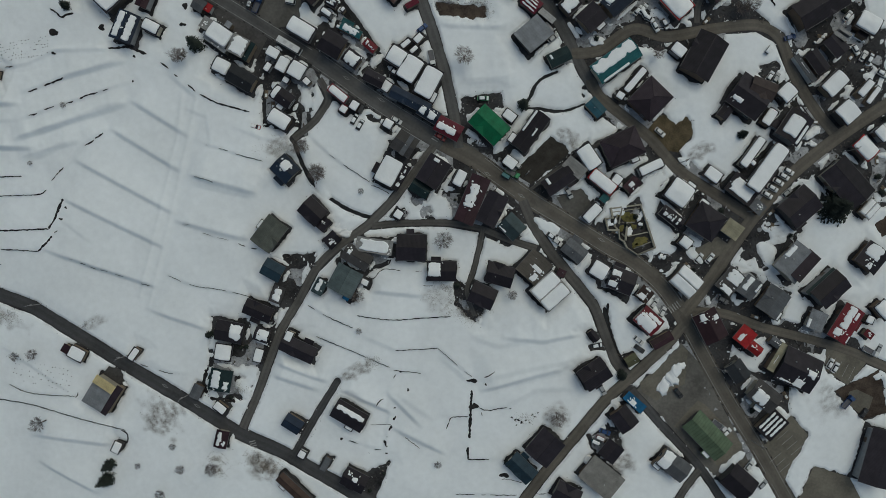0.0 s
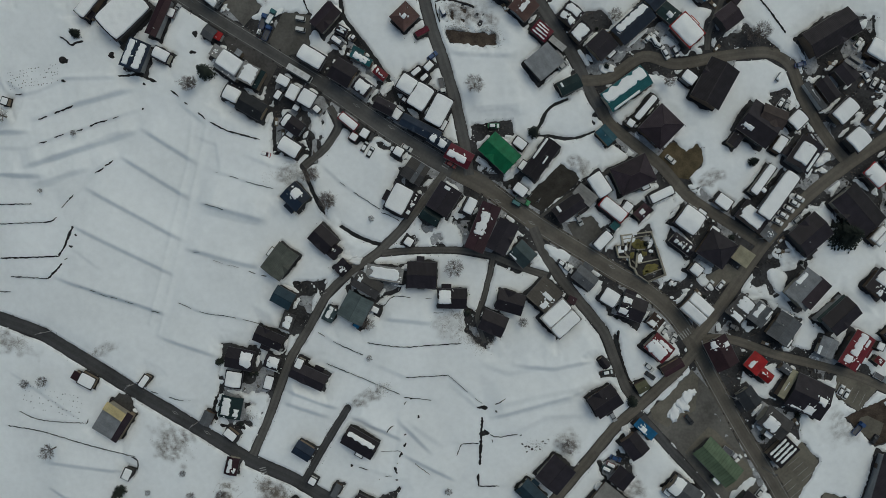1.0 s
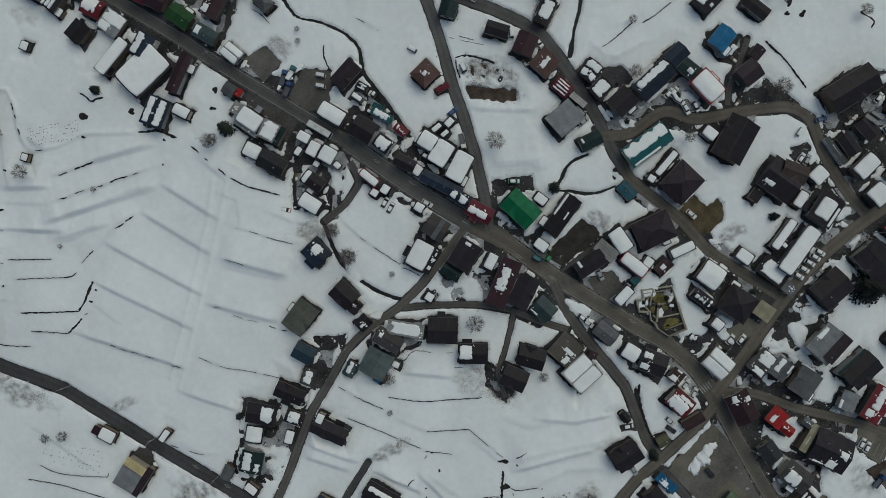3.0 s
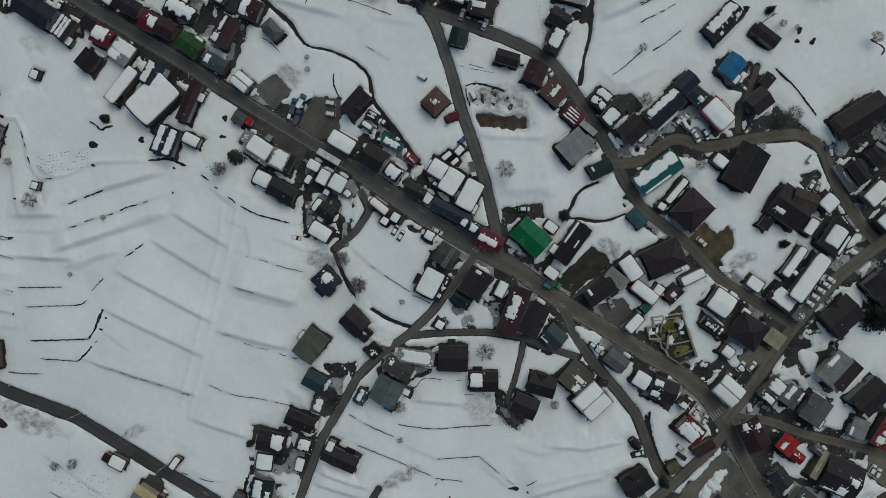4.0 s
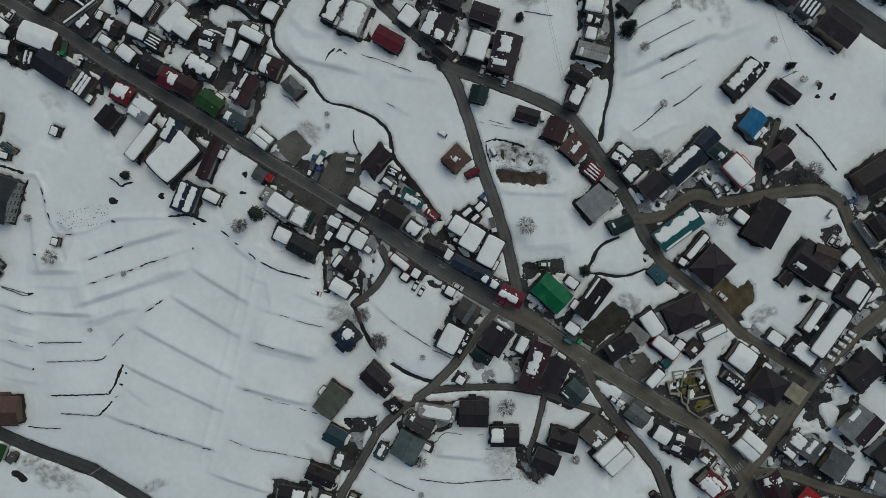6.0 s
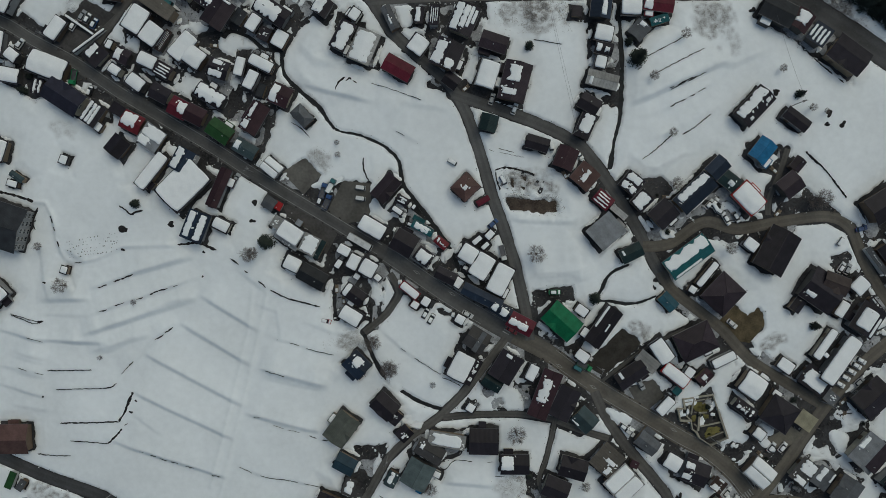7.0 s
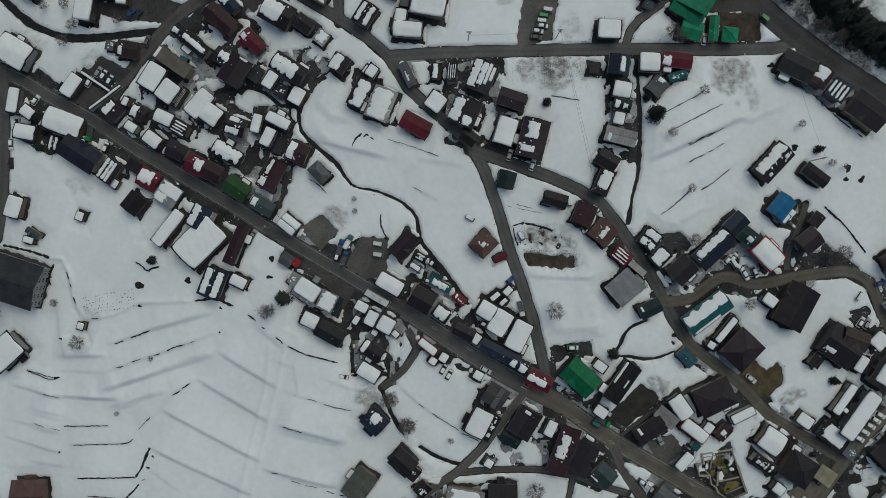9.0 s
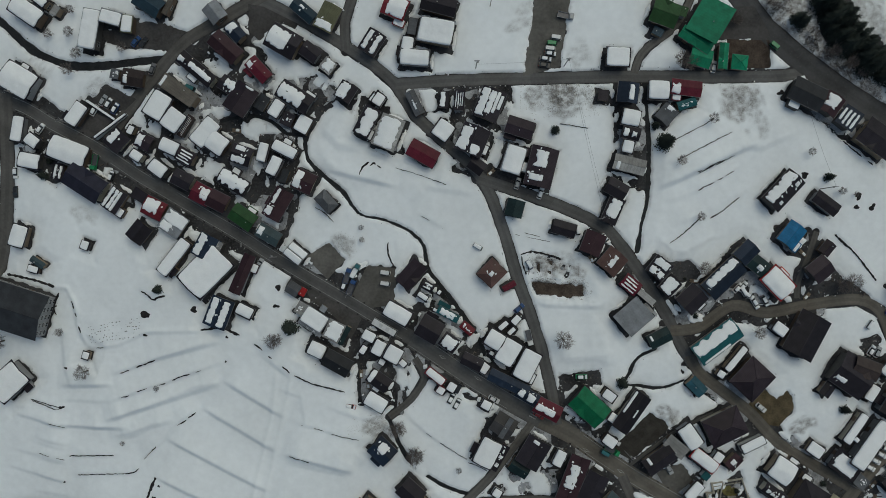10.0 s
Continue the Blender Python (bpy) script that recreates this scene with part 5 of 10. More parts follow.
house(117.8, -18.8, 10.1, 8.5, -125, 4.2, "y", "N", "g")
house(125.0, -4.7, 12.3, 9.9, -133, 4.7, "y3", "X", "g")
snow_bed(-4.4, 0.7, -5.2, -3.1)
house(137.9, -14.3, 12.4, 8.2, -138, 4.7, "k", "N", "g")
house(134.7, -11.6, 13.2, 1.9, -138, 4.0, "t3", "N", "s")
house(134.0, -25.7, 7.1, 6.1, -113, 3.4, "y3", "X", "g")
snow_bed(0.2, 3.9, -3.1, -2.0)
house(143.7, -26.7, 13.6, 7.5, -122, 4.7, "r", "X", "g")
snow_bed(-6.8, 2.2, -2.0, 0.7)
snow_bed(2.7, 5.5, -2.7, -0.2)
snow_bed(-5.6, -2.6, 1.1, 2.3)
snow_bed(3.3, 6.0, 3.0, 4.6)
house(153.6, -25.4, 3.1, 3.0, -115, 2.6, "k", "F", "f")
house(153.4, -30.7, 2.6, 3.3, -127, 2.6, "r", "P", "f")
house(152.5, -3.1, 9.2, 8.6, -129, 4.2, "k", "X", "g")
snow_bed(-4.9, 0.5, -3.4, 1.9)
snow_bed(2.0, 4.4, -0.8, 1.5)
house(157.5, -21.7, 5.2, 6.5, -139, 4.2, "k", "F", "g")
house(95.6, -27.5, 8.8, 11.4, -153, 4.2, "m", "X", "g")
snow_bed(-5.3, -2.7, -2.3, -0.1)
snow_bed(-3.0, -1.1, 1.9, 4.0)
house(108.2, -31.3, 6.7, 6.3, -130, 3.8, "c2", "X", "g")
snow_bed(-0.4, 2.6, -1.8, -0.4)
house(111.5, -35.3, 3.7, 6.4, -129, 3.6, "c2", "P", "g")
house(119.8, -33.6, 3.1, 4.2, -128, 2.6, "y", "P", "g")
house(127.4, -43.2, 12.6, 14.2, -115, 4.7, "k", "X", "g")
snow_bed(-5.1, -0.9, -8.6, -5.3)
snow_bed(-0.0, 3.4, -6.1, -2.9)
snow_bed(1.2, 4.7, -9.2, -7.4)
snow_bed(2.7, 5.8, -1.3, 1.7)
house(120.3, -38.9, 11.2, 2.6, -121, 3.5, "e", "P", "s")
house(105.9, -43.9, 6.5, 7.1, -145, 4.2, "q", "N", "g")
house(115.7, -52.9, 7.9, 10.9, -128, 4.2, "y2", "X", "g")
snow_bed(-3.6, 1.7, -3.6, 1.1)
house(119.4, -63.9, 9.9, 6.7, -136, 3.0, "k", "L", "s")
house(95.9, -67.6, 9.1, 17.3, -136, 3.4, "g3", "N", "g")
house(107.4, -84.7, 9.4, 11.1, -132, 4.7, "k", "N", "g")
house(158.0, -75.6, 20.5, 11.4, -106, 5.1, "k", "N", "g")
house(-112.5, 78.6, 10.7, 8.1, -112, 4.7, "n", "T", "g")
house(-103.6, 78.9, 4.4, 6.4, -117, 3.5, "k", "F", "g")
house(-78.6, 64.9, 5.2, 6.5, -117, 3.4, "q", "F", "g")
house(-71.3, 60.3, 6.3, 10.0, -120, 4.7, "q", "N", "g")
house(-49.8, 77.3, 6.0, 9.8, -121, 4.2, "k", "F", "g")
house(-38.8, 71.7, 7.9, 8.3, -121, 4.7, "k", "N", "g")
house(-32.3, 76.8, 2.9, 8.1, -119, 3.8, "t", "X", "g")
snow_bed(-3.0, 2.4, -1.5, 1.2)
house(-36.5, 78.2, 1.5, 2.2, -114, 3.0, "k", "F", "f")
house(-39.2, 86.6, 2.9, 4.3, -120, 3.4, "k", "T", "g")
house(-35.3, 84.3, 2.0, 1.7, -128, 2.8, "k", "F", "f")
house(-17.4, 62.7, 1.9, 2.2, -123, 2.6, "k", "F", "f")
house(-32.0, 66.9, 5.3, 6.3, -127, 4.2, "k", "X", "g")
snow_bed(-2.4, 2.3, -2.3, 2.0)
house(-41.1, 83.2, 2.1, 4.3, -125, 3.4, "k", "F", "g")
house(-25.7, 71.7, 3.1, 5.1, -131, 3.0, "r", "M", "g")
house(-24.2, 60.0, 4.4, 7.6, -117, 4.2, "k", "N", "g")
house(-20.4, 57.9, 4.2, 4.6, -126, 3.0, "k", "F", "f")
house(-11.6, 52.4, 4.4, 15.1, -117, 4.2, "n", "N", "g")
house(-5.1, 47.8, 4.6, 8.1, -122, 4.2, "n", "M", "g")
house(2.0, 42.7, 5.9, 9.6, -118, 3.4, "c", "X", "g")
snow_bed(-4.2, 2.9, -1.8, 0.7)
house(-16.3, 67.6, 6.4, 6.6, -122, 4.2, "k", "F", "g")
house(-11.6, 63.4, 9.2, 7.0, -122, 4.2, "k", "F", "g")
house(-5.1, 58.6, 11.2, 6.8, -118, 4.2, "k", "F", "g")
house(-60.1, 69.5, 3.8, 4.8, -119, 3.5, "k", "F", "f")
house(-56.8, 65.2, 5.7, 4.5, -118, 3.4, "k", "F", "g")
house(-51.7, 63.1, 6.1, 6.0, -120, 4.2, "k", "F", "g")
house(-62.3, 64.7, 3.5, 2.7, -123, 2.8, "k", "F", "f")
house(-55.8, 60.1, 2.3, 2.8, -122, 2.6, "k", "F", "f")
house(-48.4, 59.6, 2.4, 3.1, -133, 2.6, "k", "F", "f")
house(-56.9, 53.9, 5.3, 8.2, -126, 4.2, "k", "X", "g")
snow_bed(-3.7, -1.9, -2.8, 2.7)
house(-58.1, 46.2, 5.6, 8.1, -122, 3.8, "k", "F", "g")
house(-56.3, 28.6, 7.6, 8.1, -135, 4.2, "n", "X", "g")
snow_bed(-2.2, 1.1, -0.8, 3.1)
house(-62.3, 5.5, 11.6, 8.5, -127, 4.7, "o2", "N", "g")
house(-46.6, 13.5, 7.3, 8.7, -133, 4.2, "k", "N", "g")
house(-43.1, 9.1, 4.9, 4.3, -132, 3.0, "k", "P", "g")
house(-39.9, 3.3, 5.2, 5.0, -136, 3.0, "k", "P", "g")
house(-37.1, 55.0, 3.3, 7.8, -129, 3.5, "r", "F", "g")
house(-35.3, 49.9, 3.0, 2.9, -123, 2.8, "r", "F", "f")
house(-31.6, 50.9, 3.5, 3.3, -122, 3.0, "k", "F", "f")
house(-19.5, 44.5, 3.6, 3.8, -120, 3.0, "k", "F", "g")
house(-13.5, 37.3, 7.5, 7.9, -123, 3.8, "y2", "N", "g")
# light panel on the roof of the house above, added as its own box
house(-12.8, 36.5, 7.8, 1.8, -123, 4.9, "y", "N", "s")
house(-15.0, 25.4, 10.0, 2.8, -121, 3.0, "k", "S", "f")
house(-19.4, 27.6, 10.1, 7.5, -118, 4.2, "k", "F", "g")
house(-3.4, 27.4, 10.5, 8.6, -122, 4.2, "k", "X", "g")
snow_bed(-4.6, -3.4, -2.1, 0.1)
house(-8.0, 21.8, 5.4, 7.2, -122, 3.0, "t3", "N", "g")
house(5.9, 25.1, 6.3, 3.9, -118, 3.4, "k", "F", "g")
house(10.4, 17.5, 17.6, 7.1, -112, 4.2, "m", "X", "g")
snow_bed(-5.5, 3.0, -2.6, 1.1)
house(17.3, 14.2, 11.8, 7.6, -117, 4.2, "k", "N", "g")
house(24.6, 8.0, 7.1, 7.8, -135, 3.4, "t2", "X", "g")
snow_bed(-3.4, -0.1, -4.2, -2.7)
house(-16.0, 12.4, 3.4, 3.6, -123, 2.6, "k", "F", "f")
house(16.3, 43.6, 8.8, 12.6, -133, 4.7, "G", "N", "g")
house(23.7, 30.9, 4.0, 5.2, -127, 2.8, "k", "F", "f")
house(23.6, 47.1, 3.7, 5.0, -126, 3.0, "k", "F", "f")
house(30.9, 41.4, 15.2, 6.2, -126, 4.2, "k", "X", "g")
snow_bed(-7.2, 1.5, -2.9, -2.1)
snow_bed(-2.0, 1.2, 1.0, 1.6)
house(31.6, 75.0, 10.8, 9.2, -140, 4.2, "y3", "N", "s")
house(36.4, 81.5, 2.3, 6.5, -132, 3.0, "l", "N", "s")
house(60.4, 65.7, 17.4, 7.8, -144, 4.2, "t", "X", "g")
snow_bed(-9.1, 9.1, -3.8, 0.8)
snow_bed(-3.3, 7.8, 3.0, 3.9)
house(72.5, 52.5, 12.2, 10.8, -134, 4.7, "p", "N", "h")
house(53.9, 49.9, 4.6, 6.6, -137, 3.0, "b2", "N", "g")
house(63.2, 35.9, 13.6, 10.4, -155, 4.7, "p", "N", "h")
house(46.6, 28.8, 4.8, 8.0, -131, 3.4, "l", "N", "s")
house(40.9, 24.3, 11.4, 6.2, -146, 3.8, "k", "X", "g")
snow_bed(2.8, 3.9, -3.7, -0.5)
house(51.5, 32.5, 6.0, 9.1, -146, 3.8, "k", "F", "g")
house(56.5, 23.8, 4.6, 10.5, -129, 3.5, "c2", "F", "g")
house(61.7, 24.6, 3.7, 3.8, -126, 3.0, "k", "F", "f")
house(67.1, 22.8, 5.6, 4.0, -135, 3.0, "m", "X", "g")
snow_bed(-0.9, 1.2, -1.1, 0.8)
house(73.7, 29.0, 9.2, 3.6, -155, 3.0, "k", "F", "g")
house(53.0, 12.8, 7.2, 4.1, -134, 3.4, "k", "F", "g")
house(57.3, 18.0, 2.7, 2.7, -132, 3.0, "t", "N", "f")
house(83.5, 20.0, 8.6, 8.8, -126, 4.2, "k", "F", "g")
house(81.2, 11.4, 4.1, 9.1, -128, 3.5, "k", "S", "g")
house(93.1, 9.7, 10.3, 11.1, -124, 4.7, "k", "N", "h")
house(102.8, 7.0, 5.8, 6.3, -127, 3.4, "e", "N", "s")
house(86.3, 2.4, 4.1, 4.6, -128, 3.5, "k", "F", "g")
house(96.1, 26.4, 4.7, 6.2, -126, 2.0, "k", "F", "f")
house(91.1, 67.4, 15.4, 11.1, 61, 4.5, "k", "N", "g")
house(82.5, 69.8, 4.4, 5.4, -128, 3.5, "k", "F", "f")
house(107.3, 53.3, 12.3, 12.8, -125, 4.7, "k", "X", "g")
snow_bed(-5.2, -1.4, -4.3, -2.6)
house(99.2, 48.2, 5.1, 3.8, -127, 3.4, "k", "N", "g")
house(120.6, 54.8, 6.3, 5.6, -135, 4.2, "k", "F", "g")
house(115.2, 46.6, 6.4, 3.6, -124, 3.0, "k", "F", "g")
house(123.2, 42.8, 11.1, 9.0, -124, 4.7, "k", "I", "g")
house(114.2, 28.4, 19.1, 5.9, -126, 4.7, "k", "F", "g")
house(109.3, 34.1, 12.3, 3.4, -126, 3.4, "k", "F", "g")
house(106.1, 21.2, 7.7, 11.0, -127, 3.4, "k", "X", "f")
snow_bed(-2.8, 2.8, -4.4, 4.2)
house(109.4, 30.4, 2.2, 2.4, -134, 3.8, "k", "F", "f")
house(111.8, 15.0, 4.3, 4.9, -132, 3.0, "y", "P", "f")
house(142.6, 23.4, 11.0, 16.6, -139, 4.7, "k", "N", "g")
house(126.3, 15.0, 12.4, 10.4, -139, 4.2, "k", "N", "g")
house(151.5, 14.2, 6.7, 4.6, -132, 3.4, "l", "F", "g")
house(148.8, 35.5, 5.9, 8.2, -136, 4.2, "c2", "F", "g")
house(155.1, 40.8, 4.4, 5.7, -138, 3.4, "k", "F", "g")
house(142.0, 47.9, 7.3, 7.2, -138, 4.2, "k", "F", "g")
house(148.4, 56.4, 7.0, 2.9, -131, 3.8, "k", "F", "g")
house(151.7, 54.2, 7.4, 2.1, -127, 3.0, "k", "F", "f")
house(127.4, 47.7, 2.0, 7.0, -143, 3.0, "k", "T", "f")
house(137.4, 58.0, 9.3, 6.2, -136, 3.8, "k", "F", "g")
house(137.0, 71.0, 5.9, 7.6, -139, 4.7, "k", "N", "g")
house(137.9, 74.0, 1.5, 4.7, -129, 4.9, "l", "N", "s")
house(140.0, 75.3, 1.2, 4.4, -128, 4.9, "l", "N", "s")
house(130.8, 65.5, 5.0, 8.3, -144, 4.2, "k", "N", "g")
house(127.1, 63.5, 11.3, 2.0, -54, 3.0, "y", "P", "s")
house(131.1, 84.6, 18.7, 9.8, -149, 5.1, "k", "N", "g")
house(148.5, 78.8, 6.7, 8.2, -120, 4.2, "k", "F", "g")
house(-175.7, 183.9, 6.7, 11.9, -126, 4.2, "k", "F", "g")
house(-165.9, 184.1, 3.6, 2.4, -123, 3.4, "l", "N", "f")
house(-171.3, 187.9, 3.6, 7.1, -130, 4.0, "k", "F", "g")
house(-153.4, 177.0, 13.8, 6.1, -101, 5.0, "y3", "F", "f")
house(-145.8, 180.6, 7.5, 4.9, 164, 5.0, "y3", "F", "f")
house(-140.6, 178.5, 6.1, 4.1, -98, 4.0, "o", "F", "f")
house(-132.5, 185.2, 6.6, 10.0, -125, 4.5, "n2", "N", "g")
# beige timber wall, built as a flat-roofed box
house(-126.2, 184.5, 6.8, 1.7, -118, 3.4, "w2", "N", "f")
house(-109.9, 181.4, 6.0, 6.7, -143, 4.2, "y3", "N", "g")
# snow-topped wall, built as a very narrow shed
house(-149.2, 144.5, 14.3, 1.2, -144, 2.0, "k", "F", "f")
house(-180.1, 160.6, 9.8, 12.4, -122, 4.2, "k", "F", "g")
house(-139.6, 160.4, 5.8, 7.6, -101, 3.4, "w3", "X", "g")
snow_bed(-3.1, -1.7, -2.3, 0.8)
house(-146.3, 162.2, 3.5, 3.0, -103, 2.6, "y", "P", "f")
house(-160.3, 148.7, 8.5, 5.1, -126, 3.5, "k", "F", "g")
# second arm of the snow-topped wall, built the same way
house(-152.6, 150.2, 1.2, 12.5, -125, 1.6, "k", "F", "f")
# stack of brown lumber, built as a lean-to shed
house(-122.2, 143.7, 8.3, 2.7, -124, 2.6, "w3", "L", "s")
house(-181.8, 144.1, 9.3, 4.2, -100, 3.4, "k", "F", "g")
house(-176.6, 139.9, 4.4, 5.3, -128, 3.4, "k", "F", "g")
house(-178.2, 133.0, 5.6, 7.8, -102, 3.4, "k", "F", "g")
house(-163.9, 135.7, 8.4, 14.2, -112, 3.6, "k", "F", "g")
house(-168.4, 129.1, 5.9, 3.9, -105, 2.6, "k", "T", "f")
house(-157.9, 124.8, 8.6, 14.3, -124, 4.7, "v", "N", "g")
house(-148.0, 118.6, 8.3, 6.1, -125, 4.2, "k", "X", "g")
snow_bed(-3.9, 3.8, -3.0, -1.4)
snow_bed(-3.8, 3.6, -1.0, 0.4)
snow_bed(-3.8, 3.8, 0.6, 1.5)
house(-139.5, 120.2, 3.9, 5.2, -124, 3.0, "k", "N", "f")
house(-134.1, 115.5, 6.6, 7.7, -118, 3.8, "r", "X", "g")
snow_bed(-3.5, 1.6, -2.0, 3.1)
house(-139.9, 107.2, 7.1, 6.7, -130, 3.8, "k", "N", "g")
house(-127.7, 110.1, 8.2, 8.4, -126, 3.4, "y3", "X", "f")
snow_bed(-3.9, 0.6, -3.9, 3.9)
snow_bed(0.8, 3.9, -3.9, 0.4)
house(-130.9, 150.6, 9.7, 7.3, -123, 4.7, "k", "F", "g")
house(-125.6, 145.5, 7.7, 7.2, -127, 4.7, "k", "F", "g")
house(-123.6, 155.6, 5.1, 14.7, -126, 3.8, "w2", "X", "s")
snow_bed(-1.9, 2.2, -6.9, -5.8)
house(-117.1, 162.6, 4.7, 14.6, -131, 4.2, "k", "X", "g")
snow_bed(-7.0, -4.8, -1.6, 0.4)
snow_bed(-3.0, 6.4, -1.0, 1.0)
house(-106.5, 169.5, 6.3, 11.5, -133, 4.7, "m", "N", "g")
house(-115.0, 141.1, 10.6, 6.1, -132, 4.2, "k", "F", "g")
house(-110.9, 137.2, 7.0, 7.3, -126, 4.2, "k", "F", "g")
house(-146.4, 139.4, 7.1, 6.6, -134, 3.4, "k", "X", "g")
snow_bed(-2.8, 2.3, -3.2, -0.0)
house(-141.5, 142.9, 3.3, 2.6, -118, 3.0, "k", "F", "f")
house(-136.8, 138.6, 5.2, 5.7, -118, 3.4, "p", "X", "g")
snow_bed(-2.9, -0.2, -2.2, 2.3)
house(-139.6, 133.8, 3.7, 4.5, -125, 3.8, "k", "F", "g")
house(-132.0, 129.1, 4.8, 6.8, -128, 4.2, "k", "F", "g")
house(-127.6, 136.6, 5.1, 6.9, -116, 4.2, "k", "F", "g")
house(-122.1, 133.0, 4.9, 6.3, -121, 4.2, "p", "L", "g")
house(-123.5, 125.1, 5.5, 7.2, -119, 4.2, "k", "N", "g")
house(-117.1, 120.0, 6.6, 7.1, -119, 3.8, "c", "X", "g")
snow_bed(-0.6, 3.2, -1.4, 2.6)
house(-111.4, 117.5, 6.3, 7.1, -118, 4.2, "m", "N", "g")
house(-105.7, 124.0, 5.6, 11.0, -122, 4.2, "k", "X", "g")
snow_bed(-5.2, 5.2, -2.5, 2.5)
house(-127.7, 98.4, 14.7, 4.6, -129, 4.2, "k", "F", "g")
house(-116.1, 101.6, 8.5, 8.0, -119, 4.2, "n", "X", "g")
snow_bed(-4.0, 3.7, -3.8, -0.8)
# light grey wall of the navy-roofed house, built as a flat box
house(-112.5, 99.8, 7.6, 1.8, -119, 4.6, "l", "N", "f")
house(-116.5, 93.2, 17.3, 11.9, -136, 4.7, "k", "F", "g")
house(-183.6, 106.8, 8.3, 5.7, -108, 3.8, "k", "F", "g")
house(-103.8, 92.0, 14.6, 4.2, -114, 4.2, "m", "N", "g")
house(-79.0, 75.7, 6.4, 8.9, -124, 4.2, "y3", "F", "f")
house(-80.8, 72.5, 1.4, 9.5, -126, 3.6, "y3", "P", "f")
house(-83.7, 79.7, 4.4, 3.3, -122, 4.0, "l", "P", "f")
house(-75.8, 79.3, 2.2, 2.3, -125, 3.4, "y3", "N", "f")
house(-72.1, 71.6, 7.0, 6.2, -117, 4.8, "l", "X", "f")
snow_bed(-3.0, 3.0, -2.6, 2.8)
house(-68.7, 69.8, 7.0, 1.9, -119, 3.6, "t3", "L", "s")
house(-86.3, 86.4, 4.5, 4.6, -124, 3.0, "y", "N", "g")
house(-83.1, 85.4, 3.0, 2.6, -120, 2.8, "c2", "N", "f")
house(-84.9, 98.8, 5.5, 7.2, -130, 3.8, "l", "F", "g")
house(-44.8, 90.9, 10.1, 6.1, -132, 4.2, "p", "N", "g")
house(-103.2, 174.7, 4.6, 6.7, -138, 4.2, "n", "X", "g")
snow_bed(-3.2, -0.6, -1.9, 2.3)
house(-86.6, 171.0, 8.7, 11.2, -121, 4.7, "k", "X", "g")
snow_bed(-5.5, 1.8, -3.2, 3.4)
house(-77.7, 167.4, 5.2, 6.7, -128, 3.8, "k", "N", "g")
house(-71.9, 162.7, 4.8, 4.6, -129, 3.4, "l", "X", "g")
snow_bed(-2.1, 1.7, -1.6, 2.0)
house(-71.4, 178.7, 9.4, 6.7, -118, 4.2, "o", "X", "g")
snow_bed(1.6, 4.3, -3.5, 3.5)
house(-79.6, 181.2, 4.5, 9.2, -132, 3.8, "n2", "P", "g")
house(-95.6, 161.9, 4.9, 9.2, -138, 3.8, "c", "X", "g")
snow_bed(-4.3, -2.3, -1.9, 0.2)
house(-101.8, 151.9, 10.4, 8.4, -124, 5.0, "p", "X", "g")
snow_bed(-6.7, -4.3, -0.6, 2.4)
house(-106.0, 156.7, 5.1, 6.7, -125, 4.2, "k", "X", "g")
snow_bed(-1.6, 2.8, -1.0, 2.8)
house(-95.0, 150.9, 5.5, 3.8, -124, 3.6, "q", "N", "g")
house(-83.4, 152.4, 6.6, 12.5, -124, 4.2, "k", "X", "g")
snow_bed(-5.9, 3.2, -2.8, 2.5)
house(-90.0, 148.6, 6.3, 4.6, -124, 3.8, "k", "F", "g")
house(-81.1, 143.3, 6.2, 5.3, -120, 2.8, "k", "F", "f")
house(-86.4, 145.1, 4.7, 4.2, -117, 2.8, "k", "P", "f")
house(-65.9, 153.7, 6.3, 6.1, -123, 3.8, "k", "X", "g")
snow_bed(-2.8, 2.8, -2.7, 0.8)
house(-58.9, 143.5, 10.5, 5.6, -118, 4.2, "k", "X", "g")
snow_bed(-4.5, 5.0, -1.9, 3.1)
house(-56.3, 151.4, 3.4, 2.9, -130, 2.6, "k", "F", "f")
house(-51.6, 139.5, 11.4, 8.2, -113, 4.7, "l", "X", "g")
snow_bed(-5.0, 6.2, -3.7, 3.0)
house(-39.9, 132.3, 6.1, 10.6, -120, 3.8, "c", "N", "g")
house(-56.5, 169.9, 8.4, 6.5, -123, 4.2, "k", "T", "g")
house(-48.3, 181.5, 7.2, 8.4, -113, 4.2, "r", "X", "g")
snow_bed(-2.6, 3.7, -3.3, 3.3)
house(-33.6, 181.9, 5.8, 12.1, -106, 4.2, "k", "N", "g")
house(-34.8, 173.0, 8.6, 12.0, -103, 4.2, "y3", "F", "s")
house(-44.7, 167.9, 8.3, 4.3, -102, 3.4, "k", "F", "g")
house(-42.0, 164.6, 5.7, 10.2, -95, 4.2, "y", "F", "g")
house(-42.7, 175.4, 5.7, 2.9, -101, 3.0, "y", "N", "f")
house(-42.4, 149.6, 8.9, 3.5, -65, 3.0, "y", "P", "g")
house(-32.4, 150.6, 5.9, 3.3, -97, 2.6, "k", "X", "f")
snow_bed(-2.6, 2.4, -1.4, 0.4)
house(-27.1, 150.2, 7.1, 3.5, -96, 3.0, "k", "L", "s")
house(-54.8, 151.1, 4.6, 4.0, -125, 3.0, "k", "F", "f")
house(-102.5, 133.0, 6.5, 7.1, -110, 4.2, "k", "X", "g")
snow_bed(-2.5, 1.0, 1.4, 3.4)
snow_bed(-2.9, 1.7, -3.0, -0.6)
house(-95.2, 134.0, 6.8, 3.7, -105, 3.4, "k", "F", "g")
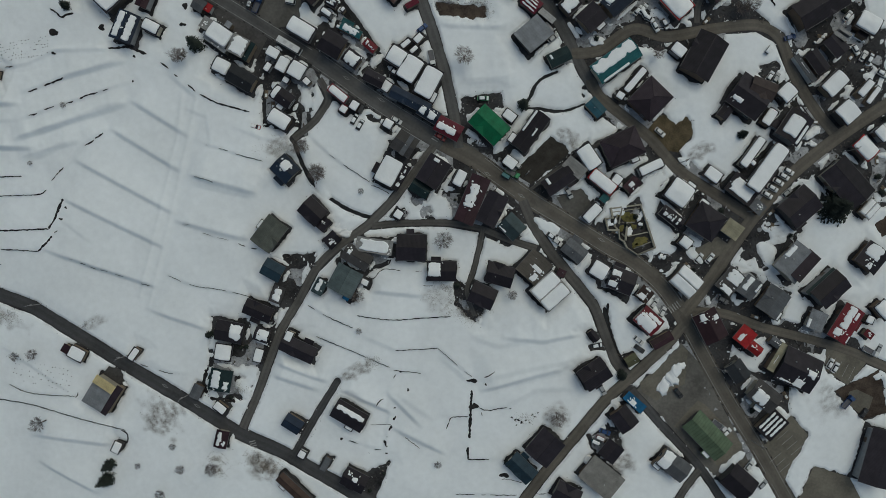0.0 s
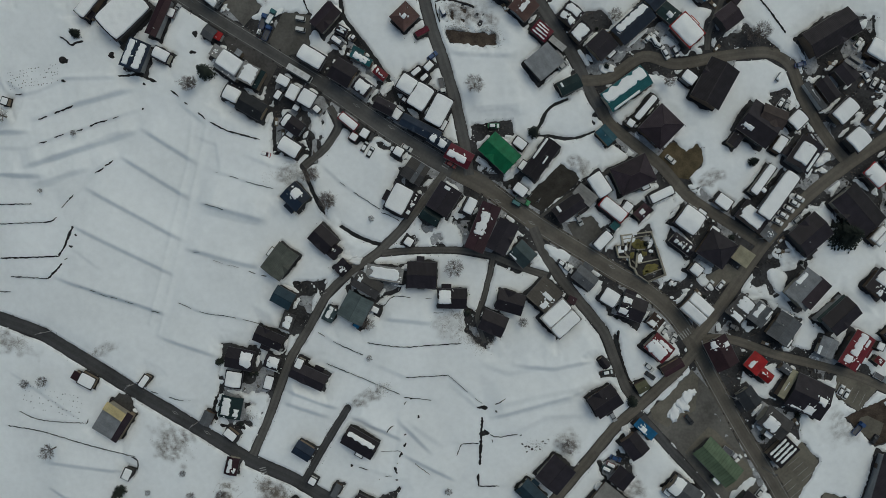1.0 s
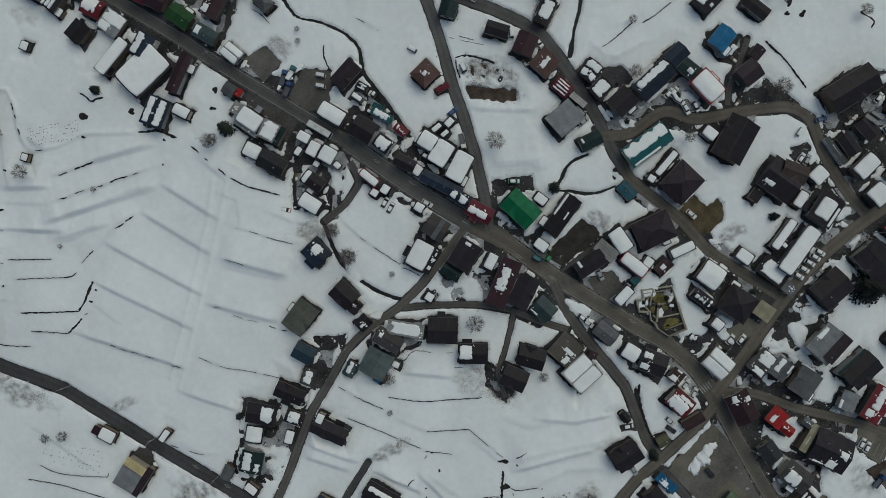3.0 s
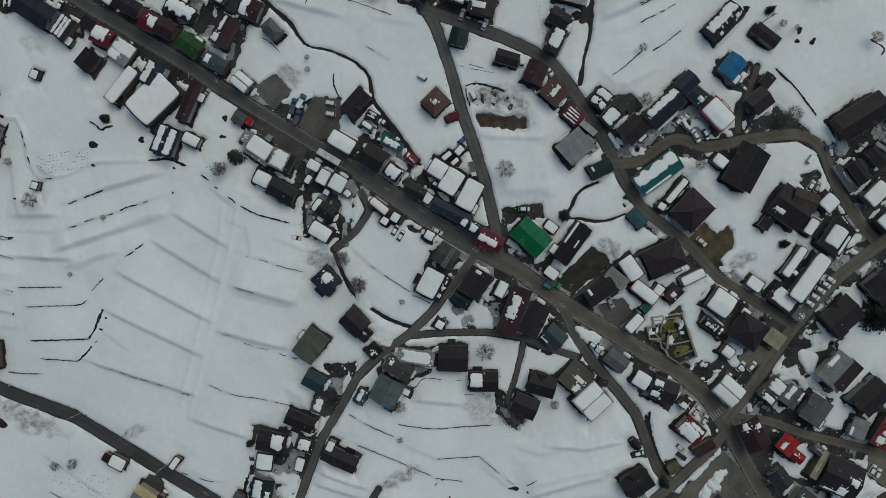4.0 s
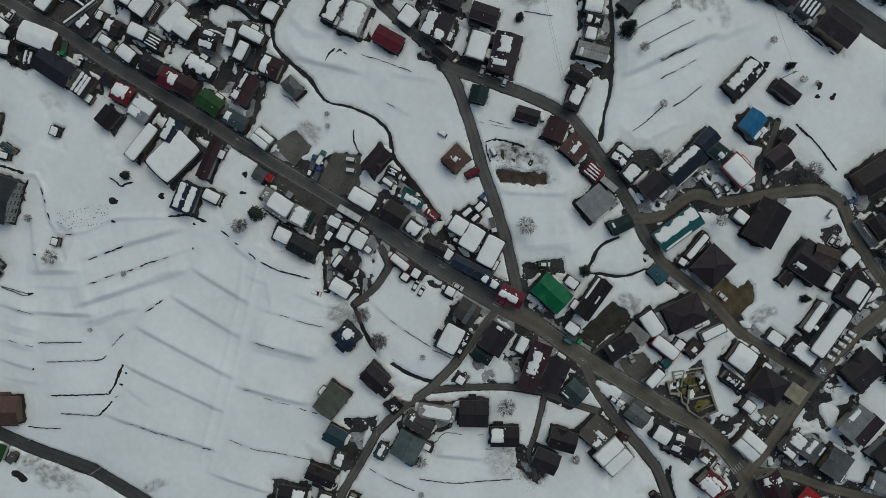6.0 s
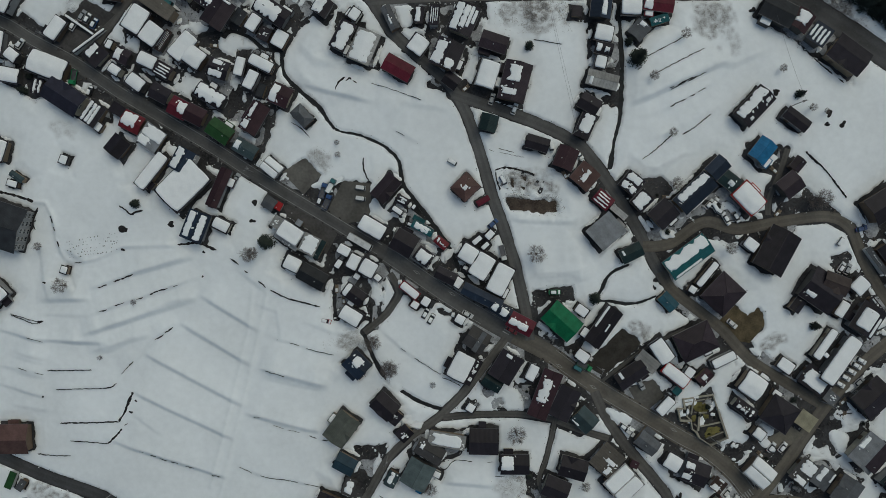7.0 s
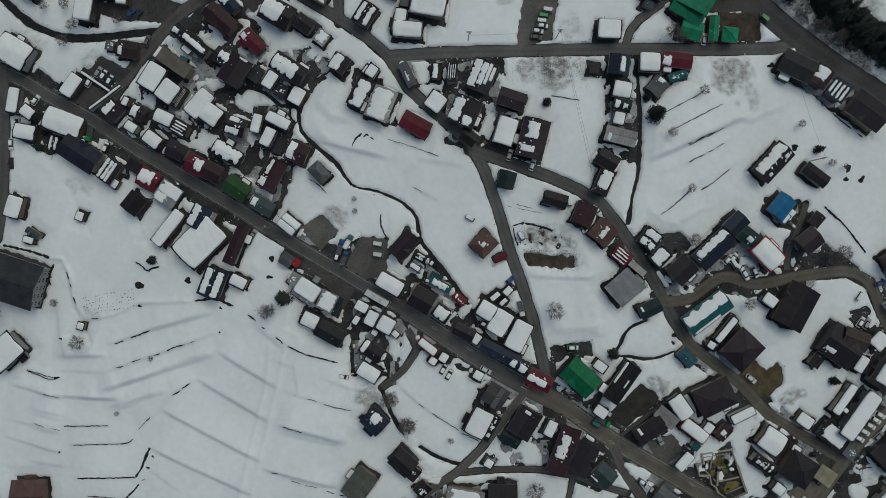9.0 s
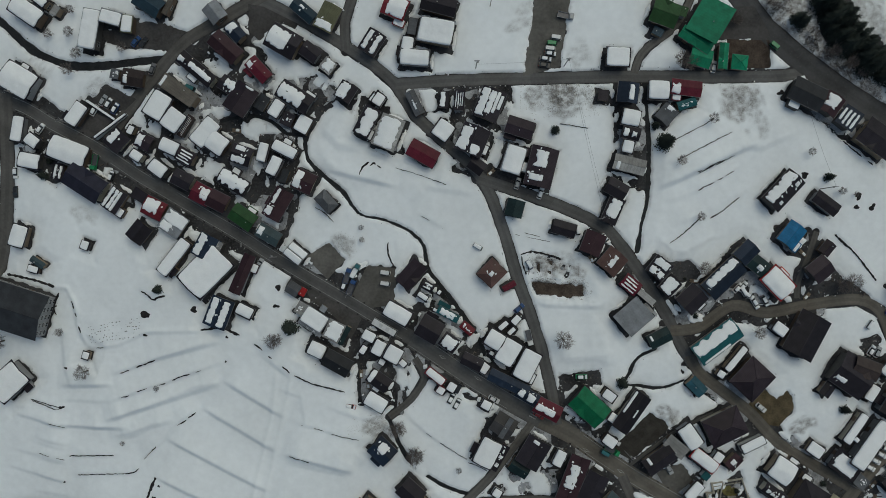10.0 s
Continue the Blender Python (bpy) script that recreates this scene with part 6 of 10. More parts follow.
house(-87.5, 134.6, 4.1, 8.9, -118, 4.2, "k", "F", "g")
house(-91.3, 129.2, 7.0, 4.5, -117, 4.2, "k", "F", "g")
house(-81.1, 123.6, 7.2, 7.4, -116, 4.2, "m", "X", "g")
snow_bed(-3.4, -0.8, -3.1, 3.0)
house(-73.7, 116.5, 4.8, 7.4, -138, 3.8, "y", "N", "h")
house(-90.3, 115.9, 11.1, 6.7, -121, 4.7, "m", "X", "g")
snow_bed(-5.1, 0.5, -2.6, -1.1)
snow_bed(1.8, 4.7, -3.1, -0.5)
house(-102.9, 111.7, 6.4, 9.0, -126, 3.8, "D", "N", "g")
house(-94.1, 105.5, 5.0, 8.6, -121, 3.8, "t2", "X", "g")
snow_bed(-4.0, -2.0, -1.8, 1.5)
house(26.8, 163.4, 6.8, 8.4, -94, 3.5, "k", "F", "f")
house(-17.0, 148.2, 10.8, 8.6, -113, 4.7, "k", "X", "g")
snow_bed(-4.9, 4.7, -3.9, -1.2)
snow_bed(-4.6, 3.4, -1.0, 1.1)
snow_bed(-4.9, 2.6, 1.3, 2.4)
snow_bed(-4.2, 0.8, 2.7, 3.8)
house(-32.9, 140.0, 6.6, 6.7, -127, 3.4, "k", "F", "g")
house(-23.0, 136.4, 9.9, 9.6, -114, 4.7, "k", "X", "g")
snow_bed(-3.7, 4.3, -4.5, -0.8)
snow_bed(1.3, 4.9, 0.3, 3.4)
house(-21.5, 127.7, 4.8, 5.6, -128, 3.5, "k", "N", "g")
house(-6.8, 140.2, 6.0, 9.5, -109, 4.7, "p", "N", "g")
house(-9.0, 129.5, 9.6, 6.9, -108, 4.2, "y3", "F", "g")
house(0.3, 126.7, 13.8, 9.3, -105, 4.7, "p", "X", "g")
snow_bed(-5.5, 0.2, -3.1, 1.6)
snow_bed(2.7, 4.9, -3.6, 1.3)
house(-8.8, 113.0, 6.0, 6.0, -106, 3.8, "t3", "N", "g")
house(8.1, 105.7, 4.8, 8.2, -107, 3.8, "k", "N", "g")
house(17.8, 100.5, 7.8, 7.2, -113, 4.2, "m", "N", "g")
house(24.5, 94.1, 7.9, 7.9, -132, 3.8, "w4", "X", "g")
snow_bed(-2.4, 2.2, -1.0, 1.0)
house(31.0, 86.0, 5.1, 6.7, -131, 3.0, "c", "L", "g")
house(-17.0, 90.9, 8.0, 7.2, -136, 4.2, "w4", "P", "h")
house(-10.9, 86.2, 4.9, 2.0, -152, 2.6, "c", "N", "g")
house(29.9, 151.3, 7.0, 7.1, -98, 4.2, "n", "H", "g")
house(31.0, 142.9, 5.8, 6.5, -103, 3.8, "k", "F", "g")
house(31.0, 137.8, 4.5, 6.3, -105, 3.8, "k", "M", "g")
house(30.1, 133.2, 4.9, 4.2, -104, 3.4, "k", "F", "g")
house(30.5, 127.1, 5.3, 11.0, -105, 3.8, "l", "X", "g")
snow_bed(-4.4, -3.2, -3.0, 0.1)
house(26.0, 118.9, 5.6, 7.4, -121, 4.2, "k", "N", "g")
house(24.7, 111.6, 9.4, 5.4, -114, 3.8, "k", "X", "g")
snow_bed(-4.0, 2.5, -1.8, 2.1)
house(22.0, 150.9, 3.8, 3.5, -96, 2.6, "k", "N", "f")
house(40.4, 152.0, 6.8, 7.3, -93, 3.8, "k", "F", "g")
house(49.9, 152.7, 5.3, 10.4, -98, 3.4, "c", "X", "g")
snow_bed(-5.1, -2.0, -2.3, 1.2)
house(43.4, 144.0, 6.3, 5.8, -132, 3.0, "y", "X", "g")
snow_bed(-3.3, -1.4, -1.5, 0.8)
house(50.2, 147.4, 6.6, 3.0, -163, 3.0, "t", "P", "g")
house(57.4, 174.9, 13.4, 11.4, -122, 4.7, "G2", "N", "s")
house(53.1, 168.6, 4.5, 11.9, -124, 3.8, "G2", "N", "g")
house(54.8, 162.8, 6.3, 7.4, -108, 3.4, "G2", "N", "g")
house(62.5, 163.1, 8.9, 3.1, -96, 3.4, "G2", "N", "g")
house(67.9, 160.9, 5.1, 5.5, -98, 3.5, "G2", "N", "h")
house(42.6, 177.6, 8.4, 9.1, -111, 3.8, "D", "N", "g")
house(49.0, 178.2, 3.4, 2.7, -110, 3.2, "D", "N", "f")
house(40.6, 171.9, 2.8, 3.7, -119, 2.6, "n2", "N", "f")
house(90.9, 149.8, 8.2, 11.7, -117, 4.0, "q", "N", "g")
house(98.8, 146.2, 7.4, 6.8, -126, 4.2, "m", "X", "g")
snow_bed(-3.1, 1.4, -2.6, 1.9)
house(104.8, 141.4, 7.4, 6.7, -128, 4.2, "n", "L", "s")
house(114.8, 134.2, 9.4, 13.2, -127, 5.1, "k", "N", "g")
house(82.8, 117.4, 13.8, 7.4, -134, 4.2, "k", "X", "g")
snow_bed(-6.4, 6.2, -3.3, 0.2)
snow_bed(-5.4, -3.6, 1.2, 2.6)
snow_bed(3.2, 4.6, 1.6, 2.8)
house(97.9, 112.8, 4.6, 9.6, -128, 3.4, "k", "N", "g")
house(86.0, 102.2, 8.3, 6.7, -129, 3.8, "b", "N", "g")
house(95.4, 90.2, 7.7, 7.3, -142, 4.7, "p", "N", "g")
house(98.4, 97.4, 5.0, 4.0, -130, 3.4, "p", "N", "g")
house(62.4, 87.8, 15.0, 7.3, -138, 4.7, "n", "X", "g")
snow_bed(-7.1, 5.9, -3.3, -0.5)
house(70.1, 96.4, 7.4, 5.9, -136, 4.7, "n", "N", "g")
house(74.8, 91.9, 5.5, 6.8, -129, 3.4, "t3", "X", "g")
snow_bed(-0.3, 1.9, -1.4, 0.4)
house(81.2, 85.8, 7.9, 10.6, -137, 4.2, "c2", "F", "g")
house(51.7, 80.7, 8.4, 7.8, -137, 4.2, "k", "N", "g")
house(40.8, 91.5, 7.0, 6.9, -130, 3.4, "k", "X", "g")
snow_bed(-3.1, -0.3, -2.9, 2.6)
snow_bed(0.6, 3.0, -2.8, -0.6)
snow_bed(0.5, 2.9, 0.5, 2.7)
house(44.3, 85.4, 6.7, 5.6, -136, 3.4, "k", "X", "g")
snow_bed(-2.6, 2.8, -2.3, 2.2)
house(-192.1, 83.2, 36.0, 16.2, 161, 6.8, "q", "N", "g")
house(-190.3, 54.6, 13.1, 10.1, -138, 4.7, "k", "F", "g")
house(-184.9, 1.4, 12.3, 10.9, -180, 4.2, "w4", "N", "g")
house(-177.8, 97.3, 2.4, 5.5, -125, 2.6, "t2", "N", "g")
house(-179.7, 94.9, 2.7, 4.2, -107, 2.4, "k", "F", "f")
house(-160.3, 103.0, 3.4, 3.3, -111, 2.4, "k", "F", "f")
house(-162.3, 63.6, 3.2, 2.7, -108, 2.4, "k", "F", "f")
house(40.8, 67.3, 8.1, 5.1, -154, 3.4, "t3", "X", "g")
snow_bed(2.3, 3.1, -2.0, -0.2)
house(36.7, 77.4, 2.5, 4.0, -142, 2.8, "l", "N", "s")
house(67.6, 59.4, 10.6, 3.0, 49.6, 3.0, "k", "F", "f")
house(62.5, 54.2, 2.8, 3.1, -123, 2.8, "k", "F", "f")
house(42.5, -8.6, 2.7, 3.1, -116, 2.6, "m", "N", "f")
house(-88.2, 125.8, 4.8, 2.6, -111, 2.8, "q", "N", "f")
# dark slope of the grey gable roof, added as a flat-roofed box above it
house(127.6, -5.9, 11.5, 5.4, -132, 5.9, "p", "N", "f")
# upper brown roof of the big black house, a box raised through it
house(111.4, 55.7, 6.5, 9.1, -112, 5.6, "w3", "N", "g")
house(-187.5, -14.8, 6.6, 2.7, -113, 2.6, "D", "N", "f")
house(-183.6, -16.7, 4.4, 2.6, -123, 2.6, "y", "N", "f")


# lay the ground
for width, points, lane, *_ in ROADS:
    clear_line(points, width / 2 + 0.3)
for width, points, lane, *_ in ROADS:
    for a, b in zip(points, points[1:]):
        w = window(min(a[0], b[0]), max(a[0], b[0]), min(a[1], b[1]), max(a[1], b[1]), width)
        BUILT[w] |= segment_distance(PX[w], PY[w], a, b) < width / 2
for width, points in STREAMS:
    clear_line([tuple(p) for p in spline(points, 3.0)], width / 2 + 0.25, 0.42)
    for a, b in zip(points, points[1:]):
        w = window(min(a[0], b[0]), max(a[0], b[0]), min(a[1], b[1]), max(a[1], b[1]), width)
        BUILT[w] |= segment_distance(PX[w], PY[w], a, b) < width / 2 + 0.5
for cover, kind, points in YARDS:
    clear_area(points, cover, kind)
for width, points, cover in VERGES:
    clear_verge(points, width, cover)
for x, y, w, d, rot, h, *_ in HOUSES:
    # the bare rim is wider where houses crowd together; lone ones stand in the snow
    crowd = sum(math.hypot(o[0] - x, o[1] - y) < 17 for o in HOUSES) - 1
    clear_house(x, y, w, d, rot, (0.2 if h >= 3.3 else 0.15) + 0.13 * min(max(crowd - 1, 0), 4))
for points in DRIFTS:
    drift(points)
SNOW_Z = snow_heights()
# grit and meltwater soil the snow beside streets and yards
GRIME = 0.55 * value_noise(PX, PY, 3.2, 41) + 0.45 * value_noise(PX, PY, 1.0, 42)
DIRT = np.maximum(DIRT, np.clip(1 - CLEAR / 0.9, 0, 1) * np.clip(GRIME * 2.2 - 0.75, 0, 1) * 0.5)
tagged(sheet("snow", GX, GY, SNOW_Z, SNOW, None, DIRT), "deep untouched white snow over terraced fields and gardens", "snow", kind="structure")
tagged(sheet("packed_snow", GX, GY, base_z(PX, PY) + np.clip(PACKED, -0.3, 0.03), PACKED_SNOW, PACKED > -0.02), "grey trodden slush between the houses", "snow", kind="structure")
coarse_x, coarse_y = grid_axis(-216, 178, 4.0), grid_axis(-106, 208, 4.0)
cx, cy = np.meshgrid(coarse_x, coarse_y, indexing="ij")
tagged(sheet("ground", coarse_x, coarse_y, base_z(cx, cy) + np.where((np.abs(cx) > 230) | (np.abs(cy - 50) > 180), -1.0, 0.0), EARTH),
       "dark wet bare earth of the hillside", "ground", kind="structure")
for i, (width, points, lane, dark) in enumerate(ROADS):
    tagged(ribbon("lane" if lane else "road", points, width, 0.06 + 0.004 * i, DARK_SHADED_ASPHALT if dark else LANE if lane else WARM_CAST_ASPHALT if WARM_STREETS[i] else ASPHALT, 0.0),
           "narrow brown-grey village lane between snow edges" if lane else "cleared wet grey asphalt road between snow edges", "road", kind="structure")
for i, (width, points) in enumerate(STREAMS):
    tagged(ribbon("stream", points, width * 0.9 + 0.6, 0.03 + 0.003 * i, WATER, 0.25), "narrow dark stream between snowy banks", "stream", kind="structure")
SURFACES = {"lot": ("pavement", LOT, "cleared grey-brown asphalt yard", "yard"),
            "dark_lot": ("pavement", DARK_LOT, "cleared dark wet asphalt yard", "yard"),
            "tan_lot": ("pavement", TAN_LOT, "tan-grey asphalt yard", "yard"),
            "soil": ("soil_patch", SOIL, "bare brown soil where the snow has gone", "soil"),
            "earth": ("ploughed_plot", PLOUGHED, "dark ploughed garden plot free of snow", "soil"),
            "turf": ("turf", TURF, "dry olive-brown turf free of snow", "grass")}
for i, (cover, kind, points) in enumerate(YARDS):
    if kind != "yard":
        bm = bmesh.new()
        f = bm.faces.new([bm.verts.new((x, y, float(base_z(x, y)) + 0.04 + 0.002 * i)) for x, y in points])
        f.normal_update()
        if f.normal.z < 0:
            f.normal_flip()
        bmesh.ops.triangulate(bm, faces=bm.faces)
        name, mat, label, category = SURFACES[kind]
        tagged(part(name, bm, mat), label, category, kind="structure")


def bank_edge(width, dashed, points):
    """A dark line where soil and stones of a terrace edge look out of the snow, in pieces where it is dashed."""
    pts = spline(points, 0.7)
    mid = pts[len(pts) // 2]
    thing = new("terrace_edge")
    thing.matrix_basis = pose(mid.x, mid.y, snow_z(mid.x, mid.y))
    back = thing.matrix_basis.inverted()
    tagged(thing, "dark stony terrace edge showing through the snow", "field edge", "terrace edges")
    runs, run, gap = [], [], 0
    for i, p in enumerate(pts):
        if gap > 0:
            gap -= 1
            continue
        run.append(i)
        if dashed and random.random() < 0.06:
            gap = random.randint(1, 5)
            runs.append(run)
            run = []
    runs.append(run)
    for run in runs:
        if len(run) < 2:
            continue
        bm = bmesh.new()
        rows = []
        for i in run:
            p = pts[i]
            d = (pts[min(i + 1, len(pts) - 1)] - pts[max(i - 1, 0)]).normalized()
            n = Vector((-d.y, d.x))
            w = width * (random.uniform(0.45, 1.15) if i not in (run[0], run[-1]) else 0.25)
            o = random.uniform(-0.12, 0.12)
            z = snow_z(p.x, p.y)
            row = []
            for k, lift in ((-1, -0.35), (-0.6, 0.1), (0.6, 0.12), (1, -0.35)):
                q = p + n * (w / 2 * k + o)
                row.append(bm.verts.new(back @ Vector((q.x, q.y, z + lift + random.uniform(-0.03, 0.05)))))
            rows.append(row)
        for r, s in zip(rows, rows[1:]):
            for k in range(3):
                f = bm.faces.new((r[k], r[k + 1], s[k + 1], s[k]))
                f.normal_update()
                if f.normal.z < 0:
                    f.normal_flip()
        part("exposed_bank", bm, BANK, thing)
    return thing


for width, dashed, points in EDGES:
    bank_edge(width, dashed, points)


# houses
def free_spot(x, y, gap):
    """Whether bare ground lies here, off the roads and clear of every house."""
    for hx, hy, hw, hd, rot, *_ in HOUSES:
        if abs(x - hx) > 16 or abs(y - hy) > 16:
            continue
        c, s = math.cos(radians(rot)), math.sin(radians(rot))
        u, v = abs(c * (x - hx) + s * (y - hy)) - hw / 2, abs(-s * (x - hx) + c * (y - hy)) - hd / 2
        if max(u, v) < gap:
            return False
    for width, points, lane, dark in ROADS:
        for a, b in zip(points, points[1:]):
            if float(segment_distance(np.array(x), np.array(y), a, b)) < width / 2 + gap:
                return False
    return True


def make_window(wide, high):
    bm = bmesh.new()
    for a in (-wide / 2, wide / 2 - 0.06, -0.03):
        box(bm, a, a + 0.06, -0.03, 0.05, 0, high)
    box(bm, -wide / 2, wide / 2, -0.03, 0.05, -0.04, 0.04)
    box(bm, -wide / 2, wide / 2, -0.03, 0.05, high - 0.04, high + 0.02)
    frame_mesh = bpy.data.meshes.new("window")
    bm.to_mesh(frame_mesh)
    bm.free()
    frame_mesh.materials.append(FRAME)
    bm = box(bmesh.new(), -wide / 2 + 0.05, wide / 2 - 0.05, 0.0, 0.02, 0.03, high - 0.03)
    pane_mesh = bpy.data.meshes.new("pane")
    bm.to_mesh(pane_mesh)
    bm.free()
    pane_mesh.materials.append(GLASS)
    return frame_mesh, pane_mesh


WINDOW = make_window(1.7, 1.2)
bm = box(bmesh.new(), -0.9, 0.9, -0.04, 0.05, 0, 2.05, 0.02)
box(bm, -0.06, 0.06, 0.05, 0.08, 0.1, 1.95)
DOOR_MESH = bpy.data.meshes.new("door")
bm.to_mesh(DOOR_MESH)
bm.free()
DOOR_MESH.materials.append(DOOR)

SNOW_WORDS = {"F": "under thick snow", "M": "mostly covered in snow", "N": "swept bare of snow", "P": "with a patch of snow",
              "S": "with melting snow streaks", "A": "with snow on one slope", "B": "with snow on one slope", "H": "with a strip of snow",
              "T": "with two strips of snow", "L": "with long strips of snow", "I": "with a snow square", "X": "with beds of snow"}


def snow_patch(parent, u0, u1, v0, v1, roof_z, thick, rag, seed, mat, limit=None):
    """A slab of snow on a roof with a steep broken edge; where it melts, fingers run down the slope."""
    n, m = max(8, min(40, int((u1 - u0) / 0.33) + 2)), max(8, min(40, int((v1 - v0) / 0.33) + 2))
    rnd = random.Random(seed)

    def edge(count, finger):
        k1, k2, k3 = [rnd.uniform(0, 50) for _ in range(3)]
        out = []
        for i in range(count + 1):
            a = 0.5 + 0.55 * noise.noise(Vector((i * 0.16, k1, 0))) + 0.35 * noise.noise(Vector((i * 0.4, k2, 0))) + 0.12 * noise.noise(Vector((i * 1.1, k2, 7)))
            f = max(0.0, noise.noise(Vector((i * 0.27, k3, 3)))) ** 0.8 if finger else 0.0
            out.append(max(0.0, a) * rag + f * finger)
        return out

    reach = 0.0 if rag < 0.18 else min(0.34 * (v1 - v0), 3.0 * rag)
    west, east, south, north = edge(m, 0), edge(m, 0), edge(n, reach), edge(n, reach * 0.6)
    small = min(1.0, 0.3 * min(u1 - u0, v1 - v0))
    rim = ((0.0, 0.0), (0.05 * small, 0.55), (0.24 * small, 0.88))
    bm = bmesh.new()
    vs = {}
    for i in range(n + 1):
        s = max(0.0, min(1.0, (i - 2) / (n - 4)))
        for j in range(m + 1):
            t = max(0.0, min(1.0, (j - 2) / (m - 4)))
            a0, a1 = u0 + west[j], u1 - east[j]
            b0, b1 = v0 + south[i], v1 - north[i]
            cs, ct = 2 * s - 1, 2 * t - 1
            e = min(i, n - i, j, m - j)
            k, rise = rim[e] if e < 3 else (0.0, 1.0)
            ku = k if min(i, n - i) < 3 else 0.0
            kv = k if min(j, m - j) < 3 else 0.0
            u = (a0 + a1) / 2 + cs * ((a1 - a0) / 2 * (1 - 0.05 * ct ** 6) - ku)
            v = (b0 + b1) / 2 + ct * ((b1 - b0) / 2 * (1 - 0.05 * cs ** 6) - kv)
            up = rise * thick * (1 + 0.25 * noise.noise(Vector((u * 0.5 + seed, v * 0.5, 0))) + 0.10 * noise.noise(Vector((u * 1.7, v * 1.7, seed)))) if e else 0.015
            vs[i, j] = bm.verts.new((u, v, roof_z(u, v) + up))
    for i in range(n):
        for j in range(m):
            bm.faces.new((vs[i, j], vs[i + 1, j], vs[i + 1, j + 1], vs[i, j + 1])).smooth = True
    for _ in range(rnd.randint(2, 5) if limit and rag > 0.2 else 0):
        # scraps left behind as the edge melts back
        if rnd.random() < 0.6:
            cu, cv = rnd.uniform(u0, u1), rnd.choice((v0 - rnd.uniform(0.0, 0.9), v1 + rnd.uniform(0.0, 0.7)))
        else:
            cu, cv = rnd.choice((u0 - rnd.uniform(0.1, 0.7), u1 + rnd.uniform(0.1, 0.7))), rnd.uniform(v0, v1)
        ru, rv = rnd.uniform(0.12, 0.45), rnd.uniform(0.15, 0.6)
        if abs(cu) + ru > limit[0] or abs(cv) + rv > limit[1]:
            continue
        lean, ring = rnd.uniform(-0.6, 0.6), []
        for i in range(9):
            a, q = 2 * math.pi * i / 9, rnd.uniform(0.6, 1.25)
            pu, pv = q * ru * math.cos(a), q * rv * math.sin(a)
            ring.append((cu + pu + lean * pv, cv + pv))
        low = [bm.verts.new((u, v, roof_z(u, v) + 0.01)) for u, v in ring]
        high = [bm.verts.new((cu + (u - cu) * 0.7, cv + (v - cv) * 0.7, roof_z(u, v) + 0.16)) for u, v in ring]
        bm.faces.new(high)
        for i in range(9):
            bm.faces.new((low[i], low[(i + 1) % 9], high[(i + 1) % 9], high[i])).smooth = True
    return part("snow_cover", bm, mat, parent, "white snow lying on the roof")


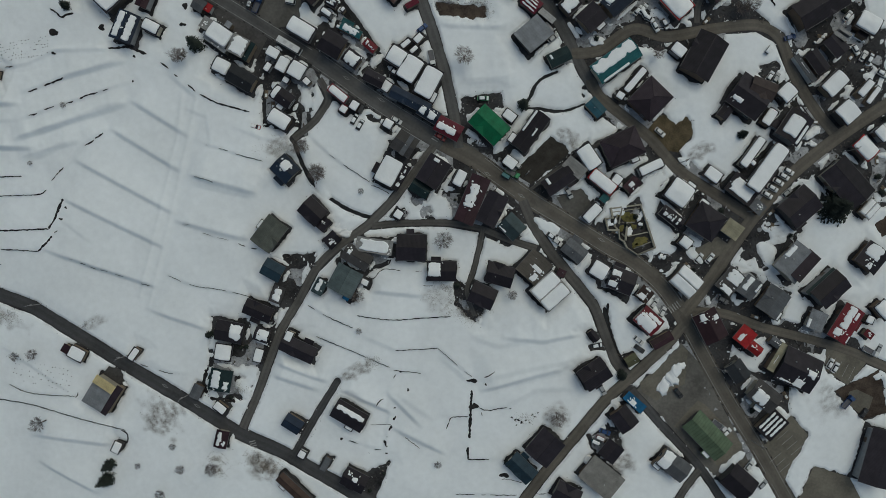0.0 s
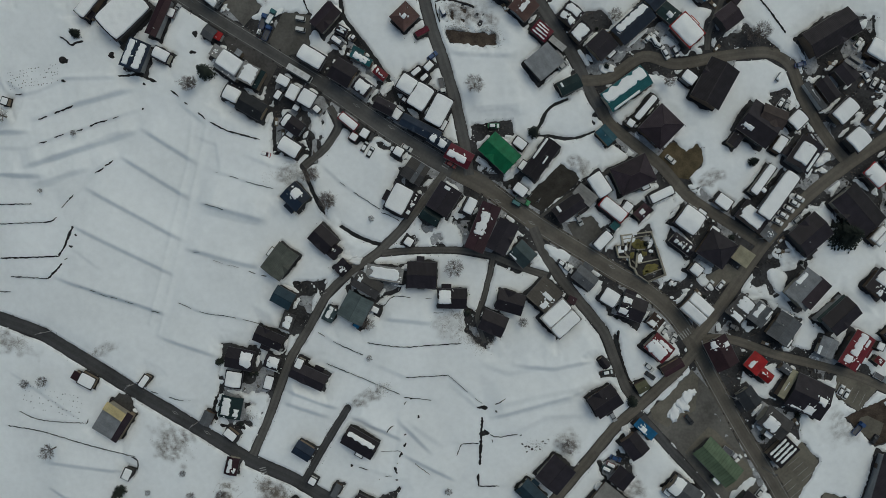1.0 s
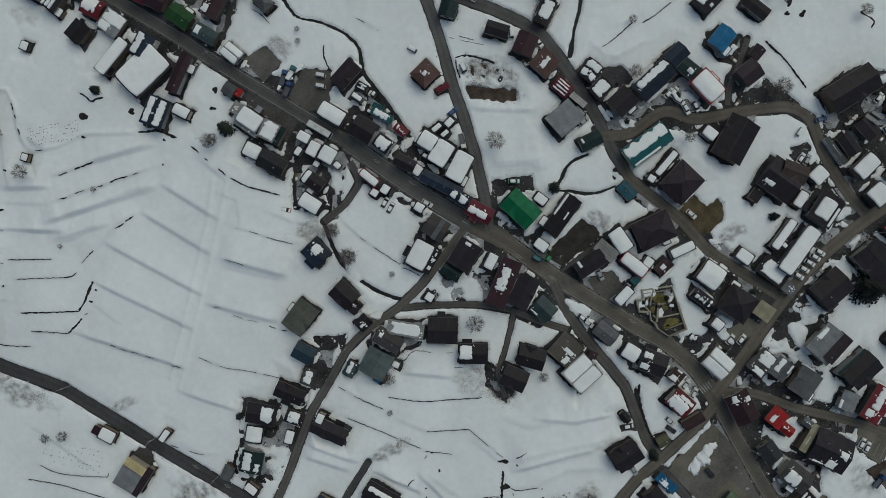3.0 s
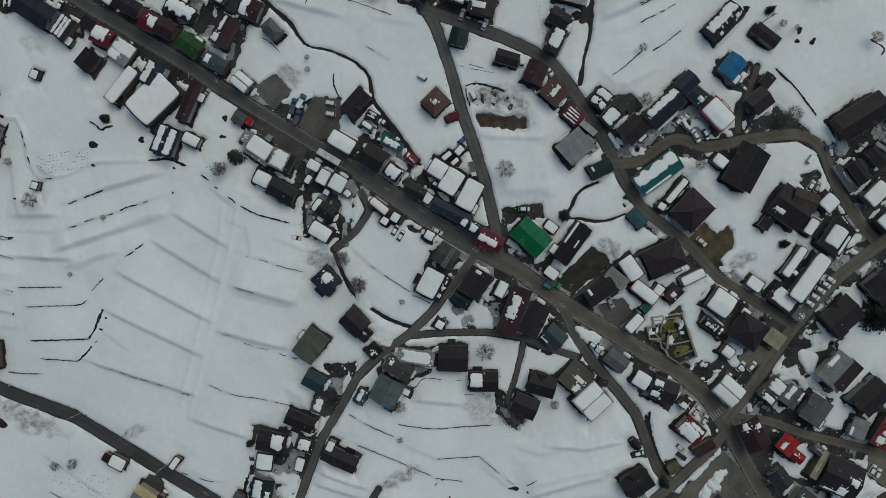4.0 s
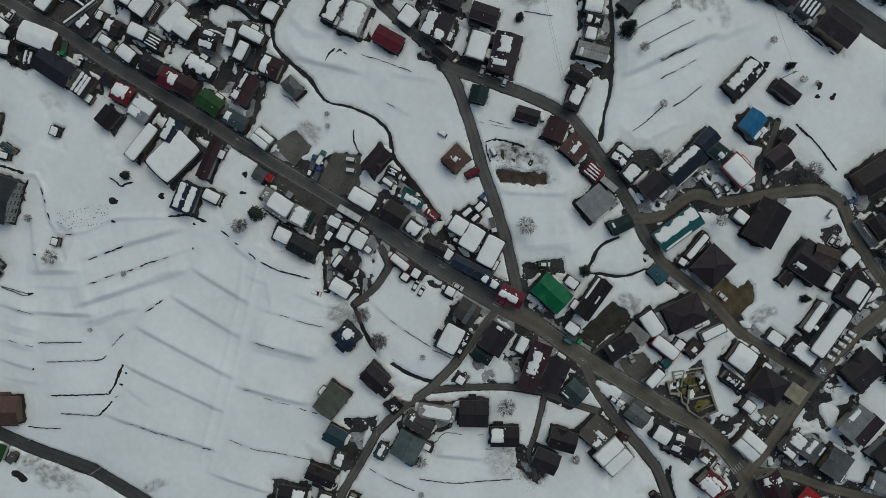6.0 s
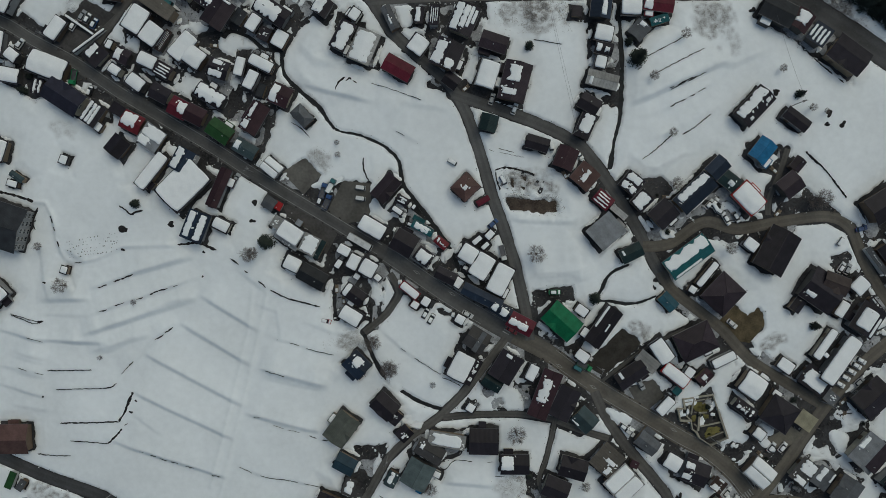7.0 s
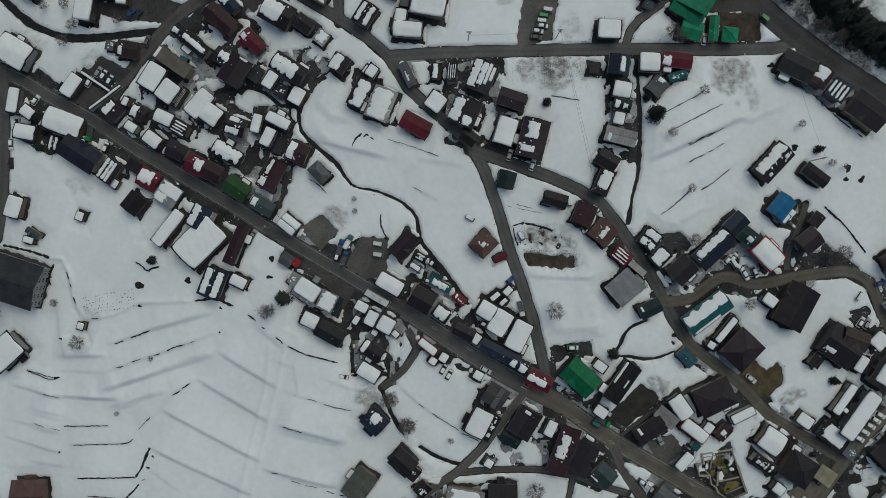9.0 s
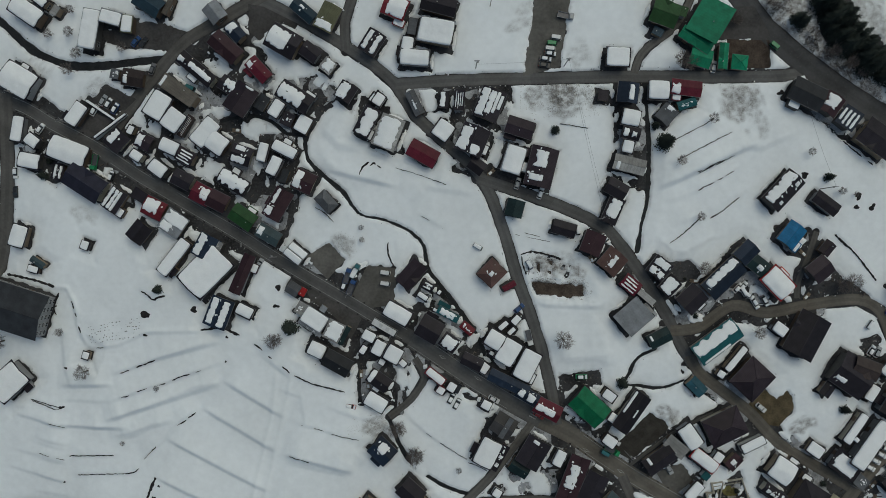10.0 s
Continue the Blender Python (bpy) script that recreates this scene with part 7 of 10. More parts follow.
def build_house(k, x, y, w, d, rot, h, colour, snow, shape, beds):
    rnd = random.Random(1000 + k)
    word, roof_mat = ROOFS[colour]
    big = h >= 3.3
    kind = "house" if big else "shed"
    if h > 6:
        kind = "apartment_building"
    z0 = float(base_z(x, y))
    if shape in "gh" and d > w * 1.02:
        w, d, rot = d, w, rot + 90
        if snow == "A":
            snow = rnd.choice("AB")
    thing = new(kind)
    thing.matrix_basis = pose(x, y, z0, 0, 0, rot)
    form = {"g": "gable", "f": "flat", "s": "lean-to", "h": "hipped"}[shape]
    if kind == "apartment_building":
        label = "three-storey apartment block with a dark grey gable roof"
    else:
        label = f"{'house' if big else 'shed'} with {word} {form} roof {SNOW_WORDS[snow]}"
    tagged(thing, label, "house" if big else "shed", "village houses" if big else "sheds of the village")
    over = min(0.85 if big else 0.35, 0.13 * min(w, d))
    wall_mat = rnd.choice(WALLS[:3] + WALLS[4:] if big else WALLS[2:])
    ww, wd = w - 2 * over, d - 2 * over
    pitch = {"g": 0.36, "f": 0.0, "s": 0.12, "h": 0.36}[shape]
    if shape == "g":
        pitch = 0.21 if snow == "F" else 0.3

    def top(u, v):
        if shape == "g":
            return h + pitch * (d / 2 - abs(v))
        if shape == "s":
            return h + pitch * (d / 2 + v)
        if shape == "h":
            return h + pitch * min(d / 2 - abs(v), w / 2 - abs(u))
        return h

    # walls up to the underside of the roof, with gables
    bm = bmesh.new()
    prof = [(-wd / 2, top(0, -wd / 2) if shape == "s" else h), (wd / 2, top(0, wd / 2) if shape == "s" else h)]
    if shape == "g":
        prof.insert(1, (0.0, top(0, 0) - 0.16))
        prof[0] = (-wd / 2, top(0, -wd / 2) - 0.16)
        prof[2] = (wd / 2, top(0, wd / 2) - 0.16)
    if shape in "fs":
        prof = [(v, z - 0.16) for v, z in prof]
    ends = []
    for u in (-ww / 2, ww / 2):
        ends.append([bm.verts.new((u, -wd / 2, -0.6))] + [bm.verts.new((u, v, z)) for v, z in prof] + [bm.verts.new((u, wd / 2, -0.6))])
    bm.faces.new(ends[0])
    bm.faces.new(ends[1][::-1])
    for i in range(len(ends[0])):
        j = (i + 1) % len(ends[0])
        bm.faces.new((ends[0][j], ends[0][i], ends[1][i], ends[1][j]))
    if h > 6:
        wall_mat = WALLS[1]
    part("wall", bm, wall_mat, thing)
    th = 0.14

    def slab(name, corners):
        b = bmesh.new()
        lo = [b.verts.new((u, v, z - th)) for u, v, z in corners]
        hi = [b.verts.new((u, v, z)) for u, v, z in corners]
        b.faces.new(hi)
        b.faces.new(lo[::-1])
        for i in range(len(hi)):
            j = (i + 1) % len(hi)
            b.faces.new((hi[j], hi[i], lo[i], lo[j]))
        return part(name, b, roof_mat, thing)

    W, D = w / 2, d / 2
    if shape == "g":
        r = top(0, 0)
        slab("roof_slope", [(-W, -D, h), (W, -D, h), (W, -0.01, r), (-W, -0.01, r)])
        slab("roof_slope", [(-W, 0.01, r), (W, 0.01, r), (W, D, h), (-W, D, h)])
        b = box(bmesh.new(), -W - 0.02, W + 0.02, -0.16, 0.16, r - 0.05, r + 0.05, 0.03)
        part("ridge_cap", b, roof_mat, thing)
    elif shape == "h":
        r, e = top(0, 0), max(0.05, W - D)
        slab("roof_slope", [(-W, -D, h), (W, -D, h), (e, 0, r), (-e, 0, r)])
        slab("roof_slope", [(W, D, h), (-W, D, h), (-e, 0, r), (e, 0, r)])
        slab("roof_slope", [(W, -D, h), (W, D, h), (e, 0, r)])
        slab("roof_slope", [(-W, D, h), (-W, -D, h), (-e, 0, r)])
        for a, c in (((-e, 0, r), (-W, -D, h)), ((-e, 0, r), (-W, D, h)), ((e, 0, r), (W, -D, h)), ((e, 0, r), (W, D, h)), ((-e, 0, r), (e, 0, r))):
            part("ridge_cap", rod(Vector(a), Vector(c), 0.1), roof_mat, thing)
    else:
        slab("roof_sheet", [(-W, -D, top(0, -D)), (W, -D, top(0, -D)), (W, D, top(0, D)), (-W, D, top(0, D))])
        if shape == "f":
            for v in (-D, D - 0.12):
                part("parapet", box(bmesh.new(), -W, W, v, v + 0.12, h + 0.002, h + 0.1), roof_mat, thing)
    if shape == "g" and big and w > 8.5 and snow in "NP" and rnd.random() < 0.5:
        # a cross gable that breaks through one slope
        side, hw = rnd.choice((-1, 1)), min(D * 0.75, rnd.uniform(1.6, 2.6))
        du = rnd.uniform(-0.55, 0.55) * (W - hw - 0.4)
        zr = h + pitch * hw + 0.03
        tip, low, end = (du, side * (D - hw), zr), h + 0.03, side * (D + 0.15)
        b = bmesh.new()
        for k2 in (-1, 1):
            for dz in (0.0, -0.1):
                b.faces.new([b.verts.new(p) for p in ((du + k2 * hw, end, low + dz), (du, end, zr + dz), (tip[0], tip[1], tip[2] + dz))])
        part("cross_gable", b, roof_mat, thing)
        b = bmesh.new()
        b.faces.new([b.verts.new(p) for p in ((du - hw, side * (D - 0.02), low - 0.1), (du + hw, side * (D - 0.02), low - 0.1), (du, side * (D - 0.02), zr - 0.1))])
        part("gable_wall", b, wall_mat, thing)
    if shape in "gh" and big:
        for s in (-1, 1):
            b = box(bmesh.new(), -W, W, s * (D + 0.06) - 0.06, s * (D + 0.06) + 0.06, h - 0.2, h - 0.08)
            part("gutter", b, METAL, thing)
    if rnd.random() < 0.4 and snow != "F":
        vu, vv = rnd.uniform(-0.7, 0.7) * W, rnd.choice((-1, 1)) * rnd.uniform(0.15, 0.4) * D
        part("vent_pipe", rod(Vector((vu, vv, top(vu, vv) - 0.1)), Vector((vu, vv, top(vu, vv) + 0.7)), 0.14, 8), FRAME, thing)
    if big and w > 8 and shape in "gh" and rnd.random() < 0.55:
        # a low entrance annex against one long wall
        side, pl, pd, pu = rnd.choice((-1, 1)), rnd.uniform(2.4, 4.2), rnd.uniform(1.0, 1.9), rnd.uniform(-0.35, 0.35) * w
        v0, v1 = (D - over - 0.02, D + pd) if side > 0 else (-D - pd, -D + over + 0.02)
        c, q = math.cos(radians(rot)), math.sin(radians(rot))
        far = side * (D + pd * 0.55)
        clear = all(free_spot(x + c * u - q * far, y + q * u + c * far, 0.3) for u in (pu - pl / 2, pu, pu + pl / 2))
    else:
        clear = False
    if clear:
        annex = part("annex", box(bmesh.new(), pu - pl / 2, pu + pl / 2, v0, v1, -0.6, 2.5), wall_mat, thing)
        b = box(bmesh.new(), pu - pl / 2 - 0.2, pu + pl / 2 + 0.2, v0 + (0.05 if side > 0 else -0.25), v1 + (0.25 if side > 0 else -0.05), 2.504, 2.66, 0.03)
        part("annex_roof", b, roof_mat, annex)
        if rnd.random() < 0.6:
            snow_patch(annex, pu - pl / 2, pu + pl / 2, v0 + 0.1 * side, v1, lambda u, v: 2.66, 0.25, 0.15, 900 + k, ROOF_SNOW)
    # snow
    sd = 77 * k
    thick = 0.5 if big else 0.36
    mat = ROOF_SNOW

    def crest(u, v):
        """The roof's height, with the ridge eased as drifted snow eases it."""
        return top(u, math.copysign(math.hypot(v, 0.7), v) if shape == "g" and abs(v) < D - 0.5 else v)

    def lay(u0, u1, v0, v1, rag=0.15, t=thick):
        if u1 - u0 > 0.35 and v1 - v0 > 0.35:
            snow_patch(thing, u0, u1, v0, v1, crest if v0 < -0.8 and v1 > 0.8 else top, t, rag, sd + int(u0 * 31 + v0 * 57), mat, (W - 0.15, D - 0.15))

    if snow == "F":
        a, b, c, e = [rnd.uniform(0.02, 0.32) for _ in range(4)]
        if colour == "l":
            lay(-W + a, W - b, -D + c, -0.1)
            lay(-W + b, W - a, 0.1, D - e)
        else:
            lay(-W + a, W - b, -D + c, D - e)
    elif snow == "X":
        for u0, u1, v0, v1 in beds:
            rag = min(0.5, 0.15 * min(u1 - u0, v1 - v0))
            out = rag * 0.55
            lay(max(u0 - out, -W + 0.05), min(u1 + out, W - 0.05), max(v0 - out, -D + 0.05), min(v1 + out, D - 0.05), rag, 0.3)
    elif snow == "M":
        cut = rnd.uniform(-0.3, 0.3) * W
        if rnd.random() < 0.5:
            lay(-W + 0.4, cut - 0.2, -D + 0.5, D - 0.4, 0.5)
            lay(cut + 0.5, W - 0.9, -D + 0.6, D * rnd.uniform(0.2, 0.9), 0.5)
        else:
            lay(-W + 0.5, W - 0.6, -D + 0.5, D * 0.1, 0.5)
            lay(cut, W - 0.8, D * 0.25, D - 0.5, 0.45)
    elif snow == "A":
        lay(-W + 0.4, W - 0.4, -D + 0.4, -0.15, 0.3)
        if rnd.random() < 0.5:
            lay(W * 0.1, W * 0.5, D * 0.35, D * 0.75, 0.4, 0.2)
    elif snow == "B":
        lay(-W + 0.4, W - 0.4, 0.15, D - 0.4, 0.3)
    elif snow == "H":
        lay(-W + 0.7, W - 0.9, 0.1, D * 0.62, 0.2)
    elif snow == "T":
        lay(-W + 0.5, W - 0.7, -D + 0.5, -D * 0.2, 0.25)
        lay(-W + 0.6, W - 0.5, D * 0.15, D * 0.8, 0.35)
    elif snow == "I":
        lay(-W * 0.66, W * 0.7, -D * 0.72, D * 0.5, 0.1)
        lay(-W * 0.5, W * 0.9, D * 0.66, D * 0.92, 0.1, 0.25)
    elif snow == "L":
        for i in range(4):
            v = -D + 0.3 + (2 * D - 0.6) * i / 4
            lay(-W + rnd.uniform(0.3, 1.2), W - rnd.uniform(0.3, 1.5), v, v + (2 * D - 0.6) / 4 * 0.72, 0.2, 0.2)
    elif snow == "S":
        n = rnd.randint(3, 5)
        for i in range(n):
            u = -W + 0.6 + (2 * W - 1.2) * (i + rnd.uniform(0.05, 0.3)) / n
            lay(u, u + (2 * W - 1.2) / n * rnd.uniform(0.5, 0.85), -D * rnd.uniform(0.2, 0.85), D * rnd.uniform(0.0, 0.8), 0.35, 0.22)
    elif snow == "P":
        u, v = rnd.uniform(-0.5, 0.2) * W, rnd.uniform(-0.7, 0.1) * D
        lay(u, u + W * rnd.uniform(0.4, 0.8), v, v + D * rnd.uniform(0.35, 0.7), 0.4, 0.2)
        if rnd.random() < 0.6:
            u, v = rnd.uniform(-0.8, 0.2) * W, rnd.uniform(0.1, 0.4) * D
            lay(u, u + W * 0.35, v, v + D * 0.3, 0.3, 0.18)
    # openings
    storeys = 3 if h > 6 else 2
    fm, pm = WINDOW
    for side, length, dist in ((0, ww, wd / 2), (180, ww, wd / 2), (90, wd, ww / 2), (270, wd, ww / 2)):
        n = max(1, int(length / 3.6)) if h > 4.1 else (1 if big else 0)
        if h > 6:
            n = max(2, int(length / 2.6))
        for level in range(storeys):
            for i in range(n):
                if level == 0 and i == 0 and side == 0:
                    continue
                if h < 6 and rnd.random() < 0.9:
                    continue
                m = pose(0, 0, 0, 0, 0, side) @ pose((i + 0.5) / n * length - length / 2, -dist, 0.75 + 2.15 * level, 0, 0, 180)
                if 0.75 + 2.15 * level + 1.25 > h:
                    continue
                win = shared("window", fm, thing, m)
                shared("pane", pm, win, Matrix.Identity(4))
    if big:
        shared("door", DOOR_MESH, thing, pose(-ww * 0.25, -wd / 2 - 0.0, 0.05, 0, 0, 180))
    return thing


def rod(a, b, r, sides=5, r2=None):
    bm = bmesh.new()
    add_rod(bm, a, b, r, r if r2 is None else r2, sides)
    return bm


def add_rod(bm, a, b, r, r2, sides=5):
    q = (b - a).to_track_quat("Z", "Y")
    rings = []
    for p, rad in ((a, r), (b, r2)):
        rings.append([bm.verts.new(p + q @ Vector((rad * math.cos(2 * math.pi * i / sides), rad * math.sin(2 * math.pi * i / sides), 0))) for i in range(sides)])
    for i in range(sides):
        j = (i + 1) % sides
        bm.faces.new((rings[0][i], rings[0][j], rings[1][j], rings[1][i]))
    bm.faces.new(rings[1])
    bm.faces.new(rings[0][::-1])


for k, args in enumerate(HOUSES):
    build_house(k, *args)


# vehicles
CAR_PAINT = {
    "white": (0.62, 0.62, 0.61), "silver": (0.33, 0.34, 0.35), "grey": (0.12, 0.12, 0.125), "black": (0.02, 0.02, 0.022),
    "red": (0.26, 0.012, 0.018), "blue": (0.02, 0.06, 0.17), "green": (0.02, 0.22, 0.08), "teal": (0.03, 0.13, 0.14), "pink": (0.40, 0.20, 0.20),
}
CAR_MATS = {}
CAR_DONE = {}


def loft(bm, rings):
    """Skin between closed rings of points."""
    vs = [[bm.verts.new(p) for p in ring] for ring in rings]
    n = len(vs[0])
    for a, b in zip(vs, vs[1:]):
        for i in range(n):
            j = (i + 1) % n
            bm.faces.new((a[i], a[j], b[j], b[i]))
    bm.faces.new(vs[0][::-1])
    bm.faces.new(vs[-1])
    return bm


def slabring(x0, x1, y, z, r=0.15):
    """A rounded rectangle seen from above."""
    return [(x0 + r, -y, z), (x1 - r, -y, z), (x1, -y + r, z), (x1, y - r, z), (x1 - r, y, z), (x0 + r, y, z), (x0, y - r, z), (x0, -y + r, z)]


def build_car(colour, kind, snowy):
    if colour not in CAR_MATS:
        CAR_MATS[colour] = material("car_paint_" + colour, CAR_PAINT[colour], 0.3, 0.0, 0.08, 1.0, 6.0, 0, 0.08, 0.5)
    paint = CAR_MATS[colour]
    size = {"car": (4.2, 1.68, 1.48), "van": (3.5, 1.5, 1.85), "truck": (5.6, 2.0, 2.3), "bus": (9.5, 2.45, 2.9)}[kind]
    L, W, H = size[0] / 2, size[1] / 2, size[2]
    word = {"car": "car", "van": "minivan", "truck": "flatbed truck", "bus": "bus"}[kind]
    thing = new(word.replace(" ", "_"))
    tagged(thing, f"{colour} {word} {'capped with snow, parked' if snowy else 'standing'} on the bare ground" if kind != "bus" else "white bus on the cleared asphalt road",
           "truck" if kind == "truck" else ("bus" if kind == "bus" else "car"), "vehicles")
    wheel_r = 0.31 if kind in ("car", "van") else 0.42
    for sx in (-0.62, 0.62):
        for sy in (-1, 1):
            bm = bmesh.new()
            p = Vector((sx * L, sy * (W - 0.1), wheel_r))
            add_rod(bm, p - Vector((0, 0.1, 0)), p + Vector((0, 0.1, 0)), wheel_r, wheel_r, 12)
            part("wheel", bm, RUBBER, thing)
    if kind == "car":
        part("body", loft(bmesh.new(), [slabring(-L + 0.08, L - 0.08, W - 0.06, 0.25), slabring(-L, L, W, 0.5), slabring(-L + 0.02, L - 0.03, W, 0.78), slabring(-L + 0.1, L - 0.14, W - 0.07, 0.92)]), paint, thing)
        part("greenhouse", loft(bmesh.new(), [slabring(-L + 0.3, L * 0.5, W - 0.1, 0.9), slabring(-L + 0.75, L * 0.2, W - 0.24, H - 0.05)]), GLASS, thing, "dark glass windows")
        part("roof", loft(bmesh.new(), [slabring(-L + 0.7, L * 0.24, W - 0.22, H - 0.08), slabring(-L + 0.78, L * 0.18, W - 0.28, H)]), paint, thing)
        roof = (-L + 0.7, L * 0.24, W - 0.22, H)
    elif kind == "truck":
        part("cab", loft(bmesh.new(), [slabring(L * 0.42, L, W - 0.05, 0.5), slabring(L * 0.42, L, W - 0.03, 1.1), slabring(L * 0.45, L - 0.25, W - 0.12, H)]), paint, thing)
        part("windscreen", loft(bmesh.new(), [slabring(L - 0.1, L + 0.02, W - 0.2, 1.2, 0.04), slabring(L - 0.32, L - 0.18, W - 0.25, H - 0.2, 0.04)]), GLASS, thing)
        part("chassis", box(bmesh.new(), -L, L * 0.9, -0.4, 0.4, 0.4, 0.75), METAL, thing)
        part("bed", box(bmesh.new(), -L, L * 0.4, -W, W, 0.78, 0.9, 0.02), METAL, thing)
        for a in ((-L, L * 0.4, -W, -W + 0.06), (-L, L * 0.4, W - 0.06, W), (-L, -L + 0.06, -W + 0.07, W - 0.07), (L * 0.4 - 0.06, L * 0.4, -W + 0.07, W - 0.07)):
            part("side_board", box(bmesh.new(), *a, 0.91, 1.28), paint, thing)
        roof = (-L + 0.1, L * 0.36, W - 0.1, 1.0)
    else:
        part("body", loft(bmesh.new(), [slabring(-L + 0.05, L - 0.05, W - 0.05, 0.3), slabring(-L, L, W, 0.6), slabring(-L, L - 0.03, W, H * 0.55)]), paint, thing)
        part("greenhouse", loft(bmesh.new(), [slabring(-L + 0.03, L - 0.06, W - 0.03, H * 0.54), slabring(-L + 0.1, L - 0.5, W - 0.12, H - 0.1)]), GLASS, thing, "dark glass windows")
        part("roof", loft(bmesh.new(), [slabring(-L + 0.06, L - 0.45, W - 0.08, H - 0.12), slabring(-L + 0.14, L - 0.52, W - 0.16, H)]), paint, thing)
        roof = (-L + 0.1, L - 0.5, W - 0.1, H)
        if kind == "bus":
            for a in (-0.45, 0.1):
                part("roof_unit", box(bmesh.new(), a * L, a * L + 1.3, -0.6, 0.6, H, H + 0.18, 0.04), FRAME, thing)
    for sy in (-1, 1):
        part("headlight", box(bmesh.new(), L - 0.08, L + 0.01, sy * (W - 0.3) - 0.16, sy * (W - 0.3) + 0.16, 0.6, 0.74, 0.02), LAMP_CLEAR, thing)
        part("tail_light", box(bmesh.new(), -L - 0.01, -L + 0.06, sy * (W - 0.2) - 0.1, sy * (W - 0.2) + 0.1, 0.62, 0.85, 0.02), LAMP_RED, thing)
        if kind != "bus":
            part("mirror", box(bmesh.new(), L * 0.3, L * 0.3 + 0.12, sy * (W + 0.1) - 0.09, sy * (W + 0.1) + 0.09, 0.92, 1.05, 0.02), paint, thing)
    if snowy:
        snow_patch(thing, roof[0], roof[1], -roof[2], roof[2], lambda u, v: roof[3], 0.28, 0.06, 5, ROOF_SNOW)
        if kind == "car":
            snow_patch(thing, L * 0.55, L - 0.15, -W + 0.1, W - 0.1, lambda u, v: 0.93, 0.2, 0.08, 6, ROOF_SNOW)
    return thing


def vehicle(x, y, turn, colour, kind="car", snowy=False, lift=0.1):
    key = (colour, kind, snowy)
    m = pose(x, y, float(base_z(x, y)) + lift, 0, 0, turn)
    if key in CAR_DONE:
        return copy_thing(CAR_DONE[key], m)
    CAR_DONE[key] = build_car(*key)
    CAR_DONE[key].matrix_basis = m
    return CAR_DONE[key]


# trees
def build_bare_tree(seed, height, spread):
    rnd = random.Random(seed)
    thing = new("bare_tree")
    tagged(thing, "leafless tree with thin brown twigs standing in the snow", "tree", "bare trees")
    bm = bmesh.new()
    top = Vector((rnd.uniform(-0.2, 0.2), rnd.uniform(-0.2, 0.2), height * 0.45))
    add_rod(bm, Vector((0, 0, -0.4)), top, 0.22, 0.12, 7)
    part("trunk", bm, BARK, thing)
    twigs = bmesh.new()

    def grow(p, d, length, r, level):
        q = p + d * length
        add_rod(twigs, p, q, r, r * 0.6, 4 if level < 2 else 3)
        if level == 3:
            return
        for _ in range(6):
            nd = (d + Vector((rnd.gauss(0, 0.55), rnd.gauss(0, 0.55), rnd.gauss(0.05, 0.3)))).normalized()
            grow(p + d * length * rnd.uniform(0.55, 1.0), nd, length * rnd.uniform(0.55, 0.75), r * 0.6, level + 1)

    n = 20
    for i in range(n):
        a = 2 * math.pi * (i + rnd.uniform(-0.3, 0.3)) / n
        s = rnd.uniform(0.75, 1.1) * spread / 2 * 0.5
        d = Vector((math.cos(a), math.sin(a), rnd.uniform(0.5, 1.1))).normalized()
        grow(top * rnd.uniform(0.6, 1.0), d, s, 0.040, 1)
    part("crown", twigs, TWIG, thing, "bare brown twigs")
    return thing


def build_conifer(seed, height, spread):
    rnd = random.Random(seed)
    thing = new("conifer")
    tagged(thing, "dark green conifer with drooping uneven branches in the snow", "tree", "conifers")
    bm = bmesh.new()
    add_rod(bm, Vector((0, 0, -0.4)), Vector((0, 0, height)), 0.2, 0.02, 7)
    part("trunk", bm, BARK, thing)
    bm = bmesh.new()
    tiers = 15
    for k in range(tiers):
        f = k / tiers
        r = spread / 2 * (1 - f) ** 0.85 + 0.15
        count = int(15 * (1 - f)) + 6
        for i in range(count):
            a = 2 * math.pi * i / count + rnd.uniform(-0.3, 0.3)
            rr = r * rnd.uniform(0.55, 1.15)
            z = height * (0.1 + 0.88 * f) + rnd.uniform(-0.25, 0.25)
            out, side = Vector((math.cos(a), math.sin(a), 0)), Vector((-math.sin(a), math.cos(a), 0))
            for j in range(7):
                t = 0.18 + 0.125 * j + rnd.uniform(-0.03, 0.03)
                foot = Vector((0, 0, z - 0.3 * rr * t * t)) + out * rr * t
                lean = (1 if j % 2 else -1) * rnd.uniform(0.5, 1.1)
                d = (out + side * lean + Vector((0, 0, rnd.uniform(-0.35, 0.1)))).normalized()
                long = rr * rnd.uniform(0.24, 0.38) * (1.25 - 0.6 * t)
                n = d.cross(Vector((0, 0, 1))).normalized() * long * rnd.uniform(0.22, 0.34)
                q = foot + d * long
                bm.faces.new([bm.verts.new(p) for p in (foot - d * 0.05, foot + d * long * 0.55 + n, q, foot + d * long * 0.55 - n - Vector((0, 0, 0.06)))])
    part("crown", bm, NEEDLE, thing, "dark green needles")
    return thing


TREE_DONE = {}


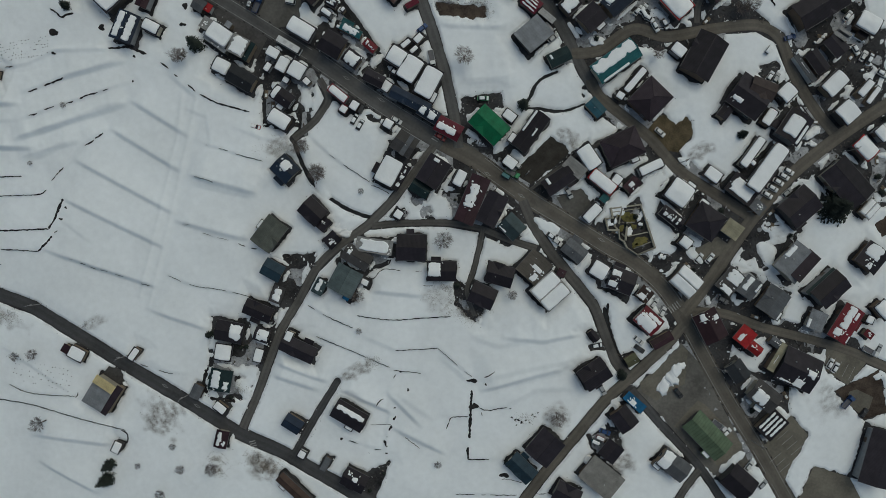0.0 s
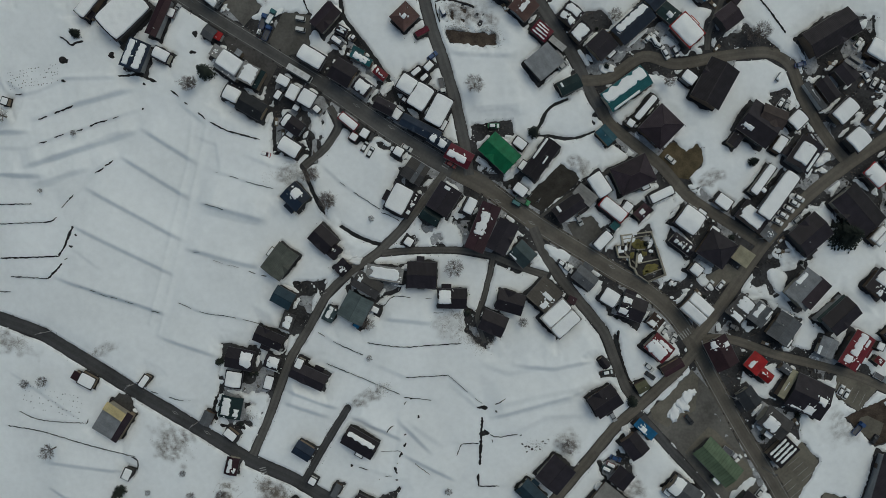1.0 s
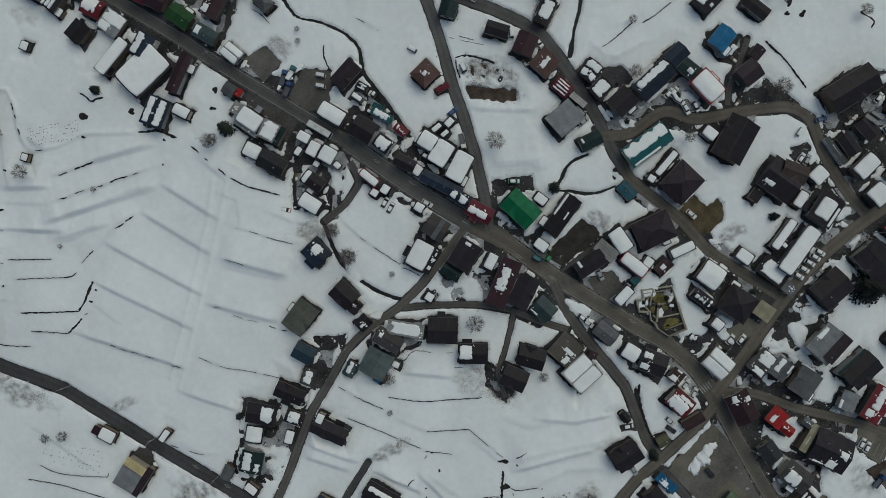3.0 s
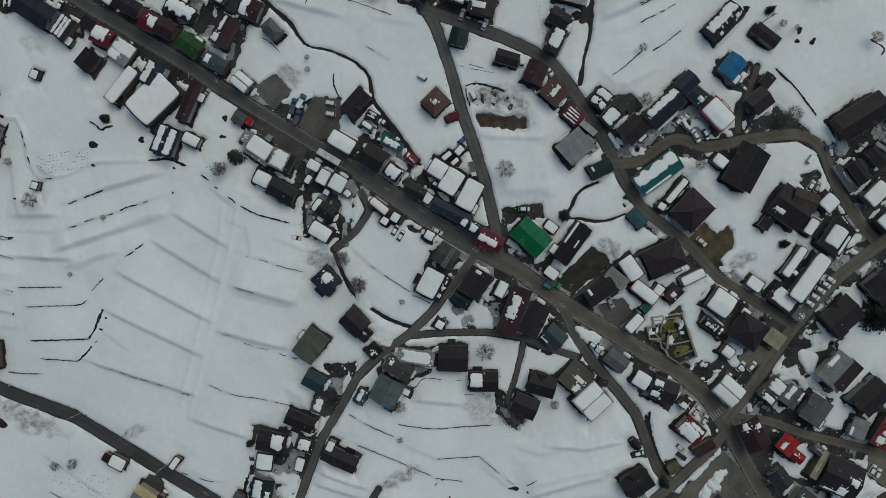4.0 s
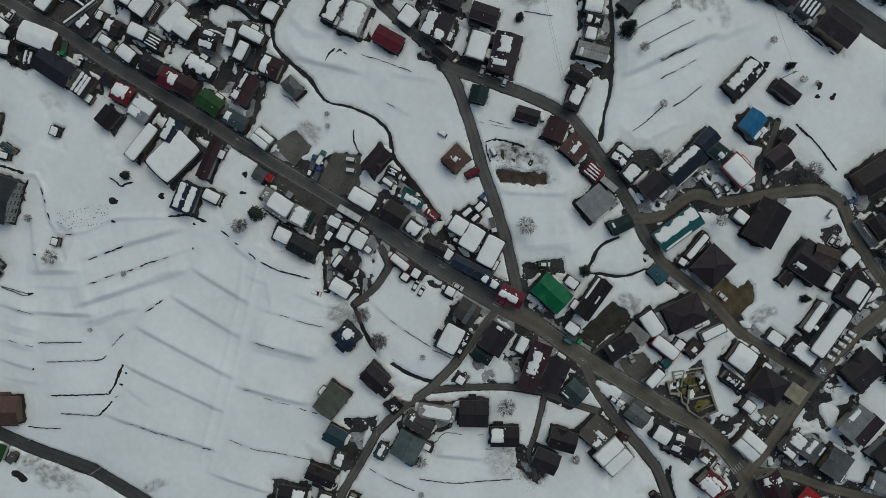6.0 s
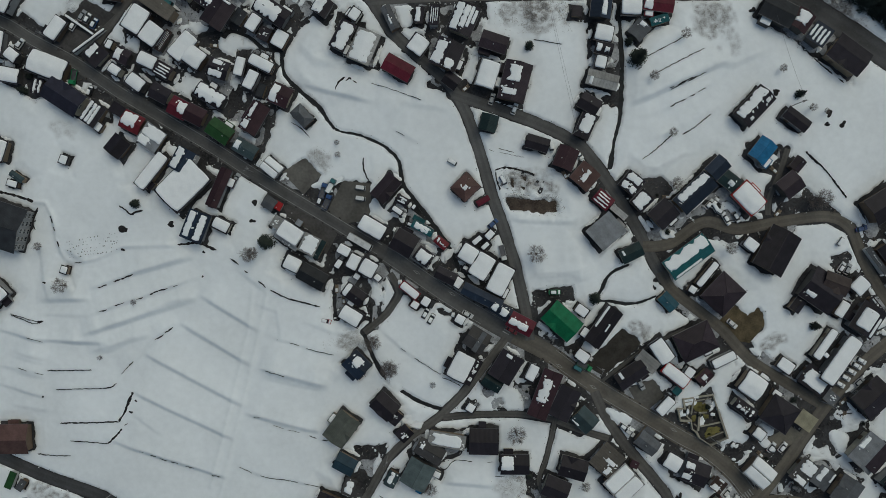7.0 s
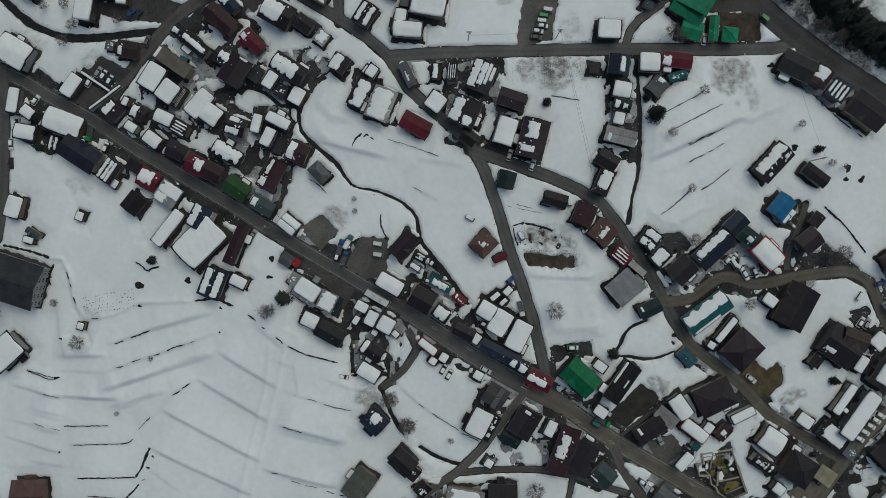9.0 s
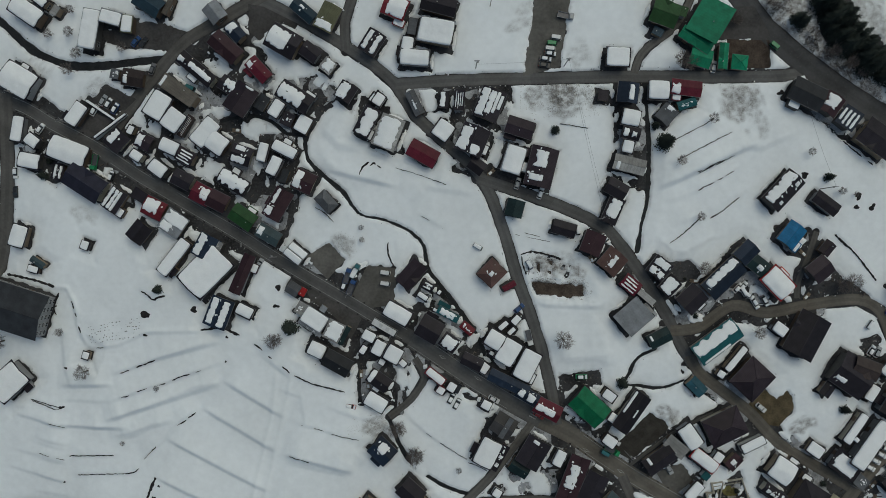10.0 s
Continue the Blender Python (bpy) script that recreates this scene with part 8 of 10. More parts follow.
def tree(x, y, spread, conifer=False, tall=1.0):
    """spread: the crown's width in metres; tall: stretch of the height."""
    variant = random.randint(0, 2)
    key = (conifer, variant)
    z = snow_z(x, y) - 0.1
    s = spread / (4.0 if conifer else 6.0)
    first = key not in TREE_DONE
    if first:
        TREE_DONE[key] = build_conifer(40 + variant, 8.0, 4.0) if conifer else build_bare_tree(60 + variant, 5.5, 6.0)
    m = pose(x, y, z, 0, 0, random.uniform(0, 360))
    src = TREE_DONE[key]
    if first:
        src.matrix_basis = m
        src.scale = (s, s, s * tall if not conifer else min(s, 1.6))
        return src
    ob = copy_thing(src, m)
    ob.scale = (s, s, s * tall if not conifer else min(s, 1.6))
    return ob


TIMBER = material("weathered_timber", (0.27, 0.25, 0.20), 0.85, 0, 0.3, 0.8, 5, 0.2, 0.3)
LITTER = material("yard_litter", (0.16, 0.15, 0.14), 0.8, 0, 0.2, 0.8, 4, 0.1, 0.0)
node = LITTER.node_tree.nodes.new("ShaderNodeNewGeometry")
ramp = LITTER.node_tree.nodes.new("ShaderNodeValToRGB")
ramp.color_ramp.elements[0].color, ramp.color_ramp.elements[1].color = (0.02, 0.02, 0.022, 1), (0.32, 0.32, 0.32, 1)
middle = ramp.color_ramp.elements.new(0.7)
middle.color = (0.11, 0.09, 0.075, 1)
LITTER.node_tree.links.new(node.outputs["Random Per Island"], ramp.inputs[0])
LITTER.node_tree.links.new(ramp.outputs[0], LITTER.node_tree.nodes["Principled BSDF"].inputs["Base Color"])


def thicket(x, y, rx, ry, turn, count, label="dry brown grass and twigs poking through the snow", name="dry_grass", mat=GRASS, high=0.8, blade=0.07):
    """Uncountable dry stalks over an oval patch."""
    bm = bmesh.new()
    c, s = math.cos(radians(turn)), math.sin(radians(turn))
    for _ in range(count):
        u, v = rx * max(-1.2, min(1.2, random.gauss(0, 0.5))), ry * max(-1.2, min(1.2, random.gauss(0, 0.5)))
        p = Vector((x + c * u - s * v, y + s * u + c * v, 0))
        if value_noise(p.x, p.y, 1.6, 11) < random.uniform(0.2, 0.7):
            continue
        p.z = snow_z(p.x, p.y) - 0.05
        d = Vector((random.gauss(0, 0.7), random.gauss(0, 0.7), random.uniform(0.4, 1.0))).normalized()
        q = p + d * random.uniform(0.4, 1.0) * high
        w = d.cross(Vector((random.random() - 0.5, random.random() - 0.5, 0.3))).normalized() * random.uniform(0.5, 1.2) * blade
        vs = [bm.verts.new(p - w), bm.verts.new(p + w), bm.verts.new(q)]
        bm.faces.new(vs)
    return tagged(part(name, bm, mat), label, "dry grass", kind="stuff")


def stubs(x, y, turn, nx, ny, dx, dy):
    """Rows of cut plant stubs in a field."""
    c, s = math.cos(radians(turn)), math.sin(radians(turn))
    me = None
    for i in range(nx):
        for j in range(ny):
            if random.random() < 0.3:
                continue
            u, v = i * dx + random.uniform(-0.4, 0.4), j * dy + random.uniform(-0.3, 0.3)
            px, py = x + c * u - s * v, y + s * u + c * v
            if me is None:
                bm = bmesh.new()
                bmesh.ops.create_icosphere(bm, subdivisions=2, radius=0.17)
                for v in bm.verts:
                    v.co *= 1 + 0.5 * noise.noise(v.co * 5)
                    v.co.z = v.co.z * 0.6 + 0.05
                me = bpy.data.meshes.new("plant_stub")
                bm.to_mesh(me)
                bm.free()
                me.materials.append(BANK)
            ob = new("plant_stub", me)
            ob.matrix_basis = pose(px, py, snow_z(px, py), 0, 0, random.uniform(0, 360)) @ Matrix.Scale(random.uniform(0.5, 1.3), 4)
            tagged(ob, "dark dry plant stub poking out of snow", "plant", "plant stubs in rows")


def blob(x, y, r, stretch=1.0, turn=0.0):
    """A dark hole in the snow where wet soil shows."""
    bm = bmesh.new()
    c, s = math.cos(radians(turn)), math.sin(radians(turn))
    n = 18
    k1, k2 = random.uniform(0, 6), random.uniform(0, 6)
    rad = [r * (1 + 0.28 * math.sin(2 * math.pi * i / n * 2 + k1) + 0.2 * math.sin(2 * math.pi * i / n * 3 + k2) + 0.06 * random.uniform(-1, 1)) for i in range(n)]
    z = snow_z(x, y)
    mid = bm.verts.new((x, y, z + 0.12))
    rings = []
    for f, lift in ((0.6, 0.1), (1.0, 0.06), (1.05, -0.4)):
        ring = []
        for i in range(n):
            a = 2 * math.pi * i / n
            u, v = rad[i] * f * math.cos(a) * stretch, rad[i] * f * math.sin(a)
            ring.append(bm.verts.new((x + c * u - s * v, y + s * u + c * v, z + lift + random.uniform(-0.02, 0.02))))
        rings.append(ring)
    for i in range(n):
        j = (i + 1) % n
        bm.faces.new((mid, rings[0][i], rings[0][j]))
        for a, b in zip(rings, rings[1:]):
            bm.faces.new((a[i], b[i], b[j], a[j]))
    return tagged(part("thawed_patch", bm, BANK), "dark wet soil patch thawed out of the snow", "soil patch", "thawed patches")


POLE = []


def utility_pole(x, y, turn):
    m = pose(x, y, float(base_z(x, y)), 0, 0, turn)
    if POLE:
        return copy_thing(POLE[0], m)
    thing = new("utility_pole")
    POLE.append(thing)
    tagged(thing, "grey concrete utility pole with crossarms beside the road", "utility pole", "utility poles")
    part("pole", rod(Vector((0, 0, -0.5)), Vector((0, 0, 10.5)), 0.17, 8, 0.1), WOOD, thing)
    for z, w in ((10.1, 0.95), (9.3, 0.8)):
        part("crossarm", box(bmesh.new(), -w, w, -0.06, 0.06, z, z + 0.12), METAL, thing)
        for u in (-0.85, 0.85):
            part("insulator", rod(Vector((u * w, 0, z + 0.12)), Vector((u * w, 0, z + 0.32)), 0.05, 6), FRAME, thing)
    part("transformer", rod(Vector((0.4, 0, 7.6)), Vector((0.4, 0, 8.5)), 0.26, 10), CONCRETE, thing)
    thing.matrix_basis = m
    return thing


def wire(a, b, high=10.2):
    cu = bpy.data.curves.new("power_line", "CURVE")
    cu.dimensions, cu.bevel_depth = "3D", 0.025
    sp = cu.splines.new("POLY")
    sp.points.add(10)
    for i in range(11):
        t = i / 10
        x, y = a[0] + (b[0] - a[0]) * t, a[1] + (b[1] - a[1]) * t
        z = (float(base_z(*a)) * (1 - t) + float(base_z(*b)) * t) + high - 4 * 0.9 * t * (1 - t)
        sp.points[i].co = (x, y, z, 1)
    cu.materials.append(METAL)
    return tagged(new("power_line", cu), "thin dark power line hanging between two poles", "cable", "power lines")


def stripe(points, width, lift=0.22):
    return tagged(ribbon("road_marking", points, width, lift, PAINT), "worn white line painted on the asphalt", "marking", kind="structure")


def diamond(x, y, turn, lift=0.22):
    """A worn diamond outline that warns of a crossing ahead."""
    bm = bmesh.new()
    rings = [[bm.verts.new((u * k, v * k2, 0)) for u, v in ((1.5, 0), (0, 0.5), (-1.5, 0), (0, -0.5))] for k, k2 in ((1.0, 1.0), (0.8, 0.62))]
    for i in range(4):
        j = (i + 1) % 4
        bm.faces.new((rings[0][i], rings[0][j], rings[1][j], rings[1][i]))
    ob = part("road_marking", bm, PAINT)
    ob.matrix_basis = pose(x, y, float(base_z(x, y)) + lift, 0, 0, turn)
    return tagged(ob, "worn white diamond painted on the asphalt", "marking", kind="structure")


def bars(x, y, turn, count, wide, length, gap, lift=0.22):
    """A row of painted bars, each an object."""
    c, s = math.cos(radians(turn)), math.sin(radians(turn))
    for i in range(count):
        u = i * gap
        px, py = x + c * u, y + s * u
        stripe([(px + s * length / 2, py - c * length / 2), (px - s * length / 2, py + c * length / 2)], wide, lift)


def heap(x, y, r):
    """A shovelled heap of snow."""
    bm = bmesh.new()
    bmesh.ops.create_icosphere(bm, subdivisions=3, radius=1.0)
    k = random.uniform(0, 99)
    for v in bm.verts:
        n = 1 + 0.6 * noise.noise(v.co * 1.3 + Vector((k, 0, 0))) + 0.3 * noise.noise(v.co * 3.5 + Vector((k, 0, 0)))
        v.co = Vector((v.co.x * r * 1.35 * n, v.co.y * r * 0.85 * n, v.co.z * r * 0.3 * n))
    for f in bm.faces:
        f.smooth = True
    ob = part("snow_mound", bm, ROOF_SNOW)
    ob.matrix_basis = pose(x, y, float(base_z(x, y)) + 0.1, 0, 0, random.uniform(0, 360))
    return tagged(ob, "shovelled mound of white snow on bare ground", "snow mound", "shovelled snow mounds")


CRATES, SHRUBS, PILES = [], [], []


def crate(x, y, turn, size):
    m = pose(x, y, float(base_z(x, y)), 0, 0, turn)
    if not CRATES:
        thing = new("storage_box")
        tagged(thing, "grey storage box capped with snow in a yard", "storage box", "yard clutter")
        part("body", box(bmesh.new(), -0.8, 0.8, -0.5, 0.5, -0.1, 0.8, 0.04), CONCRETE, thing)
        part("lid", box(bmesh.new(), -0.85, 0.85, -0.55, 0.55, 0.804, 0.88, 0.02), METAL, thing)
        snow_patch(thing, -0.8, 0.75, -0.5, 0.5, lambda u, v: 0.88, 0.25, 0.08, 3, ROOF_SNOW)
        thing.matrix_basis = m
        CRATES.append(thing)
        return thing
    ob = copy_thing(CRATES[0], m)
    ob.scale = (size, size, size)
    return ob


def shrub(x, y, size):
    m = pose(x, y, float(base_z(x, y)), 0, 0, random.uniform(0, 360))
    if not SHRUBS:
        thing = new("garden_shrub")
        tagged(thing, "dark evergreen garden shrub beside a house", "shrub", "garden shrubs")
        part("stem", rod(Vector((0, 0, -0.2)), Vector((0, 0, 0.8)), 0.08, 6), BARK, thing)
        bm = bmesh.new()
        rnd = random.Random(8)
        for _ in range(170):
            d = Vector((rnd.gauss(0, 1), rnd.gauss(0, 1), abs(rnd.gauss(0, 1)))).normalized()
            p = Vector((0, 0, 0.4)) + d * rnd.uniform(0.45, 1.0)
            a = d.orthogonal().normalized()
            b = d.cross(a)
            t = rnd.uniform(0, 6.28)
            u, v = (a * math.cos(t) + b * math.sin(t)) * 0.24, (b * math.cos(t) - a * math.sin(t)) * 0.13
            bm.faces.new([bm.verts.new(q) for q in (p - u, p + v, p + u + d * 0.1, p - v)])
        part("crown", bm, NEEDLE, thing, "dark green leaves")
        thing.matrix_basis = m
        SHRUBS.append(thing)
        return thing
    ob = copy_thing(SHRUBS[0], m)
    ob.scale = (size, size, size)
    return ob


def woodpile(x, y, turn):
    m = pose(x, y, float(base_z(x, y)), 0, 0, turn)
    if not PILES:
        thing = new("woodpile")
        tagged(thing, "stack of weathered timber partly under snow", "timber stack", "yard clutter")
        rnd = random.Random(12)
        for i in range(9):
            u = rnd.uniform(-0.2, 0.2)
            part("board", box(bmesh.new(), -1.5 + u, 1.5 + u, -0.6 + 0.14 * i, -0.5 + 0.14 * i, 0.0, 0.25 + 0.1 * (i % 3), 0.01), WALLS[5], thing)
        snow_patch(thing, -1.2, 0.3, -0.5, 0.5, lambda u, v: 0.45, 0.18, 0.15, 4, ROOF_SNOW)
        thing.matrix_basis = m
        PILES.append(thing)
        return thing
    return copy_thing(PILES[0], m)


def fill_yard(points, count, seed):
    """Small things that stand about in a lived-in yard."""
    rnd = random.Random(seed)
    xs, ys = [p[0] for p in points], [p[1] for p in points]
    for _ in range(count):
        x, y = rnd.uniform(min(xs), max(xs)), rnd.uniform(min(ys), max(ys))
        i, j = min(np.searchsorted(GX, x), len(GX) - 1), min(np.searchsorted(GY, y), len(GY) - 1)
        if CLEAR[i, j] > -0.4 or BUILT[i, j] or not free_spot(x, y, 1.0):
            continue
        k = rnd.random()
        if k < 0.16:
            crate(x, y, rnd.uniform(0, 180), rnd.uniform(0.5, 1.0))
        elif k < 0.66:
            shrub(x, y, rnd.uniform(0.6, 1.4))
        elif k < 0.93:
            woodpile(x, y, rnd.uniform(0, 180))
        else:
            heap(x, y, rnd.uniform(0.7, 1.3))


for i, (cover, kind, points) in enumerate(YARDS):
    if kind == "yard":
        area = abs(sum(a[0] * b[1] - b[0] * a[1] for a, b in zip(points, points[1:] + points[:1]))) / 2
        fill_yard(points, min(16, int(area / 22)), 300 + i)


def edge_lines(k, points, width):
    """Worn white lines along both sides of a street, broken where another street joins."""
    pts = spline(points, 2.0)
    for side in (-1, 1):
        line = []
        for i, p in enumerate(pts):
            d = (pts[min(i + 1, len(pts) - 1)] - pts[max(i - 1, 0)]).normalized()
            q = p + Vector((-d.y, d.x)) * side * (width / 2 - 0.8)
            near = any(segment_distance(q.x, q.y, a, b) < w2 / 2 - 0.2 for j, (w2, other, lane2, dark2) in enumerate(ROADS) if j != k for a, b in zip(other, other[1:]))
            if near or random.random() < 0.04:
                if len(line) > 2:
                    stripe(line, 0.13, 0.19)
                line = []
            else:
                line.append((q.x, q.y))
        if len(line) > 2:
            stripe(line, 0.13, 0.19)


for k, (width, points, lane, dark) in enumerate(ROADS[:4]):
    edge_lines(k, points, width)


bm = box(bmesh.new(), -0.34, 0.34, -0.2, 0.2, 0.0, 0.05, 0.01)
GRATE_MESH = bpy.data.meshes.new("grate")
bm.to_mesh(GRATE_MESH)
bm.free()
GRATE_MESH.materials.append(BANK)


def gutter(k, points, width):
    """Dark grates in the gutter along both sides of a street."""
    thing = new("gutter")
    thing.matrix_basis = pose(points[0][0], points[0][1], float(base_z(*points[0])))
    tagged(thing, "row of dark iron gutter grates along the street", "gutter", kind="structure")
    back = thing.matrix_basis.inverted()
    pts, rnd = spline(points, 3.4), random.Random(50 + k)
    for i, p in enumerate(pts):
        d = (pts[min(i + 1, len(pts) - 1)] - pts[max(i - 1, 0)]).normalized()
        for side in (-1, 1):
            q = p + Vector((-d.y, d.x)) * side * (width / 2 - 0.3)
            near = any(segment_distance(q.x, q.y, a, b) < w2 / 2 for j, (w2, other, lane2, dark2) in enumerate(ROADS) if j != k for a, b in zip(other, other[1:]))
            if near or rnd.random() < 0.25:
                continue
            shared("grate", GRATE_MESH, thing, back @ pose(q.x, q.y, float(base_z(q.x, q.y)) + 0.17, 0, 0, math.degrees(math.atan2(d.y, d.x)) + rnd.uniform(-8, 8)))


for k in (0, 1, 2, 3):
    gutter(k, ROADS[k][1], ROADS[k][0])


def snow_bank(x, y, turn, length, seed):
    """Snow that has slid off a roof and lies in a lumpy strip along the wall."""
    rnd = random.Random(seed)
    thing_z = float(base_z(x, y))
    bm, rows = bmesh.new(), []
    n = max(5, int(length / 0.45))
    for i in range(n + 1):
        t = i / n
        w = (0.25 + 0.6 * min(1, 4 * t, 4 * (1 - t))) * (1 + 0.45 * noise.noise(Vector((i * 0.5, seed, 0))) + 0.3 * noise.noise(Vector((i * 1.4, seed, 5))))
        o = 0.3 * noise.noise(Vector((i * 0.3, seed, 9)))
        top = 0.15 + 0.45 * w
        rows.append([bm.verts.new(((t - 0.5) * length + rnd.uniform(-0.08, 0.08), o + w * k, z * top - 0.1)) for k, z in ((-1, -0.5), (-0.7, 0.7), (0, 1.0), (0.65, 0.75), (1, -0.5))])
    for a, b in zip(rows, rows[1:]):
        for k in range(4):
            bm.faces.new((a[k], b[k], b[k + 1], a[k + 1]))
    ob = part("snow_bank", bm, ROOF_SNOW)
    ob.matrix_basis = pose(x, y, thing_z, 0, 0, turn)
    return tagged(ob, "lumpy strip of snow slid from a roof, lying along the wall", "snow bank", "snow banks by the houses")


for k, (x, y, w, d, rot, h, *_) in enumerate(HOUSES):
    rnd = random.Random(4000 + k)
    for side in (0, 90, 180, 270):
        if h < 3 or rnd.random() < 0.62:
            continue
        near, along = (d / 2, w) if side in (0, 180) else (w / 2, d)
        a = radians(rot + side)
        px, py = x - math.sin(a) * -(near + 0.7), y + math.cos(a) * -(near + 0.7)
        i, j = min(np.searchsorted(GX, px), len(GX) - 1), min(np.searchsorted(GY, py), len(GY) - 1)
        if BUILT[i, j] or CLEAR[i, j] > 0.5 or not free_spot(px, py, 0.5):
            continue
        snow_bank(px, py, rot + side, along * rnd.uniform(0.45, 0.95), k * 4 + side)


def scatter(name, label, category, mat, count, low, high, size, flat, seed, box_like):
    """Loose bits on the bare ground between houses, too many to count."""
    rnd = np.random.RandomState(seed)
    verts, faces, done = [], [], 0
    for _ in range(count * 30):
        if done >= count:
            break
        i, j = rnd.randint(12, len(GX) - 12), rnd.randint(12, len(GY) - 12)
        if not low < CLEAR[i, j] < high or BUILT[i, j]:
            continue
        x, y = GX[i] + rnd.uniform(-0.25, 0.25), GY[j] + rnd.uniform(-0.25, 0.25)
        z = float(base_z(x, y)) if CLEAR[i, j] < -0.05 else float(SNOW_Z[i, j]) - 0.05
        r, turn = size * rnd.uniform(0.4, 1.0) ** 2, rnd.uniform(0, 6.28)
        k = len(verts)
        if box_like:
            a, b, h = r * rnd.uniform(0.6, 2.2), r * rnd.uniform(0.2, 0.7), rnd.uniform(0.08, 0.5)
            foot = [(-a, -b), (a, -b), (a, b), (-a, b)]
        else:
            h = r * flat
            foot = [(r * rnd.uniform(0.6, 1.2) * math.cos(q), r * rnd.uniform(0.6, 1.2) * math.sin(q)) for q in np.arange(5) * 1.257]
        c, s = math.cos(turn), math.sin(turn)
        n = len(foot)
        for lift, shrink in ((-0.15, 1.0), (h, 1.0 if box_like else 0.6)):
            for u, v in foot:
                verts.append((x + (c * u - s * v) * shrink, y + (s * u + c * v) * shrink, z + lift))
        faces.append(tuple(range(k + n, k + 2 * n)))
        for q in range(n):
            p = (q + 1) % n
            faces.append((k + q, k + p, k + n + p, k + n + q))
        done += 1
    me = bpy.data.meshes.new(name)
    me.from_pydata(verts, [], faces)
    me.materials.append(mat)
    return tagged(new(name, me), label, category, kind="stuff")


scatter("snow_clods", "broken clods of old snow lying about on bare ground", "snow", ROOF_SNOW, 1100, -0.7, -0.1, 0.4, 0.5, 21, False)
scatter("yard_litter", "boards, pots and odd bits lying about the yards", "litter", LITTER, 2600, -6, -0.2, 0.36, 0.5, 22, True)
scatter("soil_crumbs", "dark crumbs of soil and bark on the snow's edge", "soil", BANK, 2500, 0.1, 1.1, 0.28, 0.3, 23, False)


MOSS = material("yellow_moss", (0.13, 0.115, 0.045), 0.95, 0, 0.5, 0.5, 3.0, 0.5, 0.1, 0.05)
DARK_SLAB = material("dark_slab", (0.035, 0.033, 0.032), 0.8, 0, 0.5, 0.4, 2.5, 0.3, 0.1, 0.1)


def ragged_patch(name, x, y, r, stretch, turn, z, mat, parent, high=0.08):
    """A low clump with an uneven outline."""
    bm, n, k = bmesh.new(), 20, random.uniform(0, 90)
    c, s = math.cos(radians(turn)), math.sin(radians(turn))
    mid, rings = bm.verts.new((x, y, z + high)), []
    for f, up in ((0.75, high), (1.0, 0.0)):
        ring = []
        for i in range(n):
            a = 2 * math.pi * i / n
            q = r * f * (1 + 0.55 * noise.noise(Vector((math.cos(a) * 1.6 + k, math.sin(a) * 1.6, 0))) + 0.3 * noise.noise(Vector((math.cos(a) * 5, math.sin(a) * 5 + k, 0))))
            u, v = q * math.cos(a) * stretch, q * math.sin(a)
            ring.append(bm.verts.new((x + c * u - s * v, y + s * u + c * v, z + up)))
        rings.append(ring)
    for i in range(n):
        j = (i + 1) % n
        bm.faces.new((mid, rings[0][i], rings[0][j]))
        bm.faces.new((rings[0][i], rings[1][i], rings[1][j], rings[0][j]))
    return part(name, bm, mat, parent)


